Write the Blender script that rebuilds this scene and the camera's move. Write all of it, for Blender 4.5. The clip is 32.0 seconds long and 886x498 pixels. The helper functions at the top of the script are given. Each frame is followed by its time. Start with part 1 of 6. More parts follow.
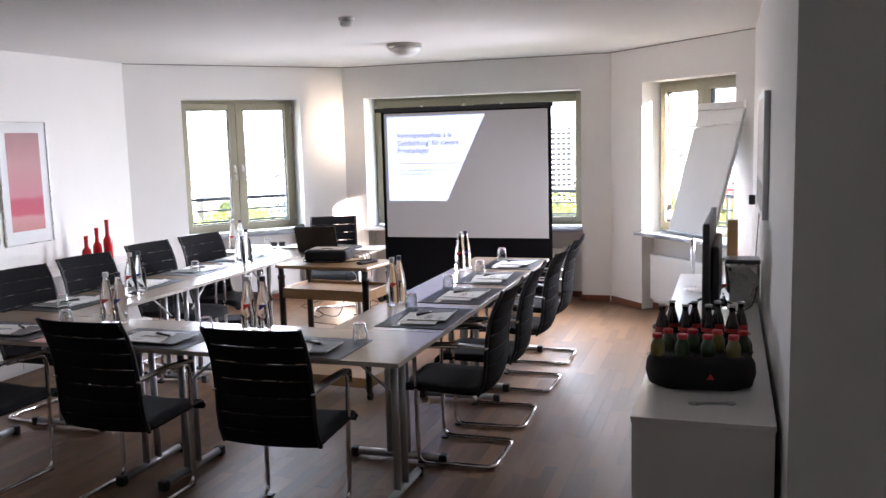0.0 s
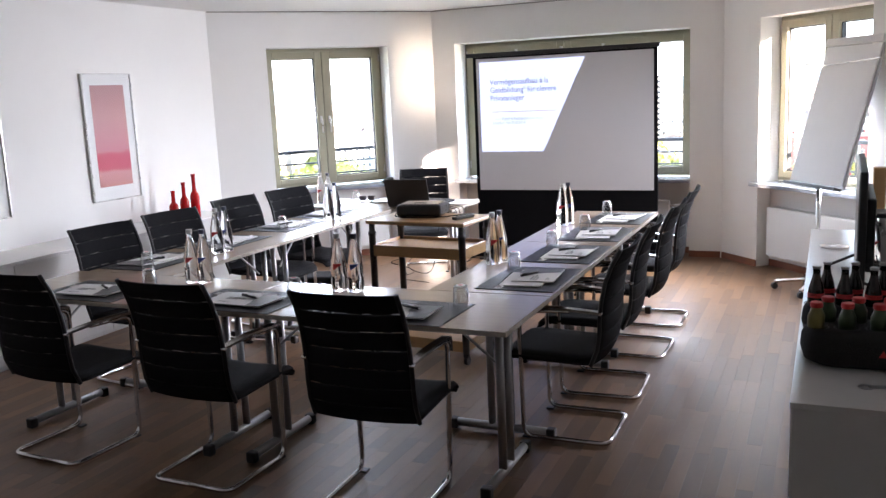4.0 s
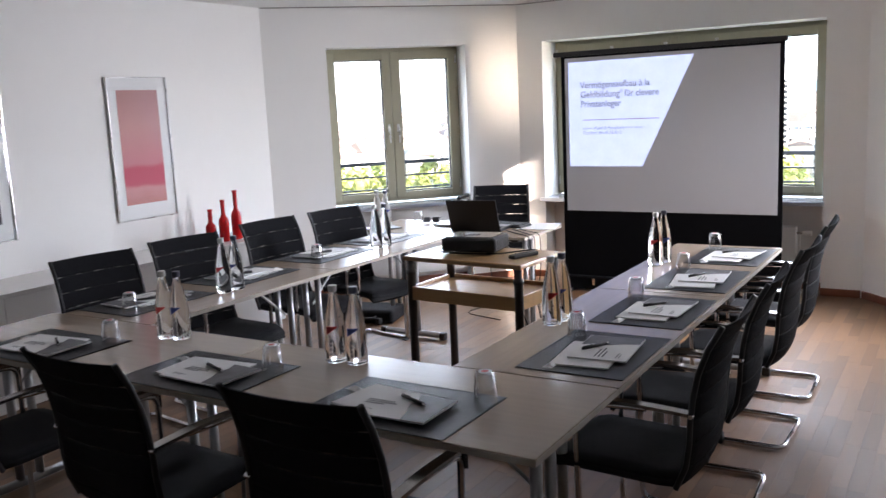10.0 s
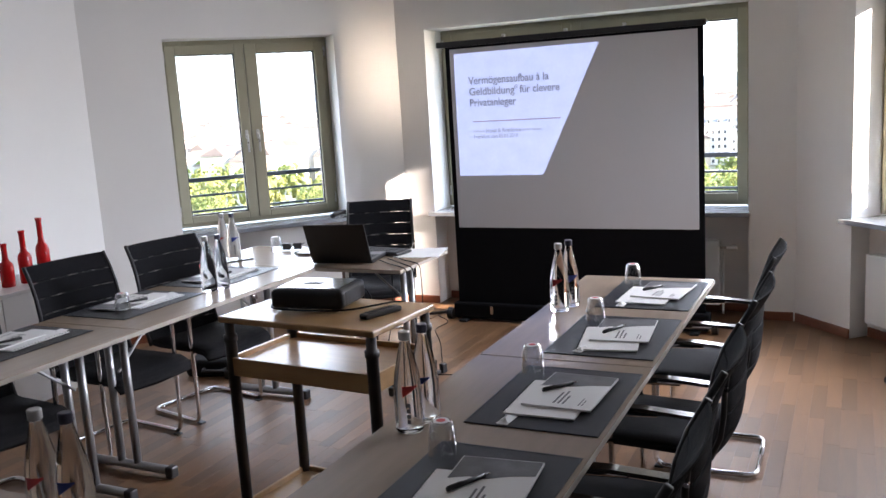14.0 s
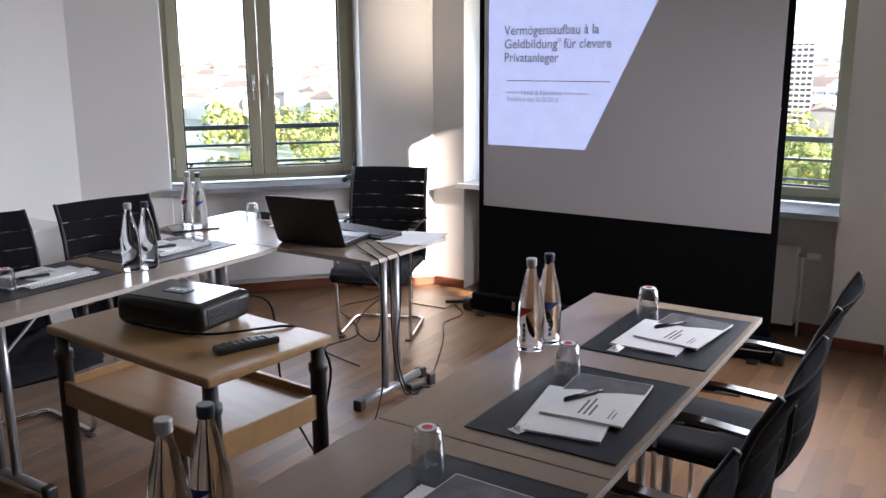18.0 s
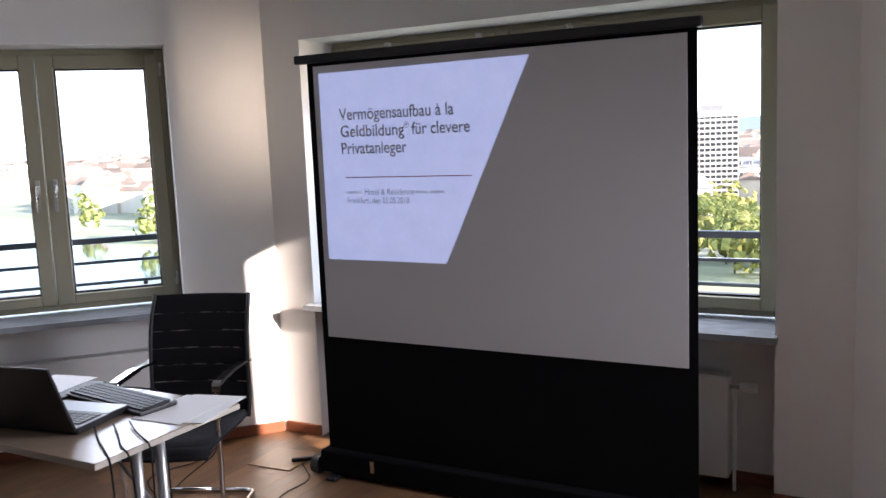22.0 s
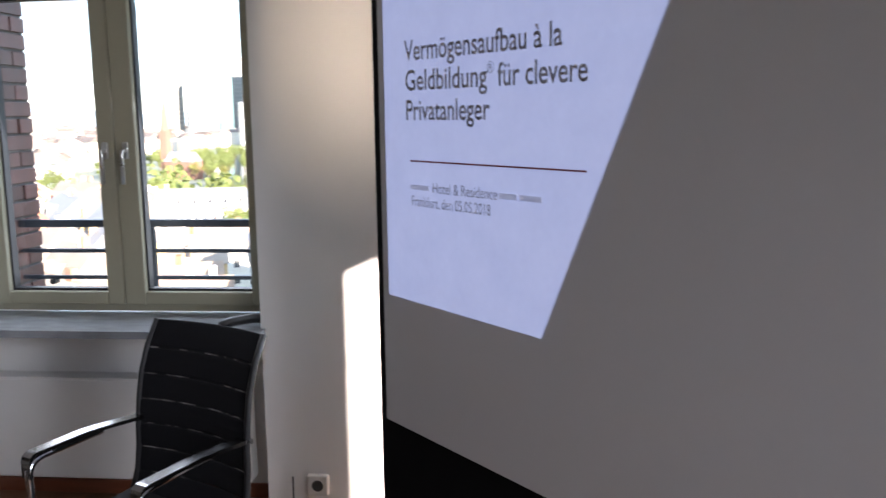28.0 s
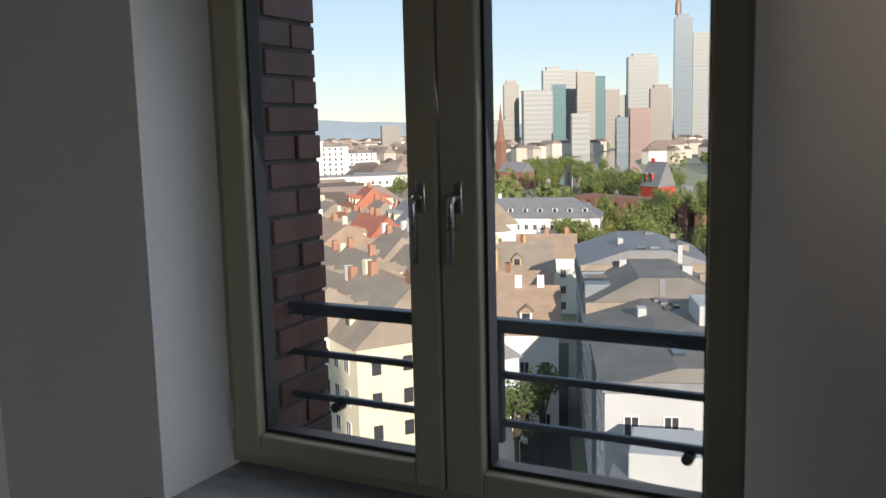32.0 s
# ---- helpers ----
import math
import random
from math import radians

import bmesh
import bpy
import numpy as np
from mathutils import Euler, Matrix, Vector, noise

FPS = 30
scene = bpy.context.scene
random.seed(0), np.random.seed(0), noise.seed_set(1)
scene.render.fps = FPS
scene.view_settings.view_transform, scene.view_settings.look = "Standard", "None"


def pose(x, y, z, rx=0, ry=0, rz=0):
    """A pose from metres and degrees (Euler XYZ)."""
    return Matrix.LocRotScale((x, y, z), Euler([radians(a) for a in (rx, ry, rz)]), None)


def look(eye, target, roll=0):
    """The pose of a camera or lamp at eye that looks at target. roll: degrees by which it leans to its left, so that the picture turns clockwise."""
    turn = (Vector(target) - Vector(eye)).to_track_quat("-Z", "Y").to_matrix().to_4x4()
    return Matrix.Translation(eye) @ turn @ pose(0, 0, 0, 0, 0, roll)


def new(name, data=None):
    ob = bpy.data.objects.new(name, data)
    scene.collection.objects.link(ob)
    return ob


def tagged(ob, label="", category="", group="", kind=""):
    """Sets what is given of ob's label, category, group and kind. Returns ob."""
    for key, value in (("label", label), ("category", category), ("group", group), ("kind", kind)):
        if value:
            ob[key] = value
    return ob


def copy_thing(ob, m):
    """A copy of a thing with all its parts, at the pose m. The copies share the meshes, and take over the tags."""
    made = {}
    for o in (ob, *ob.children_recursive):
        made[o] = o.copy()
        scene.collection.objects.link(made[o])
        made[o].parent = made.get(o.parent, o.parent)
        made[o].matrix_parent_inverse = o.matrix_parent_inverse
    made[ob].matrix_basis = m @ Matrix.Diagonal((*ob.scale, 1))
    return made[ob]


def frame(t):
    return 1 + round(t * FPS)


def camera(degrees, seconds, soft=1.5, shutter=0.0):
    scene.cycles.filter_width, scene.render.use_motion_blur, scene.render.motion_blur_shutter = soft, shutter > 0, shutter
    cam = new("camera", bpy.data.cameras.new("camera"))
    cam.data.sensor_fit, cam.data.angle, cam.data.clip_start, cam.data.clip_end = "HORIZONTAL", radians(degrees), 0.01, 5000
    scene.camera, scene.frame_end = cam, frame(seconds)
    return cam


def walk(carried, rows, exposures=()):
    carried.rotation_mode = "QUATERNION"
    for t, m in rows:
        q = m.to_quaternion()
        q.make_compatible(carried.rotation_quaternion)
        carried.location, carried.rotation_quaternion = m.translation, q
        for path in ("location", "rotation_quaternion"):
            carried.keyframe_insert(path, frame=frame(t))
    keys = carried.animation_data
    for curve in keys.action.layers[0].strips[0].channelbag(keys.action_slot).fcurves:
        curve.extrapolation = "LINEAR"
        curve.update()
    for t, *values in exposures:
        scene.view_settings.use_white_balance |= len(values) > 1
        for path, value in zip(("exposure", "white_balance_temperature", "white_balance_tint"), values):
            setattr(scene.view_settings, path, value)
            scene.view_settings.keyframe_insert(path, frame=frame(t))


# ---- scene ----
cam = camera(54.1, 32.0, soft=1.45, shutter=0.4)
PATH = [
    (0, (0.000, 0.000, 1.725), (-0.626, 1.883, 1.472), -1.55),
    (0.5, (0.016, 0.057, 1.715), (-0.678, 1.915, 1.456), -1.39),
    (1, (0.016, 0.100, 1.706), (-0.757, 1.924, 1.431), -1.60),
    (1.5, (0.005, 0.114, 1.695), (-0.807, 1.919, 1.409), -1.95),
    (2, (-0.025, 0.156, 1.691), (-0.861, 1.948, 1.389), -2.15),
    (2.5, (-0.064, 0.213, 1.690), (-0.913, 1.997, 1.377), -1.92),
    (4.5, (-0.268, 0.442, 1.678), (-1.065, 2.241, 1.319), -2.67),
    (5, (-0.271, 0.536, 1.685), (-1.129, 2.309, 1.336), -2.22),
    (5.5, (-0.276, 0.654, 1.691), (-1.231, 2.380, 1.357), -2.07),
    (6, (-0.247, 0.724, 1.680), (-1.307, 2.388, 1.349), -1.83),
    (6.5, (-0.279, 0.796, 1.667), (-1.381, 2.428, 1.318), -1.38),
    (7, (-0.356, 0.892, 1.684), (-1.432, 2.547, 1.369), -0.98),
    (7.5, (-0.431, 0.997, 1.697), (-1.451, 2.704, 1.491), -2.54),
    (8, (-0.453, 1.115, 1.674), (-1.406, 2.851, 1.396), -5.04),
    (8.5, (-0.444, 1.227, 1.685), (-1.425, 2.941, 1.370), -4.20),
    (9, (-0.412, 1.355, 1.684), (-1.459, 3.032, 1.387), -2.83),
    (9.5, (-0.396, 1.432, 1.671), (-1.471, 3.089, 1.352), -2.63),
    (10, (-0.446, 1.555, 1.662), (-1.481, 3.234, 1.333), -2.67),
    (10.5, (-0.535, 1.727, 1.687), (-1.487, 3.460, 1.389), -3.62),
    (11, (-0.604, 1.855, 1.670), (-1.511, 3.612, 1.368), -4.07),
    (11.5, (-0.629, 2.009, 1.673), (-1.559, 3.752, 1.365), -3.88),
    (12, (-0.606, 2.180, 1.688), (-1.556, 3.918, 1.410), -3.69),
    (12.5, (-0.638, 2.302, 1.667), (-1.604, 4.029, 1.373), -3.89),
    (13, (-0.717, 2.441, 1.680), (-1.660, 4.181, 1.395), -4.48),
    (13.5, (-0.790, 2.585, 1.669), (-1.660, 4.361, 1.368), -4.67),
    (15.5, (-0.770, 3.161, 1.628), (-1.695, 4.874, 1.167), -0.58),
    (16, (-0.833, 3.334, 1.642), (-1.742, 5.064, 1.212), -0.56),
    (16.5, (-0.879, 3.472, 1.635), (-1.762, 5.221, 1.236), -1.33),
    (17, (-0.882, 3.571, 1.619), (-1.763, 5.316, 1.198), -1.53),
    (17.5, (-0.831, 3.711, 1.631), (-1.770, 5.424, 1.206), -0.26),
    (18, (-0.763, 3.849, 1.631), (-1.814, 5.493, 1.192), -0.31),
    (18.5, (-0.754, 3.960, 1.617), (-1.831, 5.581, 1.157), -1.74),
    (19, (-0.800, 4.091, 1.644), (-1.822, 5.765, 1.257), -1.62),
    (19.5, (-0.844, 4.264, 1.645), (-1.771, 6.012, 1.354), -2.49),
    (20, (-0.844, 4.430, 1.636), (-1.724, 6.200, 1.329), -2.97),
    (20.5, (-0.796, 4.643, 1.650), (-1.745, 6.376, 1.339), -2.02),
    (21, (-0.797, 4.810, 1.641), (-1.805, 6.510, 1.332), -1.68),
    (21.5, (-0.856, 4.984, 1.654), (-1.850, 6.697, 1.378), -1.45),
    (22, (-0.948, 5.170, 1.646), (-1.903, 6.908, 1.388), -2.41),
    (22.5, (-0.951, 5.323, 1.642), (-1.898, 7.060, 1.346), -2.61),
    (23, (-0.894, 5.478, 1.658), (-1.932, 7.162, 1.359), -1.26),
    (23.5, (-0.868, 5.638, 1.644), (-2.009, 7.252, 1.337), -1.09),
    (24, (-0.906, 5.838, 1.638), (-2.074, 7.433, 1.332), -0.82),
    (24.5, (-0.945, 6.031, 1.634), (-2.117, 7.623, 1.328), -1.83),
    (25, (-0.955, 6.215, 1.619), (-2.178, 7.762, 1.287), -2.07),
    (25.5, (-0.919, 6.393, 1.622), (-2.259, 7.837, 1.275), -1.43),
    (27.5, (-1.224, 7.013, 1.582), (-2.697, 8.324, 1.248), -2.14),
    (28, (-1.343, 7.196, 1.596), (-2.936, 8.365, 1.289), -0.81),
    (28.5, (-1.498, 7.305, 1.589), (-3.189, 8.329, 1.287), -0.40),
    (29, (-1.748, 7.345, 1.604), (-3.481, 8.302, 1.323), -1.13),
    (29.5, (-1.997, 7.418, 1.589), (-3.773, 8.298, 1.321), -1.79),
    (30, (-2.266, 7.565, 1.595), (-4.100, 8.316, 1.332), -1.20),
    (30.5, (-2.488, 7.639, 1.576), (-4.357, 8.296, 1.303), -0.54),
    (31, (-2.763, 7.662, 1.582), (-4.641, 8.297, 1.315), -1.28),
    (31.5, (-2.998, 7.721, 1.578), (-4.903, 8.268, 1.309), -1.55),
    (32, (-3.281, 7.781, 1.604), (-5.197, 8.288, 1.335), -1.36),
]
EXPOSURES = [(t, e, k, tn) for t, e, k, tn in ((0, 3.8, 6500, 22), (7, 3.65, 6450, 20), (12, 3.2, 6450, 20), (18, 2.8, 6450, 21), (22, 2.4, 6500, 23), (25.5, 2.45, 6500, 22), (28, 2.3, 6500, 21), (29, 1.8, 6700, 20), (30, 1.0, 6800, 20), (31, 0.57, 6800, 18), (32, 0.32, 6650, 17))]
walk(cam, [(t, look(eye, target, roll)) for t, eye, target, roll in PATH], EXPOSURES)

# ---- light ----
world = bpy.data.worlds.new("sky_world")
scene.world = world
world.use_nodes = True
wn = world.node_tree
sky = wn.nodes.new("ShaderNodeTexSky")
sky.sky_type = "NISHITA"
sky.sun_disc = False
sky.air_density, sky.dust_density, sky.ozone_density = 1.0, 0.0, 1.5
SUN_EL, SUN_AZ = 15.4, -6.6      # degrees above the horizon, degrees from +x
sky.sun_elevation = radians(SUN_EL)
sky.sun_rotation = radians(90 - SUN_AZ)
haze = wn.nodes.new("ShaderNodeMix")      # pale summer haze over the blue
haze.data_type = "RGBA"
haze.inputs[0].default_value = 0.6
haze.inputs[7].default_value = (3.3, 4.5, 5.8, 1)
wn.links.new(sky.outputs["Color"], haze.inputs[6])
wn.links.new(haze.outputs[2], wn.nodes["Background"].inputs["Color"])
wn.nodes["Background"].inputs["Strength"].default_value = 0.13
sun = new("sun", bpy.data.lights.new("sun", "SUN"))
sun.data.energy, sun.data.angle, sun.data.color = 5.0, radians(0.6), (1.0, 0.9, 0.76)
sun_dir = Vector((math.cos(radians(SUN_EL)) * math.cos(radians(SUN_AZ)), math.cos(radians(SUN_EL)) * math.sin(radians(SUN_AZ)), math.sin(radians(SUN_EL))))
sun.matrix_world = look(sun_dir * 50, (0, 0, 0))



def sky_lamp(name, m, width, height, watts):
    """Area lamp added in a window's opening for the sky's light and the sill's glint."""
    la = bpy.data.lights.new(name, "AREA")
    la.shape, la.size, la.size_y, la.energy, la.color = "RECTANGLE", width, height, watts, (0.86, 0.93, 1.0)
    la.spread = radians(118)
    ob = new(name, la)
    ob.matrix_world = m
    return ob


# ---- materials ----
def mat(name, colour, rough=0.5, metal=0.0, vary=0.12, scale=6.0, bump=0.0, bump_scale=60.0, second=None, stretch=(1, 1, 1), island=0.0, obrand=0.0, spec=0.5):
    """Base colour varied by two scales of noise, with fine relief."""
    m = bpy.data.materials.new(name)
    m.use_nodes = True
    nt = m.node_tree
    b = nt.nodes["Principled BSDF"]
    b.inputs["Roughness"].default_value, b.inputs["Metallic"].default_value = rough, metal
    b.inputs["Specular IOR Level"].default_value = spec
    co = nt.nodes.new("ShaderNodeTexCoord")
    mp = nt.nodes.new("ShaderNodeMapping")
    mp.inputs["Scale"].default_value = stretch
    nt.links.new(co.outputs["Object"], mp.inputs["Vector"])
    n1 = nt.nodes.new("ShaderNodeTexNoise")
    n1.inputs["Scale"].default_value, n1.inputs["Detail"].default_value = scale, 6.0
    nt.links.new(mp.outputs["Vector"], n1.inputs["Vector"])
    n2 = nt.nodes.new("ShaderNodeTexNoise")
    n2.inputs["Scale"].default_value, n2.inputs["Detail"].default_value = scale * 9, 4.0
    nt.links.new(mp.outputs["Vector"], n2.inputs["Vector"])
    mx = nt.nodes.new("ShaderNodeMix")
    mx.data_type = "RGBA"
    c = Vector(colour)
    d = Vector(second) if second else c * (1 - vary)
    e = c if second else c * (1 + vary * 0.6)
    mx.inputs[6].default_value, mx.inputs[7].default_value = (*d, 1), (*e, 1)
    ad = nt.nodes.new("ShaderNodeMath")
    ad.operation = "MULTIPLY_ADD"
    ad.inputs[1].default_value = 0.4
    nt.links.new(n2.outputs["Fac"], ad.inputs[0])
    sb = nt.nodes.new("ShaderNodeMath")
    sb.operation = "MULTIPLY_ADD"
    sb.inputs[1].default_value, sb.inputs[2].default_value = 1.6, -0.5
    nt.links.new(n1.outputs["Fac"], sb.inputs[0])
    nt.links.new(sb.outputs[0], ad.inputs[2])
    last = ad.outputs[0]
    cl = nt.nodes.new("ShaderNodeClamp")
    nt.links.new(last, cl.inputs["Value"])
    nt.links.new(cl.outputs[0], mx.inputs[0])
    col = mx.outputs[2]
    if island or obrand:
        src = nt.nodes.new("ShaderNodeNewGeometry").outputs["Random Per Island"] if island else nt.nodes.new("ShaderNodeObjectInfo").outputs["Random"]
        hv = nt.nodes.new("ShaderNodeHueSaturation")
        k = island or obrand
        mr = nt.nodes.new("ShaderNodeMapRange")
        mr.inputs["To Min"].default_value, mr.inputs["To Max"].default_value = 1 - k, 1 + k
        nt.links.new(src, mr.inputs["Value"])
        nt.links.new(mr.outputs[0], hv.inputs["Value"])
        nt.links.new(col, hv.inputs["Color"])
        col = hv.outputs["Color"]
    nt.links.new(col, b.inputs["Base Color"])
    rr = nt.nodes.new("ShaderNodeMapRange")
    rr.inputs["To Min"].default_value, rr.inputs["To Max"].default_value = max(0.02, rough * 0.85), min(1, rough * 1.15)
    nt.links.new(n1.outputs["Fac"], rr.inputs["Value"])
    nt.links.new(rr.outputs[0], b.inputs["Roughness"])
    if bump:
        n3 = nt.nodes.new("ShaderNodeTexNoise")
        n3.inputs["Scale"].default_value, n3.inputs["Detail"].default_value = bump_scale, 5.0
        nt.links.new(mp.outputs["Vector"], n3.inputs["Vector"])
        bp = nt.nodes.new("ShaderNodeBump")
        bp.inputs["Strength"].default_value, bp.inputs["Distance"].default_value = bump, 0.01
        nt.links.new(n3.outputs["Fac"], bp.inputs["Height"])
        nt.links.new(bp.outputs[0], b.inputs["Normal"])
    return m


def glass_mat(name, colour=(0.97, 0.99, 0.98), ior=1.45, rough=0.0):
    m = bpy.data.materials.new(name)
    m.use_nodes = True
    b = m.node_tree.nodes["Principled BSDF"]
    b.inputs["Base Color"].default_value = (*colour, 1)
    b.inputs["Transmission Weight"].default_value, b.inputs["IOR"].default_value, b.inputs["Roughness"].default_value = 1.0, ior, rough
    return m


def pane_mat(name, tint=(0.93, 0.96, 0.95), edge=0.8, power=4.0):
    """Thin window pane: mostly clear, with the mirror's share rising at grazing angles."""
    m = bpy.data.materials.new(name)
    m.use_nodes = True
    nt = m.node_tree
    nt.nodes.remove(nt.nodes["Principled BSDF"])
    tr, gl, mx, fr = (nt.nodes.new(k) for k in ("ShaderNodeBsdfTransparent", "ShaderNodeBsdfGlossy", "ShaderNodeMixShader", "ShaderNodeLayerWeight"))
    tr.inputs["Color"].default_value = (*tint, 1)
    gl.inputs["Roughness"].default_value = 0.0
    fr.inputs["Blend"].default_value = 0.5
    pw, ma = nt.nodes.new("ShaderNodeMath"), nt.nodes.new("ShaderNodeMath")
    pw.operation, ma.operation = "POWER", "MULTIPLY_ADD"
    pw.inputs[1].default_value, ma.inputs[1].default_value, ma.inputs[2].default_value = power, edge, 0.04
    nt.links.new(fr.outputs["Facing"], pw.inputs[0])
    nt.links.new(pw.outputs[0], ma.inputs[0])
    nt.links.new(ma.outputs[0], mx.inputs[0])
    nt.links.new(tr.outputs[0], mx.inputs[1])
    nt.links.new(gl.outputs[0], mx.inputs[2])
    nt.links.new(mx.outputs[0], nt.nodes["Material Output"].inputs["Surface"])
    return m


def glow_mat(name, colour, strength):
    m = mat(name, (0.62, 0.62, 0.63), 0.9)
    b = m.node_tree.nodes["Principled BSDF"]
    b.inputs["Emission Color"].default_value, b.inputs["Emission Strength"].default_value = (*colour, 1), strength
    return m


M_wall = mat("white_wall_paint", (0.86, 0.845, 0.815), 0.85, vary=0.03, scale=1.5, bump=0.06, bump_scale=140)
M_ceil = mat("white_ceiling_paint", (0.85, 0.84, 0.82), 0.9, vary=0.02, scale=1.2, bump=0.05, bump_scale=120)
M_plank = mat("oak_parquet", (0.200, 0.106, 0.050), 0.42, vary=0.3, scale=2.2, bump=0.05, bump_scale=40, stretch=(9, 1, 9), island=0.27, second=(0.135, 0.070, 0.033))
M_plank_ob = mat("oak_parquet_strip", (0.200, 0.106, 0.050), 0.42, vary=0.3, scale=2.2, bump=0.05, bump_scale=40, stretch=(9, 1, 9), obrand=0.27, second=(0.135, 0.070, 0.033))
M_subfloor = mat("parquet_joint", (0.17, 0.09, 0.045), 0.7)
M_base = mat("cherry_baseboard", (0.19, 0.06, 0.028), 0.4, vary=0.25, scale=3, stretch=(2, 2, 14))
M_winframe = mat("olive_beige_window_paint", (0.37, 0.345, 0.25), 0.6, vary=0.06, scale=5, spec=0.25)
M_gasket = mat("black_rubber_gasket", (0.02, 0.02, 0.022), 0.6)
M_pane = pane_mat("window_pane_glass")
M_sill = mat("grey_marble_sill", (0.37, 0.385, 0.40), 0.06, vary=0.2, scale=9, stretch=(1, 2.2, 1), second=(0.22, 0.235, 0.255))
M_steel = mat("brushed_stainless_steel", (0.62, 0.61, 0.59), 0.28, 1.0, vary=0.06, scale=20)
M_chrome = mat("polished_chrome", (0.75, 0.75, 0.76), 0.08, 1.0, vary=0.04, scale=8)
M_silver = mat("silver_grey_table_leg_paint", (0.42, 0.42, 0.42), 0.35, 0.7, vary=0.05)
M_railing = mat("dark_blue_grey_steel_railing", (0.055, 0.065, 0.085), 0.4, 0.3, vary=0.1)
M_brick = mat("dark_red_clinker_brick", (0.135, 0.055, 0.046), 0.5, vary=0.35, scale=9, bump=0.1, bump_scale=45, obrand=0.35)
M_mortar = mat("dark_mortar", (0.10, 0.095, 0.09), 0.9, vary=0.2, scale=20, bump=0.4)
M_table = mat("brown_beige_laminate", (0.30, 0.225, 0.165), 0.22, vary=0.09, scale=4, stretch=(1, 8, 1), spec=0.38)
M_tedge = mat("pale_table_edge_band", (0.52, 0.47, 0.40), 0.4, vary=0.08)
M_mesh = mat("black_mesh_fabric", (0.010, 0.010, 0.012), 0.85, vary=0.3, scale=40, bump=0.3, bump_scale=500, spec=0.15)
def sheer_mat(name):
    """Open black netting that lets part of the light through."""
    m = mat(name, (0.01, 0.01, 0.011), 0.8, vary=0.3, scale=60, spec=0.2)
    nt = m.node_tree
    tr, mx = nt.nodes.new("ShaderNodeBsdfTransparent"), nt.nodes.new("ShaderNodeMixShader")
    co, no, ra = nt.nodes.new("ShaderNodeTexCoord"), nt.nodes.new("ShaderNodeTexNoise"), nt.nodes.new("ShaderNodeMapRange")
    no.inputs["Scale"].default_value = 14.0
    ra.inputs["From Min"].default_value, ra.inputs["From Max"].default_value, ra.inputs["To Max"].default_value = 0.44, 0.68, 0.27
    nt.links.new(co.outputs["Object"], no.inputs["Vector"])
    nt.links.new(no.outputs["Fac"], ra.inputs["Value"])
    nt.links.new(ra.outputs["Result"], mx.inputs[0])
    nt.links.new(nt.nodes["Principled BSDF"].outputs[0], mx.inputs[1])
    nt.links.new(tr.outputs[0], mx.inputs[2])
    nt.links.new(mx.outputs[0], nt.nodes["Material Output"].inputs["Surface"])
    return m


M_sheer = sheer_mat("open_black_netting")
M_seat = mat("black_upholstery_fabric", (0.012, 0.012, 0.014), 0.85, vary=0.3, scale=30, bump=0.35, bump_scale=400, spec=0.3)
M_black = mat("black_plastic", (0.016, 0.016, 0.017), 0.4, vary=0.15)
M_blackm = mat("matt_black_metal", (0.02, 0.02, 0.021), 0.5, 0.2, vary=0.15)
M_pad = mat("charcoal_leather_desk_pad", (0.020, 0.021, 0.025), 0.45, vary=0.2, scale=30, bump=0.25, bump_scale=300, spec=0.18)
M_paper = mat("white_paper", (0.80, 0.80, 0.79), 0.7, vary=0.03)
M_cover = mat("grey_printed_cover", (0.13, 0.13, 0.14), 0.5, vary=0.6, scale=14, spec=0.3)
M_ink = mat("grey_print", (0.18, 0.18, 0.19), 0.7)
M_pglass = pane_mat("clear_picture_glass", (0.985, 0.99, 0.99), 0.4)
M_bglass = glass_mat("water_filled_bottle_glass", (0.985, 0.995, 0.99), 1.36)
M_tglass = pane_mat("clear_tumbler_glass", (0.985, 0.99, 0.99), 0.95, 1.4)
M_red = mat("red_paper_print", (0.55, 0.03, 0.03), 0.5, vary=0.1)
M_blue = mat("blue_paper_print", (0.03, 0.06, 0.30), 0.5, vary=0.1)
M_beech = mat("beech_veneer", (0.48, 0.29, 0.13), 0.3, vary=0.18, scale=2.5, stretch=(1, 10, 10))
M_grey_metal = mat("dark_grey_painted_tube", (0.10, 0.10, 0.10), 0.4, 0.4, vary=0.1)
M_screen = mat("white_projection_fabric", (0.57, 0.57, 0.585), 0.9, vary=0.02, scale=2, bump=0.05, bump_scale=300)
M_scrblack = mat("black_screen_fabric", (0.006, 0.006, 0.007), 0.95, vary=0.2, scale=3, spec=0.08)
# emission in the fabric stands in for the projector's beam
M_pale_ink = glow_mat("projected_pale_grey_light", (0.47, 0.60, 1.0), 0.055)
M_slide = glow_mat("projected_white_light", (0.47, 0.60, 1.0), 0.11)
M_sidebd = mat("white_lacquer_board", (0.74, 0.72, 0.69), 0.25, vary=0.03, scale=2)
M_radiator = mat("white_radiator_enamel", (0.76, 0.75, 0.72), 0.35, vary=0.03)
M_radslot = mat("radiator_dark_slot", (0.05, 0.05, 0.05), 0.7)
M_white = mat("white_plastic", (0.78, 0.77, 0.74), 0.4, vary=0.04)
M_redglass = mat("red_lacquered_glass", (0.48, 0.012, 0.012), 0.08, vary=0.15, scale=5)
M_shade = mat("cream_fabric_lampshade", (0.78, 0.64, 0.52), 0.85, vary=0.06, scale=12, bump=0.2, bump_scale=300)
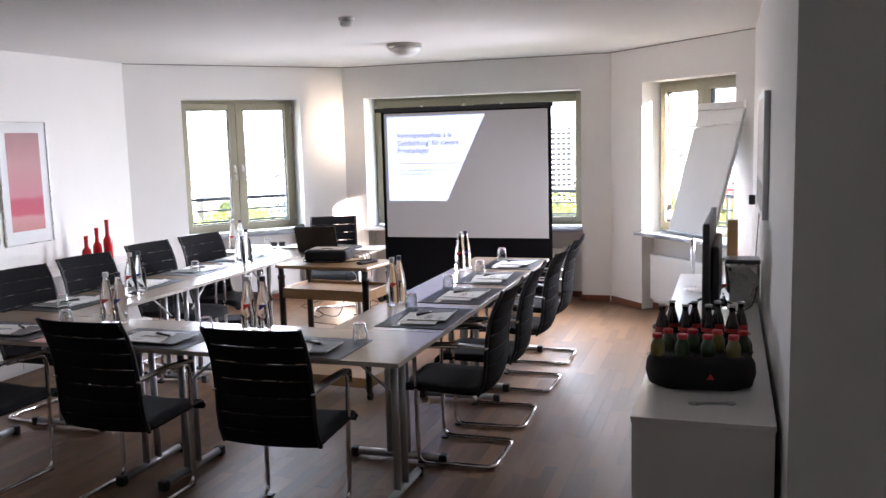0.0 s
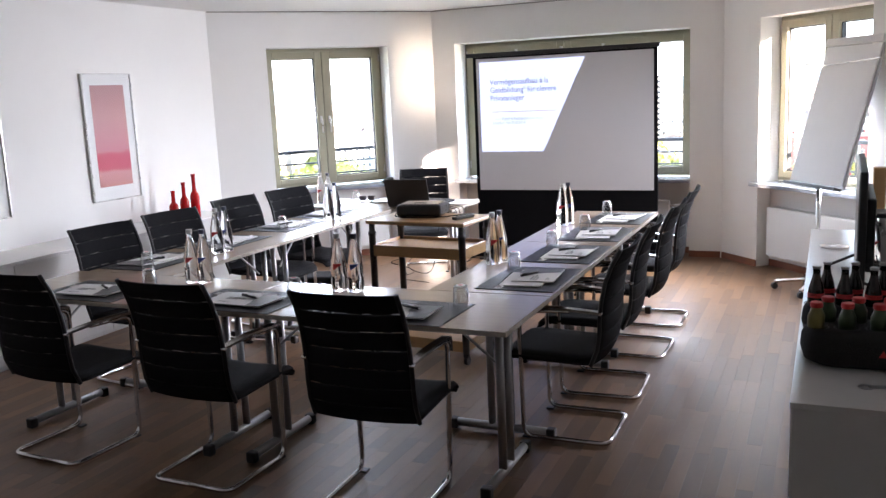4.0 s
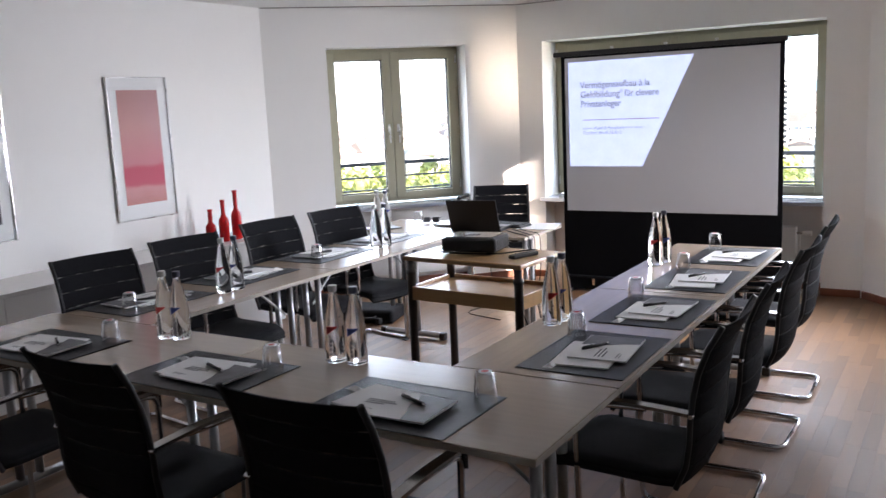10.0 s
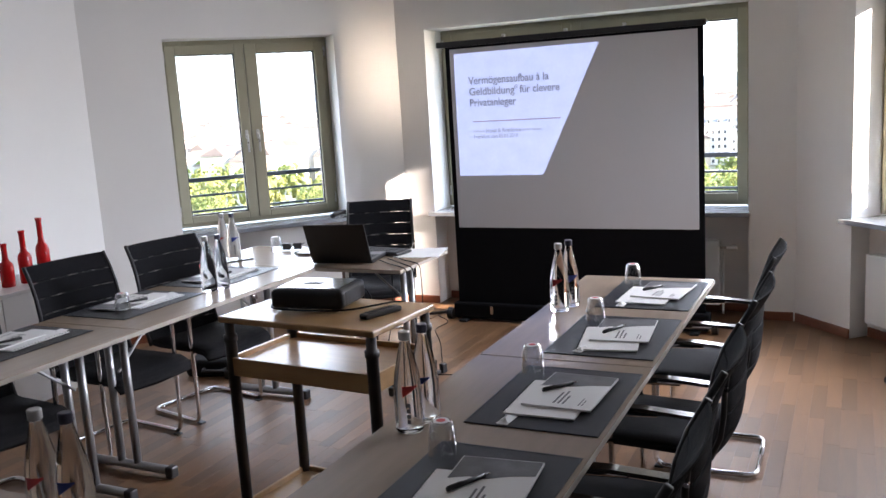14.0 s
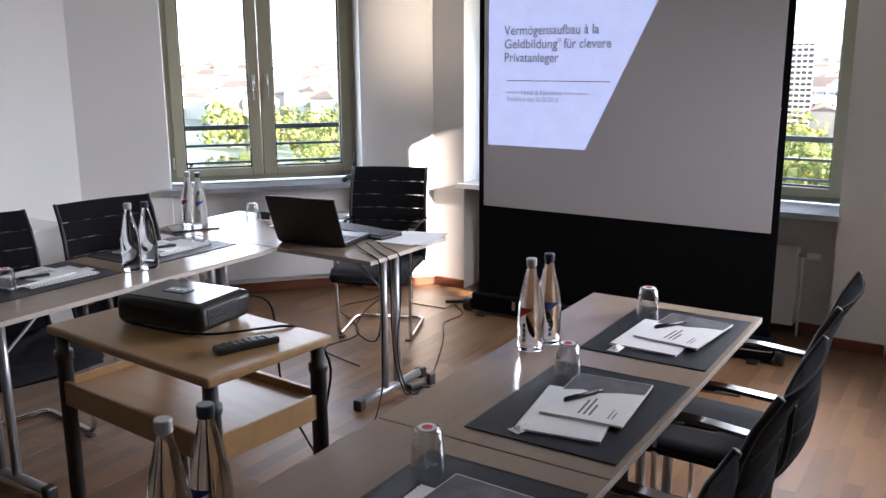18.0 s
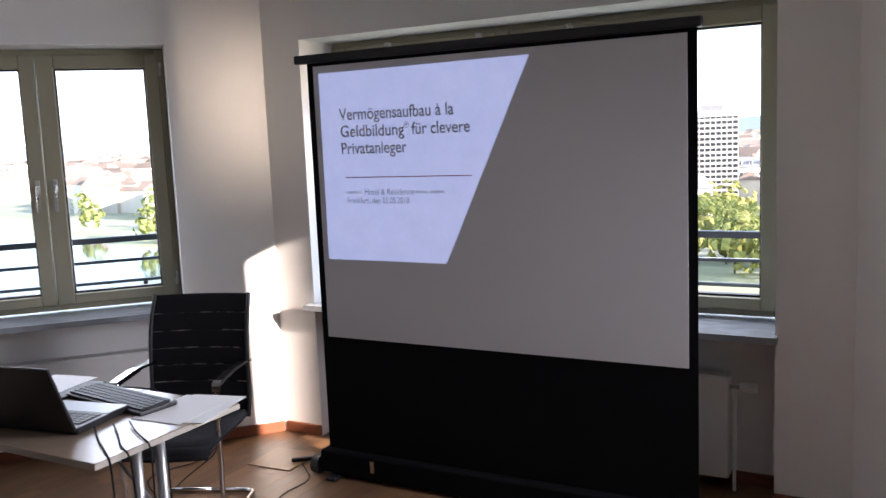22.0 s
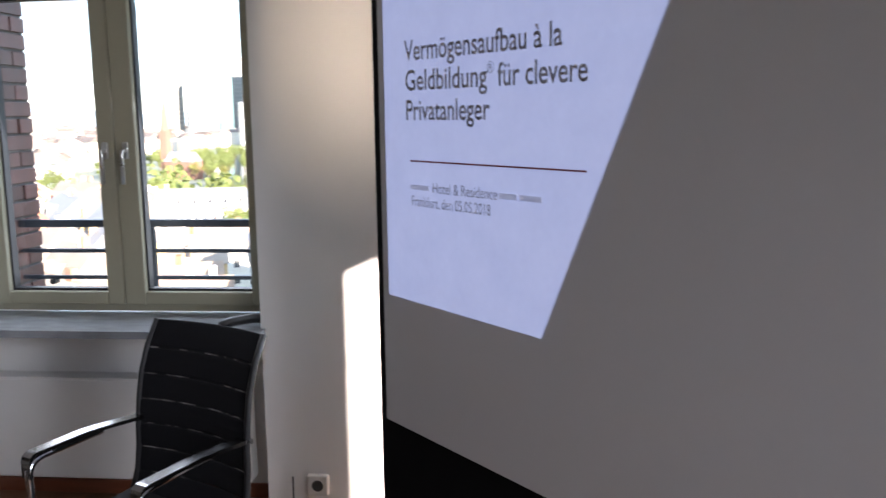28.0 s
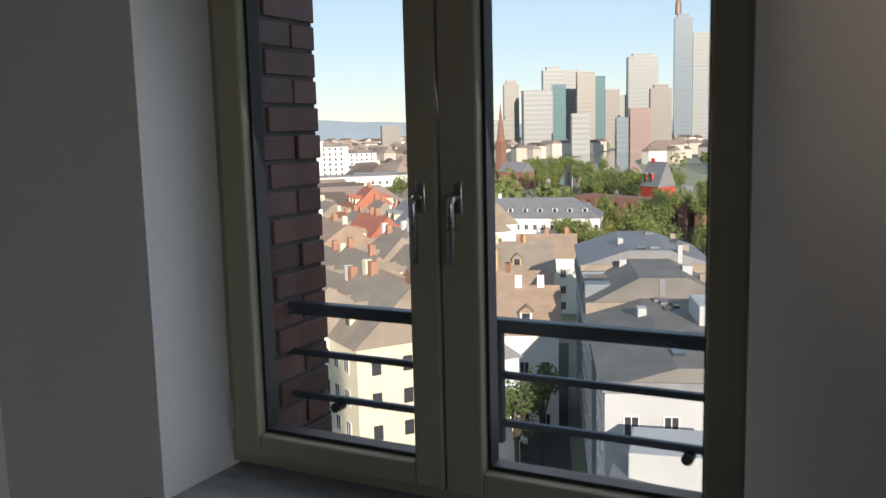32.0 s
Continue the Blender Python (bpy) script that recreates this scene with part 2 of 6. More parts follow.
M_ceramic = mat("white_glazed_ceramic", (0.74, 0.74, 0.72), 0.12, vary=0.04)
M_frosted = mat("frosted_white_glass", (0.72, 0.70, 0.66), 0.3, vary=0.04)
M_brass = mat("dark_nickel_rim", (0.35, 0.33, 0.30), 0.3, 0.9, vary=0.1)
M_foam = mat("black_foam_rubber", (0.012, 0.012, 0.013), 0.9, vary=0.25, scale=50, bump=0.4, bump_scale=200)
M_cola = mat("dark_cola", (0.02, 0.006, 0.004), 0.06, vary=0.2)
M_juice = mat("dark_green_bottle_label", (0.045, 0.075, 0.03), 0.3, vary=0.3)
M_yellowlab = mat("olive_bottle_label", (0.16, 0.14, 0.04), 0.3, vary=0.3)


# ---- mesh helpers ----
def part(name, bm, material, parent=None, label="", smooth=False):
    me = bpy.data.meshes.new(name)
    if smooth:
        for f in bm.faces:
            f.smooth = True
    bm.to_mesh(me)
    bm.free()
    me.materials.append(material)
    ob = new(name, me)
    if parent:
        ob.parent = parent
    if label:
        ob["label"] = label
    return ob


def share(name, data, parent, m):
    ob = new(name, data)
    ob.parent = parent
    ob.matrix_basis = m
    return ob


def thing(name, m, label, category, group="", kind=""):
    ob = new(name)
    ob.empty_display_size = 0.1
    ob.matrix_basis = m
    return tagged(ob, label, category, group, kind)


def box(bm, x0, x1, y0, y1, z0, z1, bevel=0.0, seg=2, m=None):
    r = bmesh.ops.create_cube(bm, size=1)
    vs = r["verts"]
    bmesh.ops.scale(bm, vec=(abs(x1 - x0), abs(y1 - y0), abs(z1 - z0)), verts=vs)
    bmesh.ops.translate(bm, vec=((x0 + x1) / 2, (y0 + y1) / 2, (z0 + z1) / 2), verts=vs)
    if m:
        bmesh.ops.transform(bm, matrix=m, verts=vs)
    if bevel:
        es = list({e for v in vs for e in v.link_edges})
        bmesh.ops.bevel(bm, geom=es, offset=bevel, segments=seg, profile=0.5, affect="EDGES")
    return bm


def nb(*args, **kw):
    return box(bmesh.new(), *args, **kw)


def rings(bm, loops, caps=True, closed=False):
    """Skin a list of equal vertex rings."""
    vs = [[bm.verts.new(p) for p in lp] for lp in loops]
    n = len(vs[0])
    pairs = list(zip(vs, vs[1:])) + ([(vs[-1], vs[0])] if closed else [])
    for a, b in pairs:
        for i in range(n):
            bm.faces.new((a[i], a[(i + 1) % n], b[(i + 1) % n], b[i]))
    if caps and not closed:
        bm.faces.new(vs[0][::-1])
        bm.faces.new(vs[-1])
    return bm


def lathe(bm, profile, seg=20, at=(0, 0, 0), caps=True):
    rings(bm, [[(at[0] + r * math.cos(2 * math.pi * i / seg), at[1] + r * math.sin(2 * math.pi * i / seg), at[2] + z) for i in range(seg)] for r, z in profile], caps)
    bmesh.ops.recalc_face_normals(bm, faces=bm.faces)
    return bm


def bend(points, radius, steps=5):
    """Round the corners of a polyline."""
    P = [Vector(p) for p in points]
    out = [P[0]]
    for a, b, c in zip(P, P[1:], P[2:]):
        u, w = (a - b), (c - b)
        k = min(radius, u.length * 0.49, w.length * 0.49)
        p, q = b + u.normalized() * k, b + w.normalized() * k
        for i in range(steps + 1):
            t = i / steps
            out.append(p * (1 - t) ** 2 + b * 2 * t * (1 - t) + q * t * t)
    out.append(P[-1])
    return out


def tube(bm, points, r, seg=8, flat=1.0):
    """Sweep a round section along a polyline."""
    P = [Vector(p) for p in points]
    loops = []
    up = None
    for i, p in enumerate(P):
        d = (P[min(i + 1, len(P) - 1)] - P[max(i - 1, 0)]).normalized()
        if up is None:
            up = d.orthogonal().normalized()
        side = d.cross(up)
        if side.length < 1e-4:
            side = d.orthogonal()
        side.normalize()
        up = side.cross(d).normalized()
        loops.append([p + (side * math.cos(2 * math.pi * k / seg) + up * flat * math.sin(2 * math.pi * k / seg)) * r for k in range(seg)])
    rings(bm, loops)
    bmesh.ops.recalc_face_normals(bm, faces=bm.faces)
    return bm


def prism(bm, outline, z0, z1):
    lo = [bm.verts.new((x, y, z0)) for x, y in outline]
    hi = [bm.verts.new((x, y, z1)) for x, y in outline]
    n = len(lo)
    bm.faces.new(lo[::-1])
    bm.faces.new(hi)
    for i in range(n):
        bm.faces.new((lo[i], lo[(i + 1) % n], hi[(i + 1) % n], hi[i]))
    bmesh.ops.recalc_face_normals(bm, faces=bm.faces)
    return bm


# ---- the room ----
CEIL = 2.535
ANG = math.degrees(math.atan2(0.733, 0.68))           # the two slanted walls
CORNER_LA, CORNER_AB, CORNER_BC, CORNER_CR = (-5.66, 7.226), (-4.105, 8.96), (-1.15, 8.96), (0.18, 7.527)
A_FROM, C_FROM = (-5.58, 7.315), (-1.122, 8.93)      # where the slanted walls' own measures begin
LEFT_X = -5.66
ROOM_BACK = -0.8


def along(p, q):
    """Pose with x along the wall from p to q, y outwards, at floor level."""
    a = math.degrees(math.atan2(q[1] - p[1], q[0] - p[0]))
    return pose(p[0], p[1], 0, 0, 0, a)


def wall(name, p, q, label, openings=(), thick=0.42, ends=(0.2, 0.2), niche=0.0):
    length = (Vector(q) - Vector(p)).length
    w = new(name)
    w.matrix_basis = along(p, q)
    bm = bmesh.new()
    cur = -ends[0]
    for u0, u1, z0, z1 in openings:
        box(bm, cur, u0, 0, thick, -0.1, CEIL + 0.1)
        box(bm, u0, u1, 0, thick, z1, CEIL + 0.1)
        box(bm, u0, u1, niche, thick, -0.1, z0)
        cur = u1
    box(bm, cur, length + ends[1], 0, thick, -0.1, CEIL + 0.1)
    me = bpy.data.meshes.new(name)
    bm.to_mesh(me)
    bm.free()
    me.materials.append(M_wall)
    bpy.data.objects.remove(w)
    w = new(name, me)
    w.matrix_basis = along(p, q)
    return tagged(w, label, "wall", kind="structure")


A_MAT = along(A_FROM, CORNER_AB)
B_MAT = along(CORNER_AB, CORNER_BC)
C_MAT = along(C_FROM, CORNER_CR)
A_OPEN = (0.430, 1.700, 0.772, 2.188)
B_OPEN = (0.250, 2.65, 0.755, 2.185)
C_OPEN = (0.46, 1.70, 0.765, 2.205)
wall("wall_window_a", A_FROM, CORNER_AB, "white painted slanted wall with a double window", [A_OPEN], niche=0.16, ends=(0.3, 0.2))
wall("wall_window_b", CORNER_AB, CORNER_BC, "white painted wall with a wide window behind the screen", [B_OPEN], niche=0.2)
wall("wall_window_c", C_FROM, CORNER_CR, "white painted slanted wall with a window behind the flip chart", [C_OPEN], niche=0.14, thick=0.36, ends=(0.22, 0.2))
wall("wall_left", (LEFT_X, ROOM_BACK), CORNER_LA, "plain white painted wall with framed pictures", thick=0.3)
wall("wall_right", CORNER_CR, (0.18, 2.75), "white painted wall behind the long sideboard", ends=(0.2, 0.0), thick=0.3)
wall("wall_step", (0.48, 2.75), (1.7, 2.75), "white painted wall beside the entrance", ends=(0.0, 0.2), thick=0.3)
wall("wall_entrance", (1.7, 2.75), (1.7, ROOM_BACK), "plain white wall beside the entrance", thick=0.3)
wall("wall_back", (1.7, ROOM_BACK), (LEFT_X, ROOM_BACK), "plain white wall at the back of the room", thick=0.3)
cb = bmesh.new()
prism(cb, [(-5.9, -3.1), (2.0, -3.1), (2.0, 2.95), (0.46, 2.95), (0.46, 7.65), (-1.0, 9.26), (-4.2, 9.26), (-5.9, 7.36)], CEIL, CEIL + 0.25)
tagged(part("ceiling", cb, M_ceil), "smooth white painted ceiling", "ceiling", kind="structure")


def baseboard(p, q, u0, u1, depth=0.0):
    b = part("baseboard", nb(u0, u1, depth - 0.014, depth + 0.002, 0.0, 0.062, bevel=0.004), M_base)
    b.matrix_basis = along(p, q)
    tagged(b, "reddish cherry wood baseboard", "baseboard", kind="structure")


LA = (Vector(CORNER_AB) - Vector(A_FROM)).length
LB = (Vector(CORNER_BC) - Vector(CORNER_AB)).length
LC = (Vector(CORNER_CR) - Vector(C_FROM)).length
baseboard((LEFT_X, ROOM_BACK), CORNER_LA, 0, 8.01)
for p, q, ln, op, nd, st in ((A_FROM, CORNER_AB, LA, A_OPEN, 0.16, -0.105), (CORNER_AB, CORNER_BC, LB, B_OPEN, 0.2, 0.012), (C_FROM, CORNER_CR, LC, C_OPEN, 0.14, -0.03)):
    baseboard(p, q, st, op[0])
    baseboard(p, q, op[0] + 0.014, op[1] - 0.014, nd)
    baseboard(p, q, op[1], ln - 0.012)
baseboard(CORNER_CR, (0.18, 2.75), 0.012, 4.66)


# grey strips painted as the shadow line where the window walls meet the ceiling
M_gap_shade = mat("grey_ceiling_gap_shade", (0.33, 0.31, 0.28), 0.9, vary=0.1)
for p, q, u0, u1 in ((A_FROM, CORNER_AB, -0.11, LA - 0.005), (CORNER_AB, CORNER_BC, 0.005, LB - 0.005), (C_FROM, CORNER_CR, -0.03, LC - 0.005)):
    jn = part("trim", nb(u0, u1, -0.007, 0.001, CEIL - 0.009, CEIL - 0.0005), M_gap_shade)
    jn.matrix_basis = along(p, q)
    tagged(jn, "thin grey strip painted as the shadow gap between wall and ceiling", "trim", kind="structure")


# ---- windows ----
def window(name, wall_mat, op, recess, seams, label, handles=True, rail=True, over=(0.05, 0.05), nose=0.06, meeting=0.072):
    """A painted timber window of several sashes: frame, sashes, gaskets, panes, handles, hinges, sill."""
    u0, u1, z0, z1 = op
    w = thing(name, wall_mat @ pose(0, recess, 0), label, "window", kind="structure")
    zb = z0 + 0.014
    fr = bmesh.new()
    fw, fd = 0.048, 0.075
    for a in ((u0, u0 + fw, zb, z1), (u1 - fw, u1, zb, z1), (u0 + fw, u1 - fw, zb, zb + 0.045), (u0 + fw, u1 - fw, z1 - fw, z1)):
        box(fr, a[0], a[1], 0, fd, a[2], a[3], bevel=0.004)
    for s in seams[1:-1]:
        if s < 0:
            box(fr, -s - 0.03, -s + 0.03, 0, fd, zb + 0.045, z1 - fw, bevel=0.004)
    part("window_frame", fr, M_winframe, w)
    edges = [abs(s) for s in seams]
    for i, (a, b) in enumerate(zip(edges, edges[1:])):
        a2 = a + (0.03 if seams[i] < 0 else 0.003)
        b2 = b - (0.03 if seams[i + 1] < 0 else 0.003)
        if i == 0:
            a2 = u0 + 0.03
        if i == len(edges) - 2:
            b2 = u1 - 0.03
        sw, lo, hi = 0.072, zb + 0.03, z1 - 0.03
        sl = meeting if i else sw
        sb = bmesh.new()
        for c in ((a2, a2 + sl, lo, hi), (b2 - sw, b2, lo, hi), (a2 + sl, b2 - sw, lo, lo + sw - 0.016), (a2 + sl, b2 - sw, hi - sw, hi)):
            box(sb, c[0], c[1], -0.022, 0.055, c[2], c[3], bevel=0.006)
        sash = part("sash", sb, M_winframe, w)
        gk = bmesh.new()
        g0, g1, h0, h1 = a2 + sl, b2 - sw, lo + sw - 0.016, hi - sw
        for c in ((g0, g0 + 0.008, h0, h1), (g1 - 0.008, g1, h0, h1), (g0 + 0.008, g1 - 0.008, h0, h0 + 0.01), (g0 + 0.008, g1 - 0.008, h1 - 0.008, h1)):
            box(gk, c[0], c[1], 0.008, 0.05, c[2], c[3])
        part("gasket", gk, M_gasket, sash)
        pn = bmesh.new()
        vs = [pn.verts.new(v) for v in ((g0, 0.028, h0), (g1, 0.028, h0), (g1, 0.028, h1), (g0, 0.028, h1))]
        pn.faces.new(vs)
        po = part("pane", pn, M_pane, sash)
        po.visible_shadow = False
        if handles:
            hx = b2 - 0.036 if i == 0 else a2 + 0.045
            hz = 1.466
            hd = bmesh.new()
            box(hd, hx - 0.012, hx + 0.012, -0.03, -0.021, hz - 0.035, hz + 0.035, bevel=0.004)
            tube(hd, bend([(hx, -0.024, hz), (hx, -0.062, hz), (hx, -0.062, hz - 0.135)], 0.014), 0.0085)
            part("window_handle", hd, M_steel, sash, "brushed steel lever handle", smooth=True)
        hg = bmesh.new()
        ex = a2 - 0.008 if i == 0 else b2 + 0.008
        for z in (lo + 0.06, hi - 0.12):
            lathe(hg, [(0.008, 0), (0.008, 0.075)], 10, (ex, -0.014, z))
        part("hinge", hg, M_steel, sash, "steel barrel hinge")
    sl = bmesh.new()
    prism(sl, [(u0 - over[0], -recess - nose), (u1 + over[1], -recess - nose), (u1 + over[1], -recess - 0.003), (u1 - 0.003, -recess - 0.003), (u1 - 0.003, 0.03), (u0 + 0.003, 0.03), (u0 + 0.003, -recess - 0.003), (u0 - over[0], -recess - 0.003)], z0 - 0.027, z0 + 0.003)
    part("window_sill", sl, M_sill, w, "polished pale marble sill")
    if rail:
        rl = new("railing")
        rl.parent = w
        y = 0.30
        for z, r in ((z0 + 0.353, 0.019), (z0 + 0.226, 0.010), (z0 + 0.102, 0.010)):
            part("rail_bar", nb(u0 - 0.12, u1 + 0.12, y - r, y + r, z - r * 0.9, z + r * 0.9, bevel=0.004), M_railing, rl)
        if handles:
            mid = abs(seams[1])
            part("post", nb(mid - 0.022, mid + 0.006, y - 0.012, y + 0.012, z0 + 0.05, z0 + 0.334, bevel=0.003), M_railing, rl)
            for ub in (u0 + 0.13, u1 - 0.19):
                bm = bmesh.new()
                tube(bm, [(ub, y - 0.03, z0 + 0.085), (ub, y + 0.01, z0 + 0.085)], 0.014, 10)
                part("rail_bolt", bm, M_black, rl)
    # outer sill of the facade
    part("outer_sill", nb(u0 - 0.02, u1 + 0.02, 0.078, 0.36, z0 - 0.08, z0 - 0.04, bevel=0.005), M_railing, w)
    return w


window("window_a", A_MAT, A_OPEN, 0.24, [0.430, 1.046, 1.700], "olive beige two-sash window with steel handles and an outside railing", over=(0.055, 0.02), nose=0.075, meeting=0.088)
window("window_b", B_MAT, B_OPEN, 0.30, [0.250, 1.35, 2.65], "wide olive beige window with narrow sashes behind the screen", handles=False, over=(0.03, 0.012))
window("window_c", C_MAT, C_OPEN, 0.22, [0.46, 1.08, 1.70], "olive beige two-sash window lit by low sun")


# the sky's light through the three openings
sky_lamp("window_light", A_MAT @ pose(1.05, 0.30, 1.47, -72), 1.05, 1.2, 2.0)
sunny = sky_lamp("window_light", look(C_MAT @ Vector((1.16, 0.10, 1.5)), (-5.6, 4.6, -0.9)), 0.85, 1.2, 11)
sunny.data.spread = radians(106)
sky_lamp("window_light", B_MAT @ pose(1.44, 0.33, 1.5, -58), 2.2, 1.2, 6.0)
# added narrow lamp in place of sun thrown upwards by the metal sill outside the sunlit window
glint = sky_lamp("sill_glint_lamp", look(C_MAT @ Vector((0.52, 0.0, 1.25)), (-4.17, 8.86, 1.85)), 0.05, 0.7, 0.15)
glint.data.color, glint.data.spread = (1.0, 0.86, 0.66), radians(13)


# ---- parquet bed ----
floor = tagged(part("floor", nb(-6.2, 2.2, -3.1, 9.6, -0.12, -0.004), M_subfloor), "warm oak strip parquet with a satin finish", "floor", kind="structure")


# ---- tables ----
def table(x, y, rot, length, label, width=0.62):
    t = thing("folding_table", pose(x, y, 0, 0, 0, rot), label, "table", "tables of the seminar square")
    L, W, H = length / 2 - 0.002, width / 2 - 0.002, 0.745
    part("tabletop", nb(-L, L, -W, W, H - 0.022, H, bevel=0.003), M_table, t)
    eb = bmesh.new()
    for a in ((-L - 0.0015, L + 0.0015, -W - 0.0015, -W + 0.001), (-L - 0.0015, L + 0.0015, W - 0.001, W + 0.0015), (-L - 0.0015, -L + 0.001, -W, W), (L - 0.001, L + 0.0015, -W, W)):
        box(eb, *a, H - 0.0205, H - 0.003)
    part("edge_band", eb, M_tedge, t, "pale edge band")
    part("under_rail", nb(-L + 0.1, L - 0.1, -0.02, 0.02, H - 0.062, H - 0.0225), M_silver, t)
    for s in (-1, 1):
        xl = s * (L - 0.125)
        leg = bmesh.new()
        for yy in (-0.05, 0.05):
            tube(leg, [(xl, yy, 0.045), (xl, yy, H - 0.0225)], 0.019, 10)
        lg = part("leg", leg, M_silver, t, smooth=True)
        ft = bmesh.new()
        tube(ft, [(xl, -0.255, 0.032), (xl, 0.255, 0.032)], 0.021, 10)
        part("foot_bar", ft, M_silver, lg, smooth=True)
        for yy in (-0.255, 0.255):
            part("foot_cap", nb(xl - 0.024, xl + 0.024, yy - 0.022, yy + 0.022, 0.0, 0.054, bevel=0.008), M_black, lg)
        part("folding_hinge", nb(xl - 0.03 - s * 0.05, xl + 0.03 - s * 0.05, -0.11, 0.11, H - 0.075, H - 0.0225, bevel=0.008), M_black, t, "black folding hinge")
        br = bmesh.new()
        tube(br, [(xl, 0, H - 0.26), (xl - s * 0.24, 0, H - 0.065)], 0.007, 6)
        part("brace", br, M_silver, t)
    return t


LBL = "grey-beige laminate folding table on silver T-legs"
table(-2.095, 3.78, 0, 1.44, LBL)
table(-3.535, 3.78, 0, 1.44, LBL)
table(-1.685, 4.778, 90, 1.372, LBL)
table(-1.685, 6.15, 90, 1.372, LBL)
table(-3.88, 4.766, 90, 1.348, LBL)
table(-3.88, 6.114, 90, 1.348, LBL)
table(-3.735, 7.10, 0, 1.43, LBL + " below the laptop")


# ---- chairs ----
M_arm = mat("dark_polished_armrest_metal", (0.34, 0.33, 0.32), 0.2, 1.0, vary=0.06, scale=20)


def back_y(z):
    """The backrest's lean and slight S-curve."""
    zs = (0.40, 0.46, 0.55, 0.68, 0.80, 0.88, 0.955)
    return float(np.interp(z, zs, (-0.150, -0.180, -0.193, -0.198, -0.222, -0.252, -0.295)))


def build_chair():
    c = thing("cantilever_chair", pose(0, 0, 0), "black mesh cantilever chair with chrome sled base and armrests", "chair", "chairs round the tables")
    fr = bmesh.new()
    pts = [(0.0, -0.225, 0.014), (0.215, -0.225, 0.014), (0.215, 0.19, 0.014), (0.225, 0.20, 0.645), (0.225, -0.05, 0.655)]
    for s in (1, -1):
        tube(fr, bend([(p[0] * s, p[1], p[2]) for p in pts], 0.055), 0.0115, 10)
    part("sled_frame", fr, M_chrome, c, "polished chrome tube", smooth=True)
    for s in (1, -1):
        ar = bmesh.new()
        P = bend([(0.228 * s, 0.205, 0.60), (0.228 * s, 0.205, 0.66), (0.228 * s, 0.0, 0.668), (0.222 * s, -0.19, 0.655)], 0.04)
        loops = [[p + Vector((0.019, 0, 0.006)), p + Vector((-0.019, 0, 0.006)), p + Vector((-0.019, 0, -0.006)), p + Vector((0.019, 0, -0.006))] for p in P]
        rings(ar, loops)
        bmesh.ops.recalc_face_normals(ar, faces=ar.faces)
        part("armrest", ar, M_arm, c, "flat brushed metal armrest")
    for s in (1, -1):
        part("foot_glide", nb(0.2 * s - 0.016, 0.2 * s + 0.016, 0.16, 0.2, 0.0, 0.01, bevel=0.003), M_black, c)
    st = bmesh.new()
    prof = [(-0.16, 0.436), (-0.08, 0.43), (0.08, 0.436), (0.24, 0.44), (0.30, 0.428), (0.328, 0.395)]
    loops = []
    for y, z in prof:
        w = 0.235 if y < 0.28 else 0.225
        loops.append([(-w, y, z), (-w * 0.6, y, z - 0.004), (0, y, z - 0.008), (w * 0.6, y, z - 0.004), (w, y, z),
                      (w, y - 0.004, z - 0.034), (0, y - 0.004, z - 0.046), (-w, y - 0.004, z - 0.034)])
    rings(st, loops)
    bmesh.ops.recalc_face_normals(st, faces=st.faces)
    bmesh.ops.bevel(st, geom=[e for e in st.edges if len(e.link_faces) == 2 and e.calc_face_angle(0) > 0.6], offset=0.012, segments=3, affect="EDGES")
    part("seat", st, M_seat, c, smooth=True)
    n, z0, z1 = 7, 0.40, 0.952
    h = (z1 - z0) / n
    for i in range(n):
        a, b = z0 + i * h, z0 + (i + 1) * h - (0.006 if i < n - 1 else 0.0)
        zs = [(a, 0.003), (a + 0.006, 0.0055), ((a + b) / 2, 0.0065), (b - 0.006, 0.0055), (b, 0.003)]
        cols = []
        for k in range(11):
            x = -0.234 + 0.468 * k / 10
            bow = -0.03 * (1 - (x / 0.234) ** 2)
            side = 0.35 if k in (0, 10) else 1.0
            cols.append([(x * (1 - 0.05 * (z - 0.4)), back_y(z) + bow + t * side, z) for z, t in zs] + [(x * (1 - 0.05 * (z - 0.4)), back_y(z) + bow - t * side, z) for z, t in reversed(zs)])
        bk = bmesh.new()
        rings(bk, cols)
        bmesh.ops.recalc_face_normals(bk, faces=bk.faces)
        part("back_panel", bk, M_mesh, c, "padded black mesh band")
        if i < n - 1:
            ne = bmesh.new()
            rows = []
            for k in range(11):
                x = -0.23 + 0.46 * k / 10
                bow = -0.03 * (1 - (x / 0.234) ** 2)
                rows.append([ne.verts.new((x * (1 - 0.05 * (z - 0.4)), back_y(z) + bow, z)) for z in (b - 0.002, b + 0.010)])
            for p, q in zip(rows, rows[1:]):
                ne.faces.new((p[0], q[0], q[1], p[1]))
            part("netting_seam", ne, M_sheer, c, "see-through netting seam")
    for s in (1, -1):
        bf = bmesh.new()
        tube(bf, [(0.236 * s * (1 - 0.05 * (z - 0.4)), back_y(z), z) for z in np.linspace(0.40, 0.953, 8)], 0.010, 8)
        part("back_frame", bf, M_blackm, c, smooth=True)
    for s in (1, -1):
        sc = bmesh.new()
        tube(sc, [(0.228 * s, back_y(0.655) - 0.004, 0.655), (0.25 * s, back_y(0.655) - 0.004, 0.655)], 0.008, 8)
        part("arm_screw", sc, M_chrome, c)
    return c


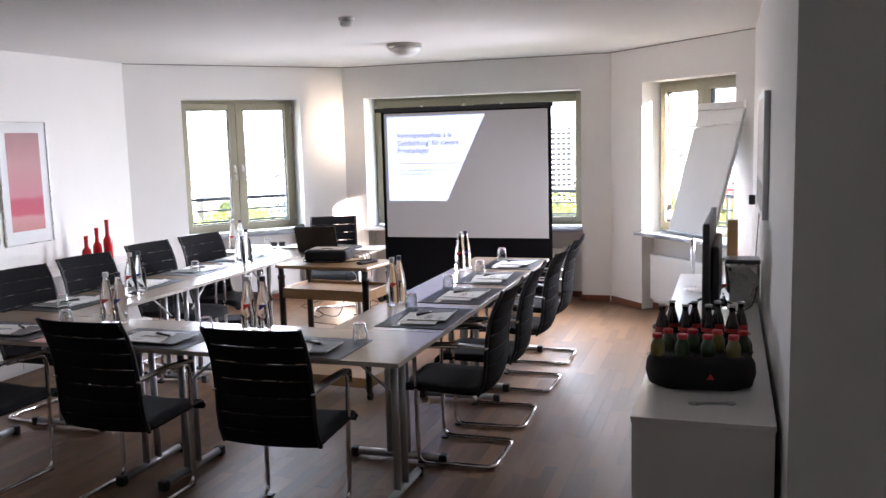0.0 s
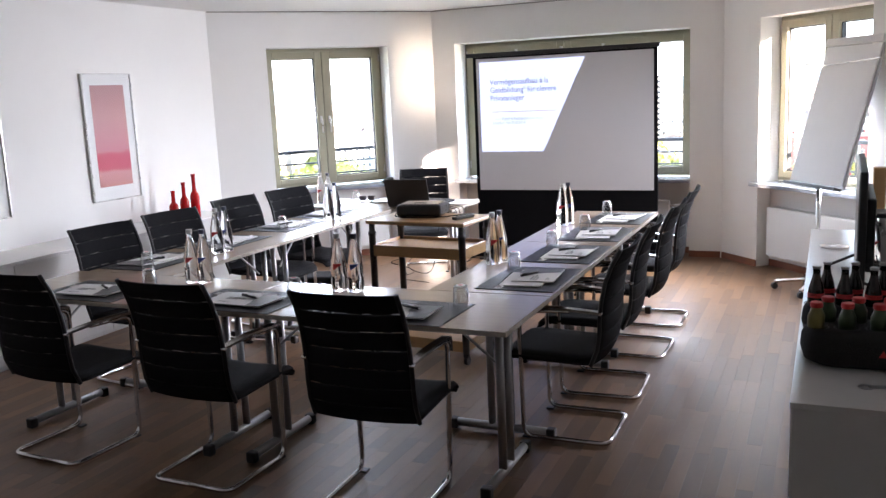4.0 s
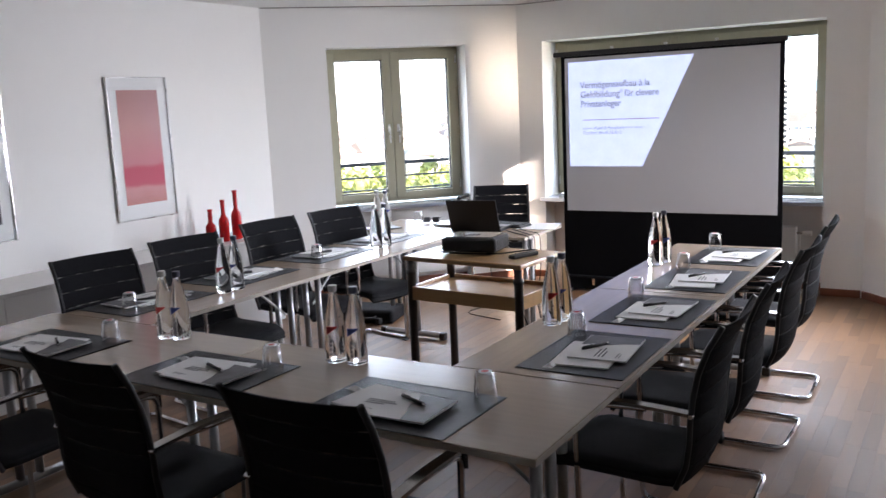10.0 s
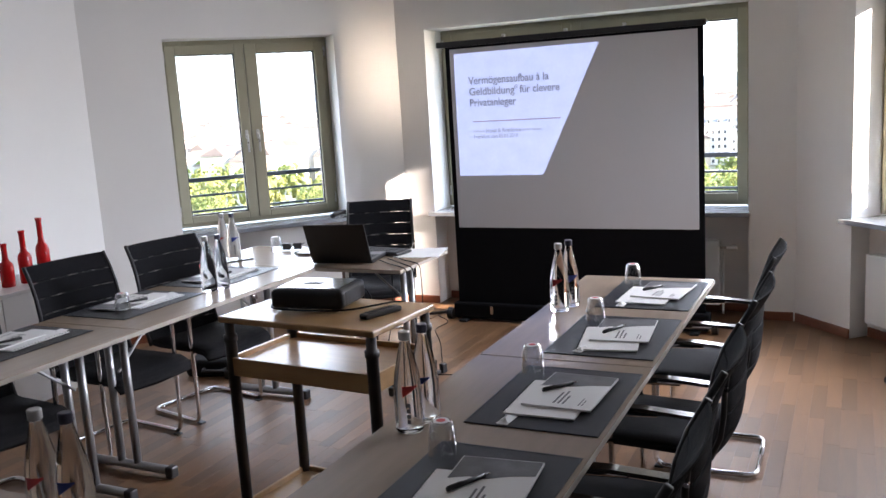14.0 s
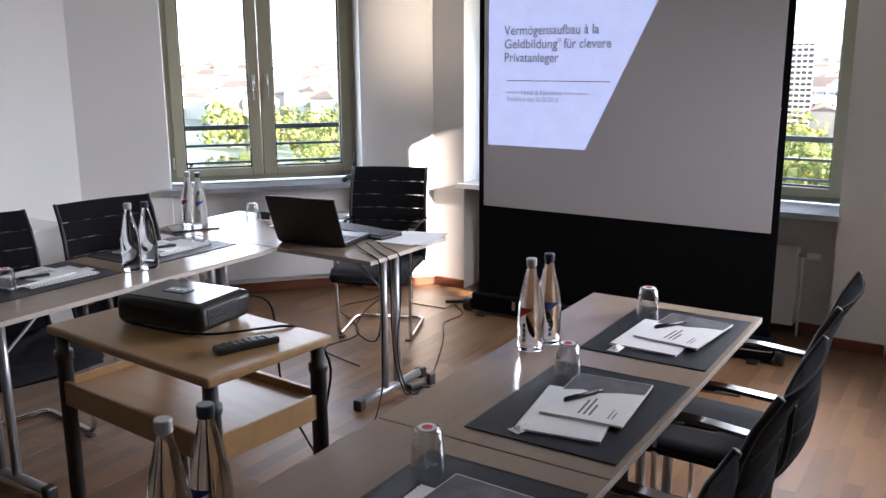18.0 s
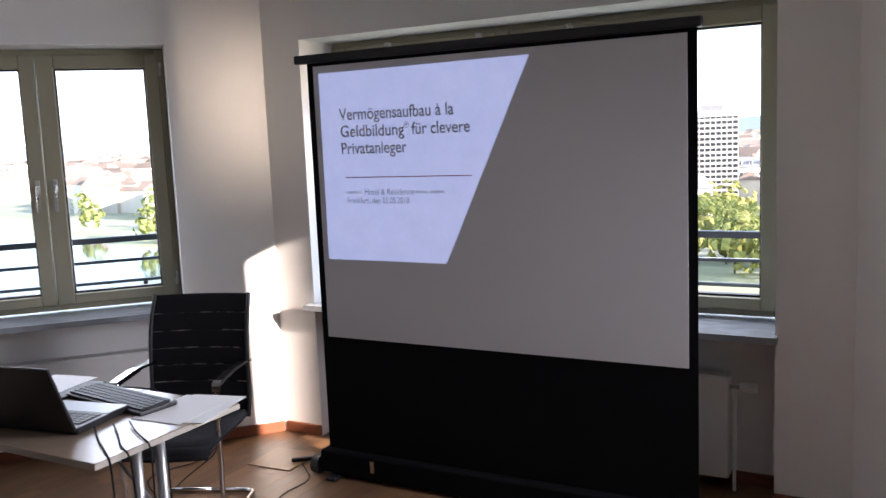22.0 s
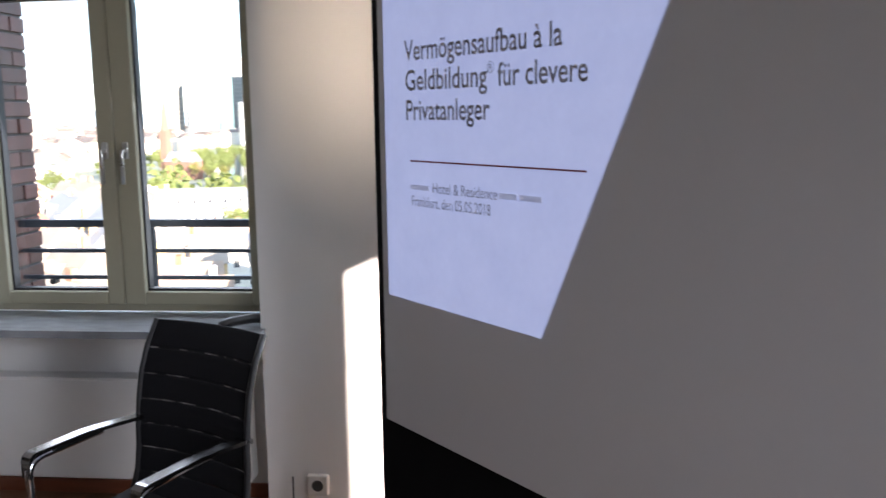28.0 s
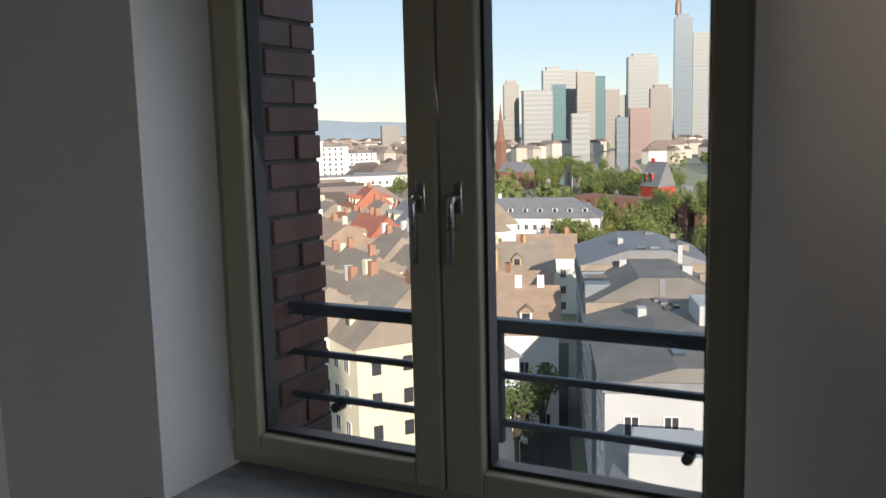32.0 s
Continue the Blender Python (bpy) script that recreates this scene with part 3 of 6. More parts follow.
chair = build_chair()
chair.matrix_basis = pose(-1.92, 3.43, 0, 0, 0, 2)
for x, y, r in ((-2.79, 3.43, -1), (-3.68, 3.43, -3),
                (-1.37, 4.41, 90), (-1.37, 5.06, 92), (-1.36, 5.82, 89), (-1.37, 6.55, 91),
                (-4.16, 4.43, -98), (-4.16, 5.06, -99), (-4.18, 5.82, -97), (-4.10, 6.40, -102),
                (-3.79, 7.893, 203)):
    copy_thing(chair, pose(x, y, 0, 0, 0, r))


# ---- projection screen ----
scr = thing("projection_screen", pose(-2.58, 8.53, 0), "pull-up projection screen with black borders showing a slide", "screen")
SX = 0.905
part("base_housing", nb(-0.93, 0.93, -0.05, 0.06, 0.02, 0.135, bevel=0.012), M_scrblack, scr, "long black floor case")
for s in (-1, 1):
    part("foot", nb(s * 0.84 - 0.03, s * 0.84 + 0.03, -0.10, 0.17, 0.0, 0.0195, bevel=0.006), M_black, scr)
    wh = bmesh.new()
    tube(wh, [(s * 0.945, -0.02, 0.045), (s * 0.985, -0.02, 0.045)], 0.045, 18)
    part("wheel", wh, M_black, scr, "black plastic wheel")
for x in (-0.62, 0.62):
    part("latch", nb(x - 0.012, x + 0.012, -0.058, -0.0505, 0.06, 0.12, bevel=0.002), M_chrome, scr, "chrome latch")
part("black_skirt", nb(-SX + 0.003, SX - 0.003, -0.002, 0.002, 0.136, 2.02), M_scrblack, scr, "black fabric border and skirt")
part("white_fabric", nb(-0.866, 0.866, -0.0065, -0.0025, 0.702, 1.992), M_screen, scr, "matt white projection fabric")
part("top_bar", nb(-0.965, 0.92, -0.022, 0.022, 2.008, 2.048, bevel=0.006), M_blackm, scr)
part("pole", nb(-0.02, 0.02, 0.02, 0.05, 0.13, 2.03, bevel=0.004), M_blackm, scr)
tb = bmesh.new()
for x in (-0.45, 0.0, 0.4):
    box(tb, x - 0.012, x + 0.012, -0.012, 0.012, 2.048, 2.068, bevel=0.003)
part("top_clip", tb, M_steel, scr)
# the slide is a self-glowing face; no beam leaves the projector
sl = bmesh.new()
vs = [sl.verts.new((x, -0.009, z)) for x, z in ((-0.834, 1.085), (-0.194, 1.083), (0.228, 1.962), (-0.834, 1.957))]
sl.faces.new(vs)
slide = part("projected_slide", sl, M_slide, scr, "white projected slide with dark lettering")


def lettering(text, x, z, size, material, parent, y=-0.011, width=None):
    cu = bpy.data.curves.new("lettering", "FONT")
    cu.body, cu.size, cu.align_x = text, size, "LEFT"
    cu.offset = 0.0009 if size > 0.05 else 0.0
    tmp = bpy.data.objects.new("tmp", cu)
    scene.collection.objects.link(tmp)
    me = bpy.data.meshes.new_from_object(tmp.evaluated_get(bpy.context.evaluated_depsgraph_get()))
    bpy.data.objects.remove(tmp)
    me.materials.append(material)
    ob = new("lettering", me)
    ob.parent = parent
    k = 1.0
    if width and len(me.vertices):
        xs = [v.co.x for v in me.vertices]
        k = width / (max(xs) - min(xs))
    ob.matrix_basis = pose(x, y, z, 90) @ Matrix.Diagonal((k, 1, 1, 1))
    return ob


M_text = mat("dark_grey_lettering", (0.42, 0.42, 0.44), 0.9, vary=0.05)
M_rule = mat("dull_red_rule", (0.30, 0.06, 0.05), 0.9, vary=0.05)
for txt, x, z, w in (("Vermögensaufbau à la", -0.728, 1.738, 0.602), ("Geldbildung", -0.728, 1.660, 0.345), ("für clevere", -0.342, 1.660, 0.290), ("Privatanleger", -0.728, 1.582, 0.353)):
    tagged(lettering(txt, x, z, 0.076, M_text, scr, width=w), "dark grey slide heading")
part("slide_rule", nb(-0.708, -0.052, -0.0122, -0.0112, 1.471, 1.475), M_rule, scr, "thin red line on the slide")
lettering("®", -0.381, 1.690, 0.038, M_text, scr, width=0.026)
lettering("Frankfurt, den 05.05.2018", -0.708, 1.352, 0.040, M_text, scr, width=0.335)
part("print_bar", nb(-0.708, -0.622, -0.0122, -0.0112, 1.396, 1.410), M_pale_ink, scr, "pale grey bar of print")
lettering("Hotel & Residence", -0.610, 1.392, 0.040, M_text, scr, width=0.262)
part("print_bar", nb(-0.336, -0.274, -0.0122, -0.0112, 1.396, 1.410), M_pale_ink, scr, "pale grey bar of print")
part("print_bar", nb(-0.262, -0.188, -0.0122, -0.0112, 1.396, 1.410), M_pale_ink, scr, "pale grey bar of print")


# ---- projector cart ----
cart = thing("projector_cart", pose(-2.572, 5.375, 0, 0, 0, -4.5), "beech projector cart with grey posts and three shelves", "cart")
CW, CD, CT = 0.353, 0.205, 0.90
part("top_board", nb(-CW, CW, -CD, CD, CT - 0.024, CT, bevel=0.006), M_beech, cart)
for z, nm in ((0.705, "middle_shelf"), (0.12, "bottom_shelf")):
    sh = part(nm, nb(-CW + 0.035, CW - 0.035, -CD + 0.03, CD - 0.03, z, z + 0.016, bevel=0.002), M_beech, cart)
    for a in ((-CW + 0.02, CW - 0.02, -CD + 0.012, -CD + 0.028), (-CW + 0.02, CW - 0.02, CD - 0.028, CD - 0.012)):
        part("shelf_rim", nb(*a, z - 0.035, z + 0.035, bevel=0.003), M_beech, sh)
    for a in ((-CW + 0.02, -CW + 0.035, -CD + 0.03, CD - 0.03), (CW - 0.035, CW - 0.02, -CD + 0.03, CD - 0.03)):
        part("shelf_rim", nb(*a, z - 0.035, z + 0.035, bevel=0.003), M_beech, sh)
for sx in (-1, 1):
    for sy in (-1, 1):
        x, y = sx * (CW - 0.03), sy * (CD - 0.028)
        p = bmesh.new()
        lathe(p, [(0.022, 0.075), (0.022, 0.80), (0.026, 0.802), (0.026, 0.825), (0.019, 0.827), (0.019, CT - 0.0245)], 14, (x, y, 0))
        post = part("post", p, M_grey_metal, cart, "dark grey steel tube", smooth=True)
        cw = bmesh.new()
        tube(cw, [(x - 0.011, y + 0.012, 0.028), (x + 0.011, y + 0.012, 0.028)], 0.028, 16)
        part("castor_wheel", cw, M_black, post)
        part("castor_fork", nb(x - 0.016, x + 0.016, y - 0.012, y + 0.02, 0.05, 0.076, bevel=0.004), M_black, post)

proj = thing("projector", pose(-2.635, 5.43, CT, 0, 0, 7) @ Matrix.Scale(0.88, 4), "black table projector with a glossy top", "projector")
pb = nb(-0.17, 0.17, -0.125, 0.125, 0.012, 0.098, bevel=0.022, seg=4)
part("body", pb, mat("black_projector_plastic", (0.007, 0.007, 0.008), 0.3, vary=0.2), proj, smooth=False)
M_cable = mat("dull_black_cable", (0.012, 0.012, 0.013), 0.75, vary=0.2, spec=0.2)
M_gloss = mat("glossy_grey_plastic", (0.035, 0.035, 0.04), 0.3, vary=0.1)
part("top_panel", nb(-0.145, 0.145, -0.10, 0.10, 0.0985, 0.1015, bevel=0.001), mat("piano_black_cover", (0.010, 0.010, 0.011), 0.12, vary=0.2), proj, "glossy black cover")
part("control_panel", nb(-0.06, 0.03, -0.03, 0.02, 0.1017, 0.1035, bevel=0.0008), M_black, proj)
for i in range(3):
    part("button", nb(-0.05 + i * 0.026, -0.035 + i * 0.026, -0.012, -0.002, 0.1036, 0.1056, bevel=0.0006), M_silver, proj)
ln = bmesh.new()
lathe(ln, [(0.036, 0), (0.036, 0.02), (0.027, 0.022), (0.02, 0.012), (0.002, 0.015)], 20)
lo = part("lens", ln, M_gloss, proj, "projector lens")
lo.matrix_basis = pose(-0.09, 0.124, 0.056, -90)
for i in range(7):
    part("vent_slat", nb(0.1695, 0.1725, -0.09, 0.05, 0.03 + i * 0.008, 0.034 + i * 0.008), M_gasket, proj)
for x in (-0.12, 0.12):
    for y in (-0.09, 0.09):
        part("rubber_foot", nb(x - 0.012, x + 0.012, y - 0.012, y + 0.012, 0.0, 0.013, bevel=0.002), M_gasket, proj)


def cable(points, r, label, m=None, radius=0.08):
    bm = bmesh.new()
    tube(bm, bend(points, radius, 4), r * 0.8, 6)
    return tagged(part("cable", bm, m or M_cable, smooth=True), label, "cable")


rem = thing("remote_control", pose(-2.323, 5.355, CT, 0, 0, 70), "black remote control with grey buttons", "remote control")
part("body", nb(-0.085, 0.085, -0.022, 0.022, 0.0, 0.02, bevel=0.007, seg=3), M_black, rem)
for i in range(7):
    for j in range(3):
        part("button", nb(-0.062 + i * 0.018, -0.052 + i * 0.018, -0.014 + j * 0.011, -0.007 + j * 0.011, 0.0195, 0.0225, bevel=0.001), M_gloss, rem)


# ---- laptop place ----
TZ = 0.7452
M_key = mat("dull_black_key", (0.03, 0.031, 0.035), 0.55, vary=0.15)
lap = thing("laptop", pose(-3.465, 6.915, TZ, 0, 0, 9.5), "open black laptop seen from behind its lid", "laptop")
part("base", nb(-0.185, 0.185, 0.0, 0.25, 0.003, 0.024, bevel=0.004), M_black, lap)
part("palm_rest", nb(-0.18, 0.18, 0.15, 0.246, 0.0242, 0.0254), mat("dark_silver_palm_rest", (0.15, 0.155, 0.165), 0.4, 0.4, vary=0.1), lap, "grey palm rest")
for r in range(5):
    for k in range(13):
        part("key", nb(-0.165 + k * 0.0255, -0.143 + k * 0.0255, 0.035 + r * 0.021, 0.052 + r * 0.021, 0.0242, 0.0272), M_key, lap)
lid = part("lid", nb(-0.185, 0.185, -0.006, 0.004, 0.0, 0.245, bevel=0.003), M_black, lap, "black laptop lid")
lid.matrix_basis = pose(0, -0.004, 0.016, 22)
dsp = part("display", nb(-0.172, 0.172, 0.0042, 0.0052, 0.02, 0.232), M_gloss, lid, "dark display")
kb = thing("keyboard", pose(-3.455, 7.265, TZ, 2, 0, -8), "black external computer keyboard", "keyboard")
part("body", nb(-0.235, 0.235, -0.075, 0.075, 0.0, 0.018, bevel=0.005), M_black, kb)
for r in range(6):
    for k in range(20):
        part("key", nb(-0.222 + k * 0.0222, -0.205 + k * 0.0222, -0.062 + r * 0.0205, -0.046 + r * 0.0205, 0.0181, 0.0245), M_key, kb)


def sheet(x, y, z, rot, label, w=0.21, h=0.297, m=None):
    s = part("paper_sheet", nb(-w / 2, w / 2, -h / 2, h / 2, 0.0, 0.0012), m or M_paper)
    s.matrix_basis = pose(x, y, z, 0, 0, rot)
    return tagged(s, label, "paper")


sheet(-3.115, 7.31, TZ, 14, "white sheet of paper beside the keyboard")
sheet(-3.16, 7.28, TZ + 0.0013, 4, "white sheet of paper under the keyboard edge", h=0.28)
mob = thing("black_glasses", pose(-4.07, 7.28, TZ, 0, 0, 20), "folded black sunglasses on the table", "glasses")
for s in (-1, 1):
    part("lens", nb(s * 0.036 - 0.027, s * 0.036 + 0.027, -0.003, 0.003, 0.004, 0.046, bevel=0.002), M_gloss, mob)
    tp = bmesh.new()
    tube(tp, [(s * 0.066, 0, 0.04), (s * 0.066, 0.06, 0.036), (s * 0.02, 0.075, 0.006)], 0.003, 6)
    part("temple", tp, M_black, mob)
part("bridge", nb(-0.01, 0.01, -0.002, 0.002, 0.032, 0.038), M_black, mob)
bk1 = part("folder", nb(-0.15, 0.15, -0.11, 0.11, 0.0, 0.012, bevel=0.002), M_pad)
bk1.matrix_basis = pose(-3.83, 7.28, TZ, 0, 0, 6)
tagged(bk1, "dark folder lying on the table", "folder")
sheet(-3.85, 7.27, TZ + 0.0122, 10, "white sheet lying on the dark folder")
tab2 = part("tablet", nb(-0.12, 0.12, -0.08, 0.08, 0.0, 0.008, bevel=0.003), M_gloss)
tab2.matrix_basis = pose(-4.27, 6.905, TZ, 0, 0, 60)
tagged(tab2, "dark tablet on the corner of the table", "tablet")

# cables on and under the laptop table
cable([(-3.27, 7.00, 0.757), (-3.17, 6.93, 0.751), (-3.07, 6.87, 0.751), (-3.00, 6.83, 0.745), (-2.99, 6.83, 0.5), (-3.02, 6.86, 0.12), (-2.96, 6.7, 0.006), (-2.95, 6.2, 0.006), (-2.8, 5.7, 0.006)], 0.004, "black cable hanging from the laptop to the cart")
cable([(-3.21, 7.09, 0.757), (-3.13, 7.04, 0.751), (-3.07, 7.01, 0.751), (-2.995, 6.98, 0.745), (-2.985, 6.97, 0.55), (-3.01, 6.95, 0.25), (-3.0, 7.05, 0.006), (-3.1, 7.4, 0.006), (-3.35, 7.9, 0.006), (-3.55, 8.2, 0.006), (-3.5, 8.4, 0.006), (-3.68, 8.55, 0.008)], 0.004, "black power cable running over the floor", radius=0.15)
cable([(-3.24, 7.05, 0.757), (-3.15, 6.99, 0.751), (-3.06, 6.92, 0.751), (-2.998, 6.90, 0.74), (-3.0, 6.91, 0.62), (-3.03, 6.95, 0.40), (-3.0, 6.93, 0.22), (-2.99, 7.0, 0.04), (-3.05, 7.16, 0.02)], 0.004, "black cable with a tied bundle hanging off the table")
cable([(-3.62, 7.36, 0.757), (-3.50, 7.40, 0.752), (-3.44, 7.44, 0.74), (-3.45, 7.46, 0.4), (-3.6, 7.6, 0.006), (-3.9, 7.75, 0.006), (-4.1, 8.1, 0.006), (-4.22, 8.5, 0.006), (-4.27, 8.62, 0.1)], 0.004, "black cable running to the wall socket", radius=0.15)
cable([(-2.62, 5.60, CT + 0.04), (-2.58, 5.72, CT + 0.01), (-2.54, 5.70, 0.6), (-2.5, 5.9, 0.2), (-2.56, 6.3, 0.006), (-2.9, 6.9, 0.006), (-3.1, 7.3, 0.006)], 0.0045, "black cable hanging from the projector")
cable([(-2.80, 5.50, CT + 0.03), (-2.82, 5.42, CT + 0.02), (-2.80, 5.33, CT + 0.006), (-2.62, 5.325, CT + 0.006), (-2.47, 5.36, CT + 0.006), (-2.40, 5.47, CT + 0.006), (-2.33, 5.57, CT + 0.006), (-2.26, 5.62, 0.8), (-2.3, 5.62, 0.62)], 0.0045, "black cable lying round the projector")
cable([(-4.3, 8.62, 0.2), (-4.26, 8.6, 0.05), (-4.2, 8.4, 0.006), (-4.35, 8.1, 0.006), (-4.0, 7.9, 0.006), (-3.8, 7.7, 0.006), (-3.9, 7.4, 0.006), (-3.5, 7.3, 0.006)], 0.004, "black cable lying on the parquet", radius=0.2)
cable([(-3.05, 7.2, 0.02), (-2.9, 7.28, 0.006), (-2.6, 7.25, 0.006), (-2.4, 7.1, 0.006)], 0.004, "thin black cable on the parquet")
strip = thing("power_strip", pose(-3.08, 7.22, 0, 0, 0, 70), "black plug and adapter on the floor", "power adapter")
part("adapter", nb(-0.05, 0.05, -0.025, 0.025, 0.0, 0.032, bevel=0.006), M_black, strip)
part("plug", nb(0.07, 0.11, -0.016, 0.016, 0.0, 0.06, bevel=0.006), M_black, strip)
plate = part("floor_hatch", nb(-0.13, 0.13, -0.13, 0.13, 0.0005, 0.006, bevel=0.002), mat("oak_hatch_cover", (0.27, 0.155, 0.08), 0.45, vary=0.2, scale=4, stretch=(9, 1, 1)))
plate.matrix_basis = pose(-3.83, 8.58, 0, 0, 0, 3)
tagged(plate, "open wooden floor hatch cover by the wall", "floor hatch")
pen2 = part("cable_plug", nb(-0.07, 0.07, -0.012, 0.012, 0.0, 0.02, bevel=0.004), M_black)
pen2.matrix_basis = pose(-3.70, 8.60, 0.0062, 0, 0, 35)
tagged(pen2, "black plug lying on the floor hatch", "plug")
bag = thing("briefcase", pose(-4.46, 6.98, 0, 0, 0, 15), "black soft briefcase lying under the table", "bag")
part("body", nb(-0.21, 0.21, -0.15, 0.15, 0.0, 0.11, bevel=0.03, seg=4), M_seat, bag)
hb = bmesh.new()
tube(hb, bend([(-0.07, -0.15, 0.06), (-0.07, -0.2, 0.06), (0.07, -0.2, 0.06), (0.07, -0.15, 0.06)], 0.03), 0.009, 8)
part("handle", hb, M_black, bag)


# ---- places at the table ----
M_caplight = mat("silver_grey_screw_cap", (0.55, 0.54, 0.52), 0.4, 0.3, vary=0.1)
M_capdark = mat("navy_screw_cap", (0.03, 0.032, 0.06), 0.4, vary=0.1)
def build_bottle(mark, cap):
    b = thing("water_bottle", pose(0, 0, 0), "clear glass mineral water bottle with a screw cap", "bottle", "water bottles on the tables")
    out = [(0.030, 0.0), (0.0385, 0.003), (0.0415, 0.012), (0.0415, 0.10), (0.0405, 0.135), (0.0365, 0.175), (0.0300, 0.21), (0.0220, 0.245), (0.0160, 0.270), (0.0140, 0.284), (0.0140, 0.294)]
    bm = bmesh.new()
    lathe(bm, out, 28)
    part("glass_body", bm, M_bglass, b, "clear glass filled with water", smooth=True)
    bm = bmesh.new()
    lathe(bm, [(0.0150, 0.284), (0.0166, 0.286), (0.0166, 0.307), (0.0150, 0.310)], 18)
    part("cap", bm, cap, b, "metal screw cap")
    lb = bmesh.new()
    for k in range(5):
        a = -0.42 + k * 0.21 - 1.57
        a2 = a + 0.21
        r = 0.0417
        q = [lb.verts.new((r * math.cos(t), r * math.sin(t), z)) for t, z in ((a, 0.118 + 0.006 * k), (a2, 0.118 + 0.006 * (k + 1)), (a2, 0.152), (a, 0.152))]
        lb.faces.new(q)
    part("label_print", lb, mark, b, "small printed mark")
    for k in range(4):
        tx = bmesh.new()
        q = [tx.verts.new((0.0417 * math.cos(t), 0.0417 * math.sin(t), z)) for t, z in ((-1.75, 0.036 + 0.017 * k), (-1.5, 0.036 + 0.017 * k), (-1.5, 0.048 + 0.017 * k), (-1.75, 0.048 + 0.017 * k))]
        tx.faces.new(q)
        part("print_bar", tx, M_ink, b)
    return b


bot = build_bottle(M_red, M_caplight)
SQUAT = Matrix.Diagonal((0.97, 0.97, 0.925, 1.0))
bot.matrix_basis = pose(-1.90, 4.745, TZ, 0, 0, 30) @ SQUAT
bot2 = build_bottle(M_blue, M_capdark)
bot2.matrix_basis = pose(-1.888, 4.828, TZ, 0, 0, 10) @ SQUAT
for i, (x, y) in enumerate(((-1.902, 6.125), (-1.885, 6.212), (-2.42, 3.975), (-2.33, 3.98), (-3.315, 3.965), (-3.245, 3.98),
                            (-3.755, 4.735), (-3.75, 4.82), (-3.79, 6.145), (-3.762, 6.21), (-4.355, 6.96), (-4.28, 6.965))):
    copy_thing(bot2 if i % 2 else bot, pose(x, y, TZ, 0, 0, 15 if y < 5 else 37 * i))


def build_glass():
    g = thing("tumbler", pose(0, 0, 0), "upside-down water tumbler with a paper lid", "glass", "tumblers on the tables")
    out = [(0.0385, 0.0), (0.0385, 0.003), (0.036, 0.05), (0.031, 0.09), (0.027, 0.096), (0.02, 0.097)]
    inn = [(0.02, 0.087), (0.029, 0.085), (0.0335, 0.05), (0.0362, 0.0)]
    bm = bmesh.new()
    lathe(bm, out + inn, 24, caps=False)
    n = 24
    top = [v for v in bm.verts if abs(v.co.z - 0.097) < 1e-4]
    bm.faces.new(sorted(top, key=lambda v: math.atan2(v.co.y, v.co.x)))
    low = [v for v in bm.verts if abs(v.co.z - 0.087) < 1e-4]
    bm.faces.new(sorted(low, key=lambda v: math.atan2(v.co.y, v.co.x)))
    bmesh.ops.recalc_face_normals(bm, faces=bm.faces)
    part("glass_body", bm, M_tglass, g, smooth=True)
    bm = bmesh.new()
    lathe(bm, [(0.021, 0.0975), (0.021, 0.0985)], 18)
    part("paper_lid", bm, M_paper, g, "round white paper lid")
    bm = bmesh.new()
    lathe(bm, [(0.012, 0.0986), (0.012, 0.0990)], 16)
    part("lid_print", bm, M_red, g, "red print on the lid")
    return g


gl = build_glass()
GLASSES = [(-1.73, 4.60), (-1.73, 5.295), (-1.705, 5.965), (-1.715, 6.645), (-1.70, 3.80), (-2.55, 3.775), (-3.462, 3.80), (-3.855, 4.215), (-3.877, 5.64)]
gl.matrix_basis = pose(-4.15, 7.22, TZ + 0.0005)
for i, (x, y) in enumerate(GLASSES):
    copy_thing(gl, pose(x, y, TZ + 0.0036, 0, 0, 20 * i))


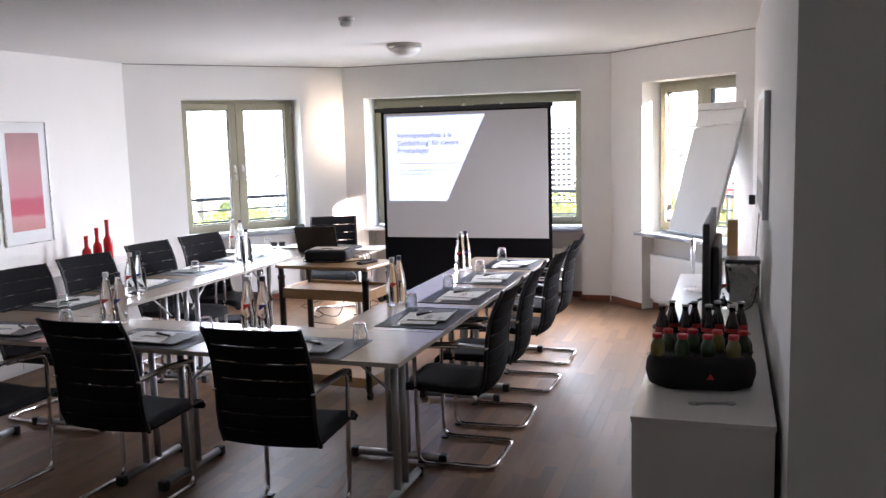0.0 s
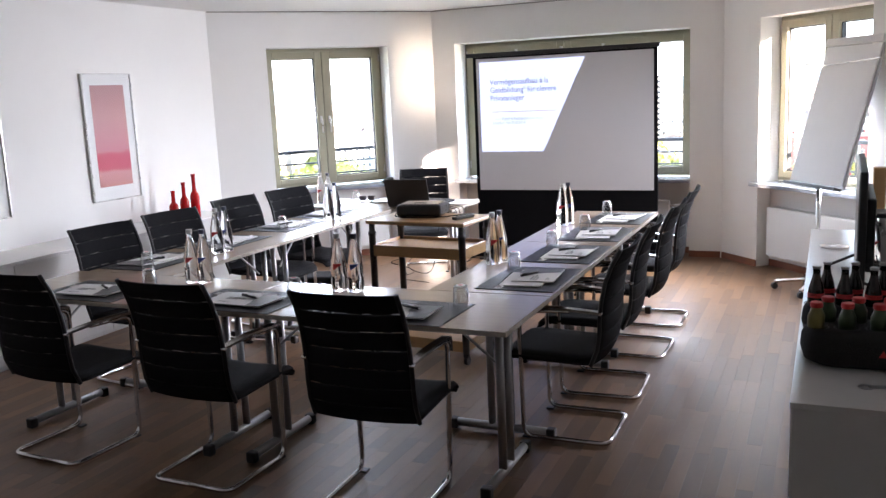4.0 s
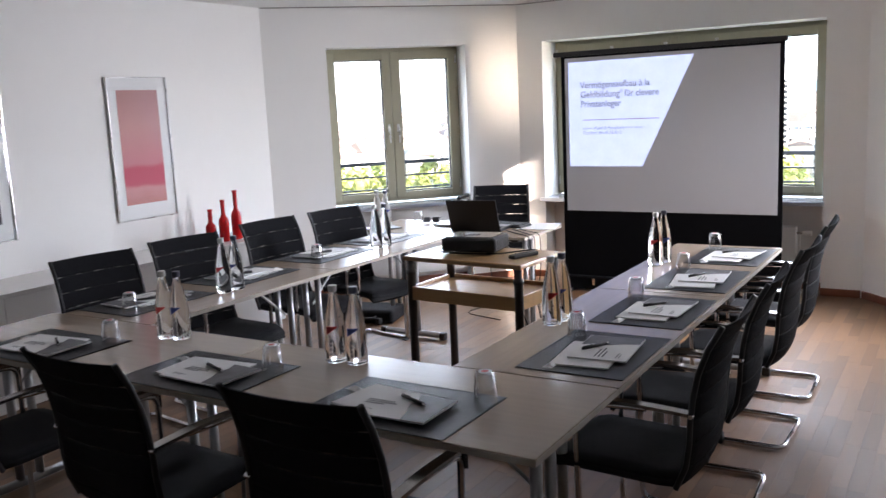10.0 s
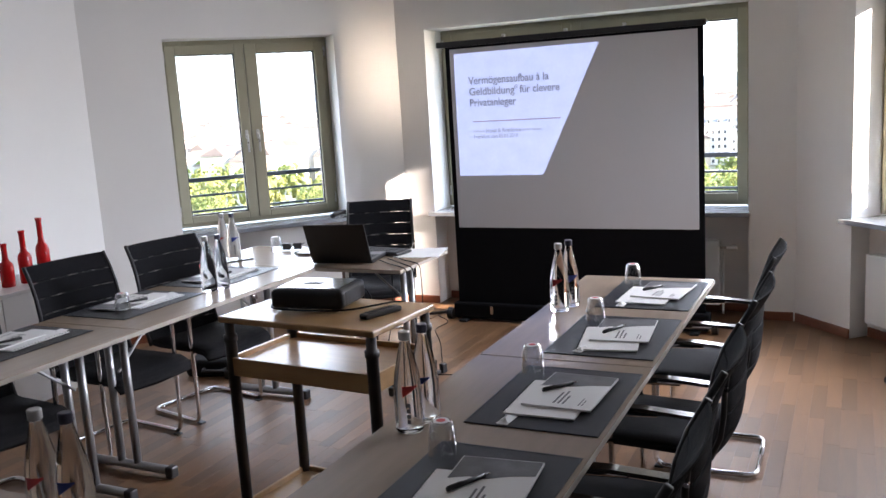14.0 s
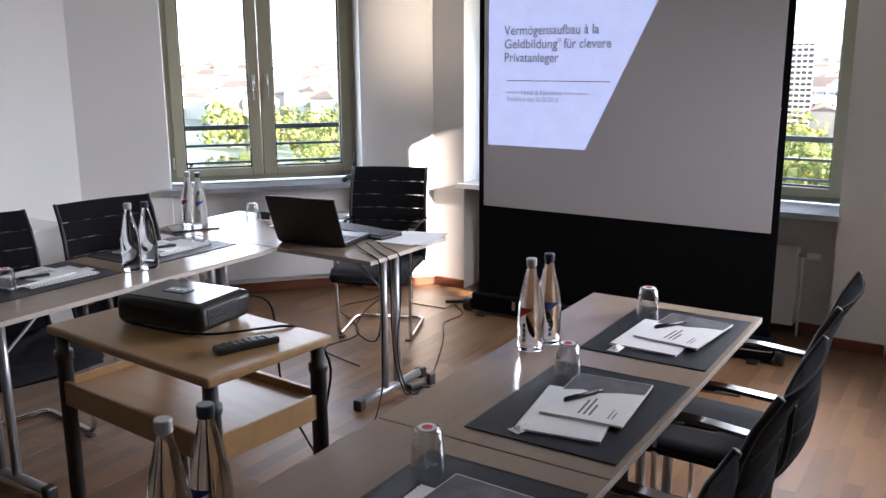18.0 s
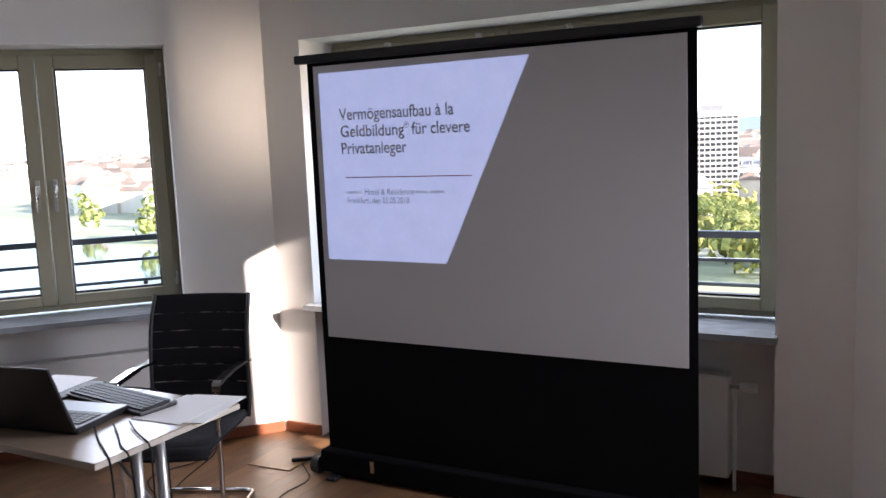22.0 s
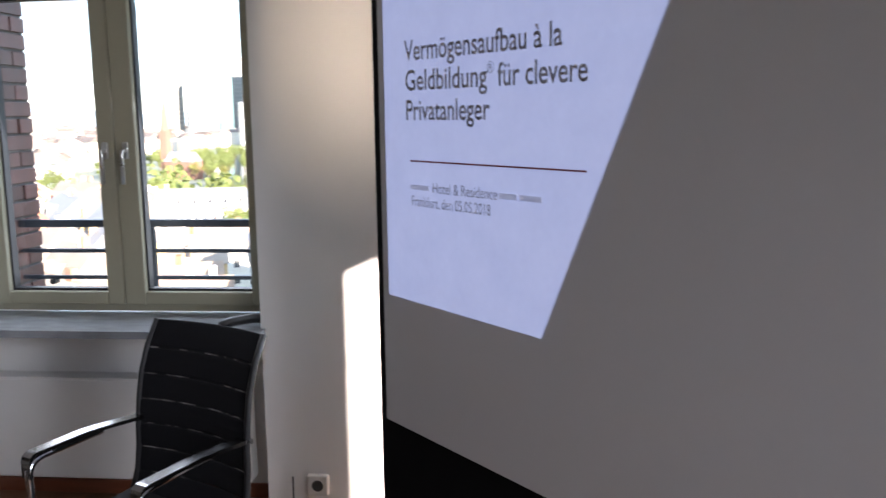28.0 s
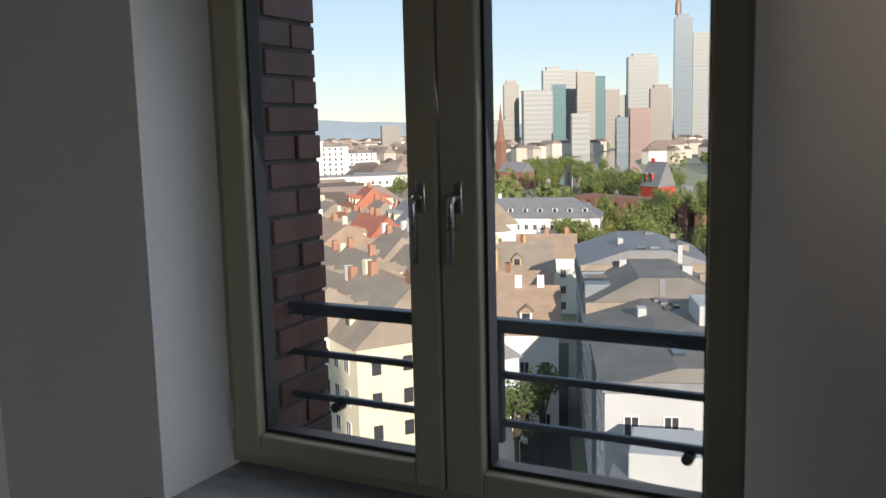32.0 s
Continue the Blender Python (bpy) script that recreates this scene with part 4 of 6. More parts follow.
def place_setting(x, y, rot, seed):
    """Desk pad with a spiral notebook, a loose sheet, a pen and a sachet; local y points away from the sitter."""
    rnd = random.Random(seed)
    M = pose(x, y, TZ, 0, 0, rot)
    p = thing("desk_pad", M, "charcoal leather desk pad on the table", "desk pad", "desk pads")
    part("mat", nb(-0.27, 0.27, -0.195, 0.195, 0.0, 0.0028, bevel=0.001), M_pad, p)
    for q in ((-0.268, 0.268, -0.193, -0.187), (-0.268, 0.268, 0.187, 0.193), (-0.268, -0.262, -0.186, 0.186), (0.262, 0.268, -0.186, 0.186)):
        part("stitched_edge", nb(*q, 0.0029, 0.0034), M_pad, p)
    a = rnd.uniform(-4, 4)
    a2 = a + rnd.uniform(-6, 6)
    low = thing("spiral_notebook", M @ pose(-0.045 + rnd.uniform(-0.02, 0.02), 0.012 + rnd.uniform(-0.012, 0.012), 0.0034, 0, 0, a2), "white wire-bound writing pad under the booklet", "notebook", "writing pads")
    part("page_block", nb(-0.1485, 0.1485, -0.105, 0.105, 0.0, 0.006, bevel=0.0008), M_paper, low)
    for i in range(20):
        tr = bmesh.new()
        xx = -0.139 + i * 0.01463
        tube(tr, [(xx, 0.104 + 0.005 * math.cos(t), 0.003 + 0.006 * math.sin(t)) for t in np.linspace(0, 2 * math.pi, 7)], 0.0008, 4)
        part("wire_loop", tr, M_blackm, low)
    nb2 = thing("seminar_booklet", M @ pose(0.03 + rnd.uniform(-0.015, 0.015), -0.03 + rnd.uniform(-0.01, 0.01), 0.0096, 0, 0, a + rnd.uniform(-4, 4)), "white seminar booklet with a grey cover picture", "booklet", "booklets")
    part("page_block", nb(-0.1485, 0.1485, -0.105, 0.105, 0.0, 0.006, bevel=0.0008), M_paper, nb2)
    cv = bmesh.new()
    prism(cv, [(0.015, 0.102), (0.035, 0.055), (0.028, 0.012), (0.055, -0.045), (0.068, -0.102), (0.145, -0.102), (0.145, 0.102)], 0.0061, 0.0066)
    part("cover_picture", cv, M_cover, nb2, "grey cover photograph")
    for i, w in enumerate((0.095, 0.11, 0.07)):
        part("print_bar", nb(-0.12, -0.12 + w, 0.012 - i * 0.014, 0.018 - i * 0.014, 0.0061, 0.0065), M_ink, nb2, "line of grey print")
    for i, w in enumerate((0.06, 0.045)):
        part("print_bar", nb(-0.12, -0.12 + w, -0.062 - i * 0.010, -0.059 - i * 0.010, 0.0061, 0.0065), M_ink, nb2, "line of grey print")
    pen = thing("ballpoint_pen", M @ pose(0.03 + rnd.uniform(-0.02, 0.02), 0.01, 0.0216, 0, 0, rnd.uniform(-38, -18)), "black ballpoint pen lying on the booklet", "pen", "pens")
    bm = bmesh.new()
    tube(bm, [(-0.062, 0, 0), (0.05, 0, 0)], 0.0056, 10)
    part("barrel", bm, M_black, pen, smooth=True)
    bm = bmesh.new()
    rings(bm, [[(0.05 + 0.018 * t, r * math.cos(k), r * math.sin(k)) for k in np.linspace(0, 2 * math.pi, 9)[:-1]] for t, r in ((0, 0.0045), (0.6, 0.003), (1, 0.001))])
    part("tip", bm, M_chrome, pen)
    part("clip", nb(-0.06, -0.018, -0.0015, 0.0015, 0.0052, 0.0075), M_black, pen)
    sac = thing("sweet_sachet", M @ pose(-0.21 + rnd.uniform(-0.015, 0.015), 0.06 + rnd.uniform(-0.03, 0.03), 0.0034, 0, 0, rnd.uniform(-30, 30)) @ Matrix.Scale(1.3, 4), "small white wrapped sweet on the desk pad", "sweet", "wrapped sweets")
    bm = bmesh.new()
    rings(bm, [[(x2, -0.014 * k, 0.001), (x2, 0, 0.001 + 0.009 * f), (x2, 0.014 * k, 0.001), (x2, 0, 0.0)] for x2, k, f in ((-0.028, 1.1, 0.02), (-0.02, 0.95, 0.2), (-0.01, 1, 0.9), (0.01, 1, 0.9), (0.02, 0.95, 0.2), (0.028, 1.1, 0.02))])
    part("wrapper", bm, M_paper, sac)


for i, (x, y, r) in enumerate(((-1.585, 4.43, 90), (-1.585, 5.11, 90), (-1.585, 5.80, 90), (-1.585, 6.48, 90),
                               (-1.93, 3.67, 0), (-2.77, 3.67, 0), (-3.69, 3.67, 0),
                               (-3.98, 4.43, -90), (-3.98, 5.10, -90), (-3.98, 5.82, -90), (-3.98, 6.47, -90))):
    place_setting(x, y, r, i)


# ---- left side: sideboard, lamp, vases, pictures ----
sbl = thing("long_sideboard", pose(-5.36, 5.17, 0), "long low white sideboard along the wall", "sideboard")
part("carcass", nb(-0.295, 0.195, -1.59, 1.6, 0.03, 0.682, bevel=0.002), M_sidebd, sbl)
part("plinth", nb(-0.28, 0.175, -1.57, 1.58, 0.0, 0.0295), M_sidebd, sbl)
part("top_board", nb(-0.297, 0.205, -1.6, 1.61, 0.6825, 0.702, bevel=0.002), M_sidebd, sbl)
for i in range(4):
    part("door", nb(0.1955, 0.2035, -1.585 + i * 0.797, -0.793 + i * 0.797, 0.035, 0.676, bevel=0.0015), M_sidebd, sbl)
lamp = thing("table_lamp", pose(-5.36, 3.82, 0.7025), "table lamp with white ceramic cylinder and cream shade", "lamp")
bm = bmesh.new()
lathe(bm, [(0.10, 0), (0.10, 0.012), (0.092, 0.02), (0.092, 0.29), (0.08, 0.30), (0.015, 0.305), (0.012, 0.33)], 28)
part("base", bm, M_ceramic, lamp, smooth=False)
bm = bmesh.new()
lathe(bm, [(0.102, 0.0), (0.102, 0.009)], 28)
part("foot_ring", bm, M_chrome, lamp)
bm = bmesh.new()
lathe(bm, [(0.215, 0.30), (0.16, 0.54), (0.157, 0.54), (0.211, 0.303)], 32, caps=False)
part("shade", bm, M_shade, lamp, "cream fabric shade", smooth=True)
for x, y, h in ((-5.33, 6.165, 0.26), (-5.315, 6.285, 0.32), (-5.30, 6.405, 0.38)):
    v = thing("bottle_vase", pose(x, y, 0.7025), "slender red glass bottle vase", "vase", "red vases on the sideboard")
    bm = bmesh.new()
    k = h / 0.3
    lathe(bm, [(0.030, 0), (0.039, 0.004), (0.040, 0.02), (0.040, 0.145 * k), (0.034, 0.165 * k), (0.021, 0.18 * k), (0.0165, 0.2 * k), (0.0165, 0.285 * k), (0.0195, 0.29 * k), (0.0195, 0.3 * k), (0.012, 0.3 * k), (0.012, 0.2 * k)], 20)
    part("vase_body", bm, M_redglass, v, smooth=True)


def art_mat(name, bands):
    """Soft horizontal colour fields, from the bottom up."""
    m = bpy.data.materials.new(name)
    m.use_nodes = True
    nt = m.node_tree
    b = nt.nodes["Principled BSDF"]
    b.inputs["Roughness"].default_value = 0.6
    co, sp, ra, no, ad = (nt.nodes.new(k) for k in ("ShaderNodeTexCoord", "ShaderNodeSeparateXYZ", "ShaderNodeValToRGB", "ShaderNodeTexNoise", "ShaderNodeMath"))
    no.inputs["Scale"].default_value = 9.0
    no.inputs["Detail"].default_value = 6.0
    nt.links.new(co.outputs["Generated"], sp.inputs[0])
    nt.links.new(co.outputs["Object"], no.inputs["Vector"])
    ad.operation = "MULTIPLY_ADD"
    ad.inputs[1].default_value = 0.05
    nt.links.new(no.outputs["Fac"], ad.inputs[0])
    nt.links.new(sp.outputs["Z"], ad.inputs[2])
    el = ra.color_ramp.elements
    el[0].position, el[0].color = bands[0][0], (*bands[0][1], 1)
    el[1].position, el[1].color = bands[-1][0], (*bands[-1][1], 1)
    for pos, col in bands[1:-1]:
        e = el.new(pos)
        e.color = (*col, 1)
    nt.links.new(ad.outputs[0], ra.inputs[0])
    nt.links.new(ra.outputs[0], b.inputs["Base Color"])
    return m


def picture(y, z, w, h, art, label, inset):
    p = thing("framed_picture", pose(LEFT_X + 0.002, y, z), label, "picture", "pictures on the wall")
    part("backing", nb(0.0, 0.012, -w / 2 + 0.008, w / 2 - 0.008, -h / 2 + 0.008, h / 2 - 0.008), M_paper, p)
    fr = bmesh.new()
    for a in ((-w / 2, -w / 2 + 0.007, -h / 2, h / 2), (w / 2 - 0.007, w / 2, -h / 2, h / 2), (-w / 2 + 0.007, w / 2 - 0.007, -h / 2, -h / 2 + 0.007), (-w / 2 + 0.007, w / 2 - 0.007, h / 2 - 0.007, h / 2)):
        box(fr, 0.0, 0.026, a[0], a[1], a[2], a[3], bevel=0.0015)
    part("frame", fr, M_steel, p, "thin metal frame")
    part("print", nb(0.0122, 0.0135, -w / 2 + inset, w / 2 - inset, -h / 2 + inset * 1.35, h / 2 - inset * 1.1), art, p)
    g = bmesh.new()
    g.faces.new([g.verts.new(v) for v in ((0.0215, -w / 2 + 0.007, -h / 2 + 0.007), (0.0215, w / 2 - 0.007, -h / 2 + 0.007), (0.0215, w / 2 - 0.007, h / 2 - 0.007), (0.0215, -w / 2 + 0.007, h / 2 - 0.007))])
    gp = part("glass", g, M_pglass, p, "clear picture glass")
    gp.visible_shadow = False


ART1 = art_mat("pink_colour_field_print", [(0.0, (0.52, 0.21, 0.20)), (0.16, (0.60, 0.27, 0.27)), (0.20, (0.56, 0.08, 0.13)), (0.34, (0.55, 0.07, 0.12)), (0.38, (0.58, 0.20, 0.23)), (0.7, (0.55, 0.27, 0.26)), (1.0, (0.42, 0.20, 0.19))])
ART2 = art_mat("dark_colour_field_print", [(0.0, (0.30, 0.25, 0.24)), (0.05, (0.06, 0.045, 0.05)), (0.26, (0.07, 0.05, 0.055)), (0.31, (0.42, 0.38, 0.36)), (0.7, (0.50, 0.45, 0.42)), (1.0, (0.46, 0.40, 0.38))])
picture(5.867, 1.443, 0.535, 1.03, ART1, "pink abstract print in a thin frame under glass", 0.085)
picture(4.546, 1.443, 0.535, 1.03, ART2, "dark abstract print in a thin frame under glass", 0.085)


# ---- right side: sideboard with television, drinks and flip chart ----
sbr = thing("long_sideboard", pose(-0.075, 4.60, 0), "long white sideboard carrying a television and drinks", "sideboard")
part("carcass", nb(-0.235, 0.232, -1.595, 1.585, 0.03, 0.722, bevel=0.002), M_sidebd, sbr)
part("plinth", nb(-0.215, 0.225, -1.57, 1.56, 0.0, 0.0295), M_sidebd, sbr)
part("top_board", nb(-0.245, 0.236, -1.61, 1.6, 0.7225, 0.742, bevel=0.002), M_sidebd, sbr)
for i in range(4):
    part("door", nb(-0.2435, -0.2355, -1.585 + i * 0.795, -0.794 + i * 0.795, 0.035, 0.716, bevel=0.0015), M_sidebd, sbr)
RZ = 0.7425


def holder(x, y, rot, kinds, label):
    """Oval foam carrier with bottles standing in its wells."""
    base = pose(x, y, RZ, 0, 0, rot) @ Matrix.Scale(1.13, 4)
    h = thing("bottle_carrier", base, label, "bottle carrier", "bottle carriers")
    bm = bmesh.new()
    loops = []
    for k in range(28):
        a = 2 * math.pi * k / 28
        cx, cy = 0.095 * (1 if math.cos(a) > 0 else -1) + 0.085 * math.cos(a), 0.088 * math.sin(a)
        loops.append([(cx * s, cy * s2, z) for s, s2, z in ((0.80, 0.72, 0.0), (0.96, 0.95, 0.012), (1.02, 1.04, 0.05), (1.0, 1.0, 0.085), (0.93, 0.9, 0.108), (0.85, 0.8, 0.112))])
    vs = [[bm.verts.new(p) for p in lp] for lp in loops]
    for i in range(28):
        for j in range(5):
            bm.faces.new((vs[i][j], vs[(i + 1) % 28][j], vs[(i + 1) % 28][j + 1], vs[i][j + 1]))
    bm.faces.new([v[0] for v in vs][::-1])
    bm.faces.new([v[5] for v in vs])
    bmesh.ops.recalc_face_normals(bm, faces=bm.faces)
    part("carrier", bm, M_foam, h, "black foam carrier", smooth=True)
    mk = bmesh.new()
    prism(mk, [(-0.012, 0), (0.012, 0), (0, 0.02)], 0, 0.002)
    mo = part("red_mark", mk, M_red, h, "small red emblem")
    mo.matrix_basis = pose(0.03, -0.0925, 0.045, 90)
    for i, kind in enumerate(kinds):
        wx, wy = -0.125 + (i % 4) * 0.083 + (0.018 if i > 3 else -0.018), -0.036 + (i // 4) * 0.075
        rg = bmesh.new()
        lathe(rg, [(0.032, 0.1122), (0.034, 0.1135), (0.0355, 0.1135), (0.0365, 0.1122)], 16, (wx, wy, 0), caps=False)
        part("well_rim", rg, M_gasket, h)
        b = thing("drinks_bottle", base @ pose(wx, wy, 0.1126), "small glass bottle of " + ("dark cola" if kind == "c" else "juice with a red cap"), "bottle", "small drinks bottles")
        bm = bmesh.new()
        if kind == "c":
            lathe(bm, [(0.026, 0), (0.026, 0.03), (0.022, 0.055), (0.013, 0.085), (0.0105, 0.10), (0.0105, 0.115)], 16)
            part("glass_body", bm, M_cola, b, smooth=True)
            nk = bmesh.new()
            lathe(nk, [(0.0112, 0.098), (0.0112, 0.116)], 12)
            part("neck", nk, M_bglass, b)
            cp = bmesh.new()
            lathe(cp, [(0.013, 0.114), (0.0135, 0.121), (0.010, 0.123)], 12)
            part("crown_cap", cp, M_silver, b)
            lr = bmesh.new()
            lathe(lr, [(0.0262, 0.022), (0.0258, 0.036)], 16, caps=False)
            part("label_band", lr, M_red, b, "red label band")
        else:
            lathe(bm, [(0.0235, 0), (0.0235, 0.034), (0.0175, 0.048), (0.0155, 0.058)], 16)
            part("glass_body", bm, M_juice if i % 3 else M_yellowlab, b, smooth=True)
            cp = bmesh.new()
            lathe(cp, [(0.0165, 0.0585), (0.0178, 0.061), (0.0178, 0.072), (0.0155, 0.074)], 16)
            part("cap", cp, M_red, b, "red metal cap")


holder(-0.10, 3.44, 4, "jjjjjjjj", "black foam bottle carrier holding juice bottles")
holder(-0.105, 3.765, 4, "cccccccc", "black foam bottle carrier holding cola bottles")
op = thing("bottle_opener", pose(-0.05, 3.20, RZ, 0, 0, 14), "flat steel bottle opener on the sideboard", "bottle opener")
part("blade", nb(-0.055, 0.055, -0.014, 0.014, 0.0, 0.003, bevel=0.0012), M_silver, op)
for s in (-1, 1):
    rg = bmesh.new()
    lathe(rg, [(0.013, 0.0), (0.023, 0.0), (0.023, 0.003), (0.013, 0.003)], 18, (s * 0.062, 0, 0), caps=False)
    part("ring_end", rg, M_silver, op)
tv = thing("television", pose(-0.09, 4.72, RZ, 0, 0, -91), "flat black television seen edge on", "television")
part("panel", nb(-0.48, 0.48, -0.02, 0.012, 0.06, 0.55, bevel=0.006), M_black, tv)
part("rear_cover", nb(-0.3, 0.3, 0.0125, 0.05, 0.1, 0.42, bevel=0.012), M_black, tv)
part("screen_glass", nb(-0.47, 0.47, -0.0215, -0.0202, 0.075, 0.54), M_gloss, tv)
for s in (-1, 1):
    ft = bmesh.new()
    tube(ft, bend([(s * 0.33, -0.13, 0.006), (s * 0.33, 0.0, 0.07), (s * 0.33, 0.12, 0.006)], 0.03), 0.007, 8)
    part("stand_foot", ft, M_black, tv)
cm = thing("coffee_machine", pose(0.06, 5.26, RZ, 0, 0, -90), "steel and black capsule coffee machine", "coffee machine")
part("housing", nb(-0.09, 0.09, -0.06, 0.11, 0.0, 0.225, bevel=0.012), M_steel, cm)
part("top_cover", nb(-0.092, 0.092, -0.10, 0.112, 0.2255, 0.25, bevel=0.008), M_gloss, cm)
part("drip_tray", nb(-0.07, 0.07, -0.15, -0.061, 0.0, 0.02, bevel=0.004), M_black, cm)
part("spout", nb(-0.02, 0.02, -0.12, -0.061, 0.16, 0.2, bevel=0.006), M_chrome, cm)
copy_thing(bot, pose(-0.03, 5.02, RZ, 0, 0, 10))
bx = part("tall_box", nb(-0.032, 0.032, -0.04, 0.04, 0.0, 0.44, bevel=0.006), M_beech)
bx.matrix_basis = pose(0.02, 5.62, RZ)
tagged(bx, "tall beech wood box on the sideboard", "box")
sa = bmesh.new()
lathe(sa, [(0.05, 0), (0.072, 0.004), (0.078, 0.012), (0.075, 0.0125), (0.069, 0.007), (0.05, 0.004)], 28)
so = part("glass_dish", sa, M_tglass, smooth=True)
so.matrix_basis = pose(-0.19, 5.55, RZ)
tagged(so, "flat clear glass dish on the sideboard", "dish")
cable([(0.176, 5.62, 1.28), (0.165, 5.60, 1.1), (0.150, 5.45, 0.95), (0.165, 5.2, 0.85), (0.12, 4.95, 0.75), (0.0, 4.85, 0.752), (-0.02, 4.8, 0.85)], 0.004, "black mains cable hanging from the wall socket", radius=0.15)


def socket(m, label):
    s = thing("wall_socket", m, label, "socket", kind="structure")
    part("cover", nb(-0.042, 0.042, -0.03, 0.0, -0.042, 0.042, bevel=0.006), M_white, s)
    rg = bmesh.new()
    lathe(rg, [(0.024, 0.0), (0.022, 0.003), (0.0, 0.003)], 18)
    r = part("socket_well", rg, M_radslot, s)
    r.matrix_basis = pose(0, -0.0302, 0, 90)


socket(pose(0.18, 5.66, 1.3, 0, 0, -90), "white wall socket with a black plug")
socket(A_MAT @ pose(1.91, 0.0, 0.14), "white wall socket low beside the window")
pl = part("mains_plug", nb(-0.018, 0.018, -0.068, -0.0305, -0.03, 0.03, bevel=0.006), M_black)
pl.matrix_basis = pose(0.18, 5.66, 1.3, 0, 0, -90)
tagged(pl, "black mains plug in the wall socket", "plug")
rp = thing("framed_picture", pose(0.1785, 4.9, 1.60, 0, 0, 180), "narrow framed picture on the side wall", "picture", "pictures on the wall")
part("frame", nb(0.0, 0.03, -0.45, 0.45, -0.31, 0.31, bevel=0.003), M_silver, rp)
part("print", nb(0.0302, 0.0312, -0.42, 0.42, -0.28, 0.28), ART2, rp)

fc = thing("flip_chart", pose(-0.32, 7.70, 0, 0, 0, -55), "flip chart with a blank white pad on a rolling star base", "flip chart")
TILT_F = pose(0, 0, 0.84, -16)
pad = part("board", nb(-0.34, 0.34, -0.008, 0.012, 0.0, 1.17, bevel=0.004), M_silver, fc, "grey metal board")
pad.matrix_basis = TILT_F
pp = part("paper_pad", nb(-0.325, 0.325, -0.018, -0.0085, 0.02, 1.10, bevel=0.001), M_paper, fc, "white paper pad")
pp.matrix_basis = TILT_F
cb = part("clamp_bar", nb(-0.33, 0.33, -0.035, -0.0085, 1.105, 1.165, bevel=0.006), M_white, fc)
cb.matrix_basis = TILT_F
ab = bmesh.new()
tube(ab, [(-0.30, -0.03, 0.955), (-0.62, -0.05, 0.965)], 0.008, 8)
ao = part("side_arm", ab, M_steel, fc, "extendable steel arm")
ao.matrix_basis = TILT_F @ pose(0.1, 0, 0)
ab = bmesh.new()
tube(ab, [(-0.35, -0.03, 0.945), (0.37, -0.034, 0.985)], 0.007, 8)
ao = part("cross_arm", ab, M_steel, fc)
ao.matrix_basis = TILT_F
tr = part("pen_tray", nb(-0.33, 0.33, -0.075, -0.0085, -0.018, 0.005, bevel=0.004), M_black, fc)
tr.matrix_basis = TILT_F
bm = bmesh.new()
tube(bm, [(0, 0.03, 0.08), (0, 0.03, 0.86)], 0.018, 12)
part("column", bm, M_steel, fc, smooth=True)
for i in range(5):
    a = 2 * math.pi * i / 5 + 0.3
    bm = bmesh.new()
    tube(bm, [(0, 0.03, 0.10), (0.31 * math.cos(a), 0.03 + 0.31 * math.sin(a), 0.062)], 0.014, 8)
    leg = part("base_leg", bm, M_chrome, fc, smooth=True)
    bm = bmesh.new()
    cx, cy = 0.31 * math.cos(a), 0.03 + 0.31 * math.sin(a)
    tube(bm, [(cx - 0.012, cy, 0.026), (cx + 0.012, cy, 0.026)], 0.026, 14)
    part("castor", bm, M_black, leg)


# ---- radiators and small fittings ----
def radiator(m, u0, u1, z0, z1, valve, label):
    r = thing("radiator", m, label, "radiator", kind="structure")
    y0, y1 = 0.03, 0.125
    part("front_panel", nb(u0, u1, y0, y0 + 0.012, z0, z1 - 0.012, bevel=0.004), M_radiator, r)
    part("rear_panel", nb(u0, u1, y1 - 0.012, y1, z0, z1 - 0.012, bevel=0.004), M_radiator, r)
    for u in (u0, u1 - 0.012):
        part("side_cover", nb(u, u + 0.012, y0 + 0.013, y1 - 0.013, z0, z1 - 0.012), M_radiator, r)
    part("grille_bed", nb(u0 + 0.012, u1 - 0.012, y0 + 0.013, y1 - 0.013, z1 - 0.03, z1 - 0.026), M_radslot, r)
    n = int((u1 - u0 - 0.03) / 0.014)
    base = nb(-0.0045, 0.0045, y0 + 0.006, y1 - 0.006, z1 - 0.0115, z1 - 0.005)
    first = part("grille_bar", base, M_radiator, r)
    first.matrix_basis = pose(u0 + 0.015, 0, 0)
    for i in range(1, n):
        share("grille_bar", first.data, r, pose(u0 + 0.015 + i * 0.014, 0, 0))
    for y in (y0 + 0.003, y1 - 0.009):
        part("grille_rail", nb(u0, u1, y, y + 0.006, z1 - 0.012, z1 - 0.004), M_radiator, r)
    if valve:
        bm = bmesh.new()
        tube(bm, [(u1, (y0 + y1) / 2, z1 - 0.06), (u1 + 0.05, (y0 + y1) / 2, z1 - 0.06)], 0.009, 10)
        part("valve", bm, M_brass, r)
        bm = bmesh.new()
        tube(bm, [(u1 + 0.045, (y0 + y1) / 2, z1 - 0.06), (u1 + 0.115, (y0 + y1) / 2, z1 - 0.06)], 0.02, 12)
        part("thermostat", bm, M_white, r, "white thermostat knob")
        bm = bmesh.new()
        tube(bm, [(u1 + 0.02, (y0 + y1) / 2, 0.0), (u1 + 0.02, (y0 + y1) / 2, z1 - 0.06)], 0.008, 8)
        part("pipe", bm, M_radiator, r)
    for u in (u0 + 0.15, u1 - 0.15):
        part("bracket", nb(u - 0.015, u + 0.015, y1, 0.158, z0 + 0.05, z0 + 0.35), M_radiator, r)


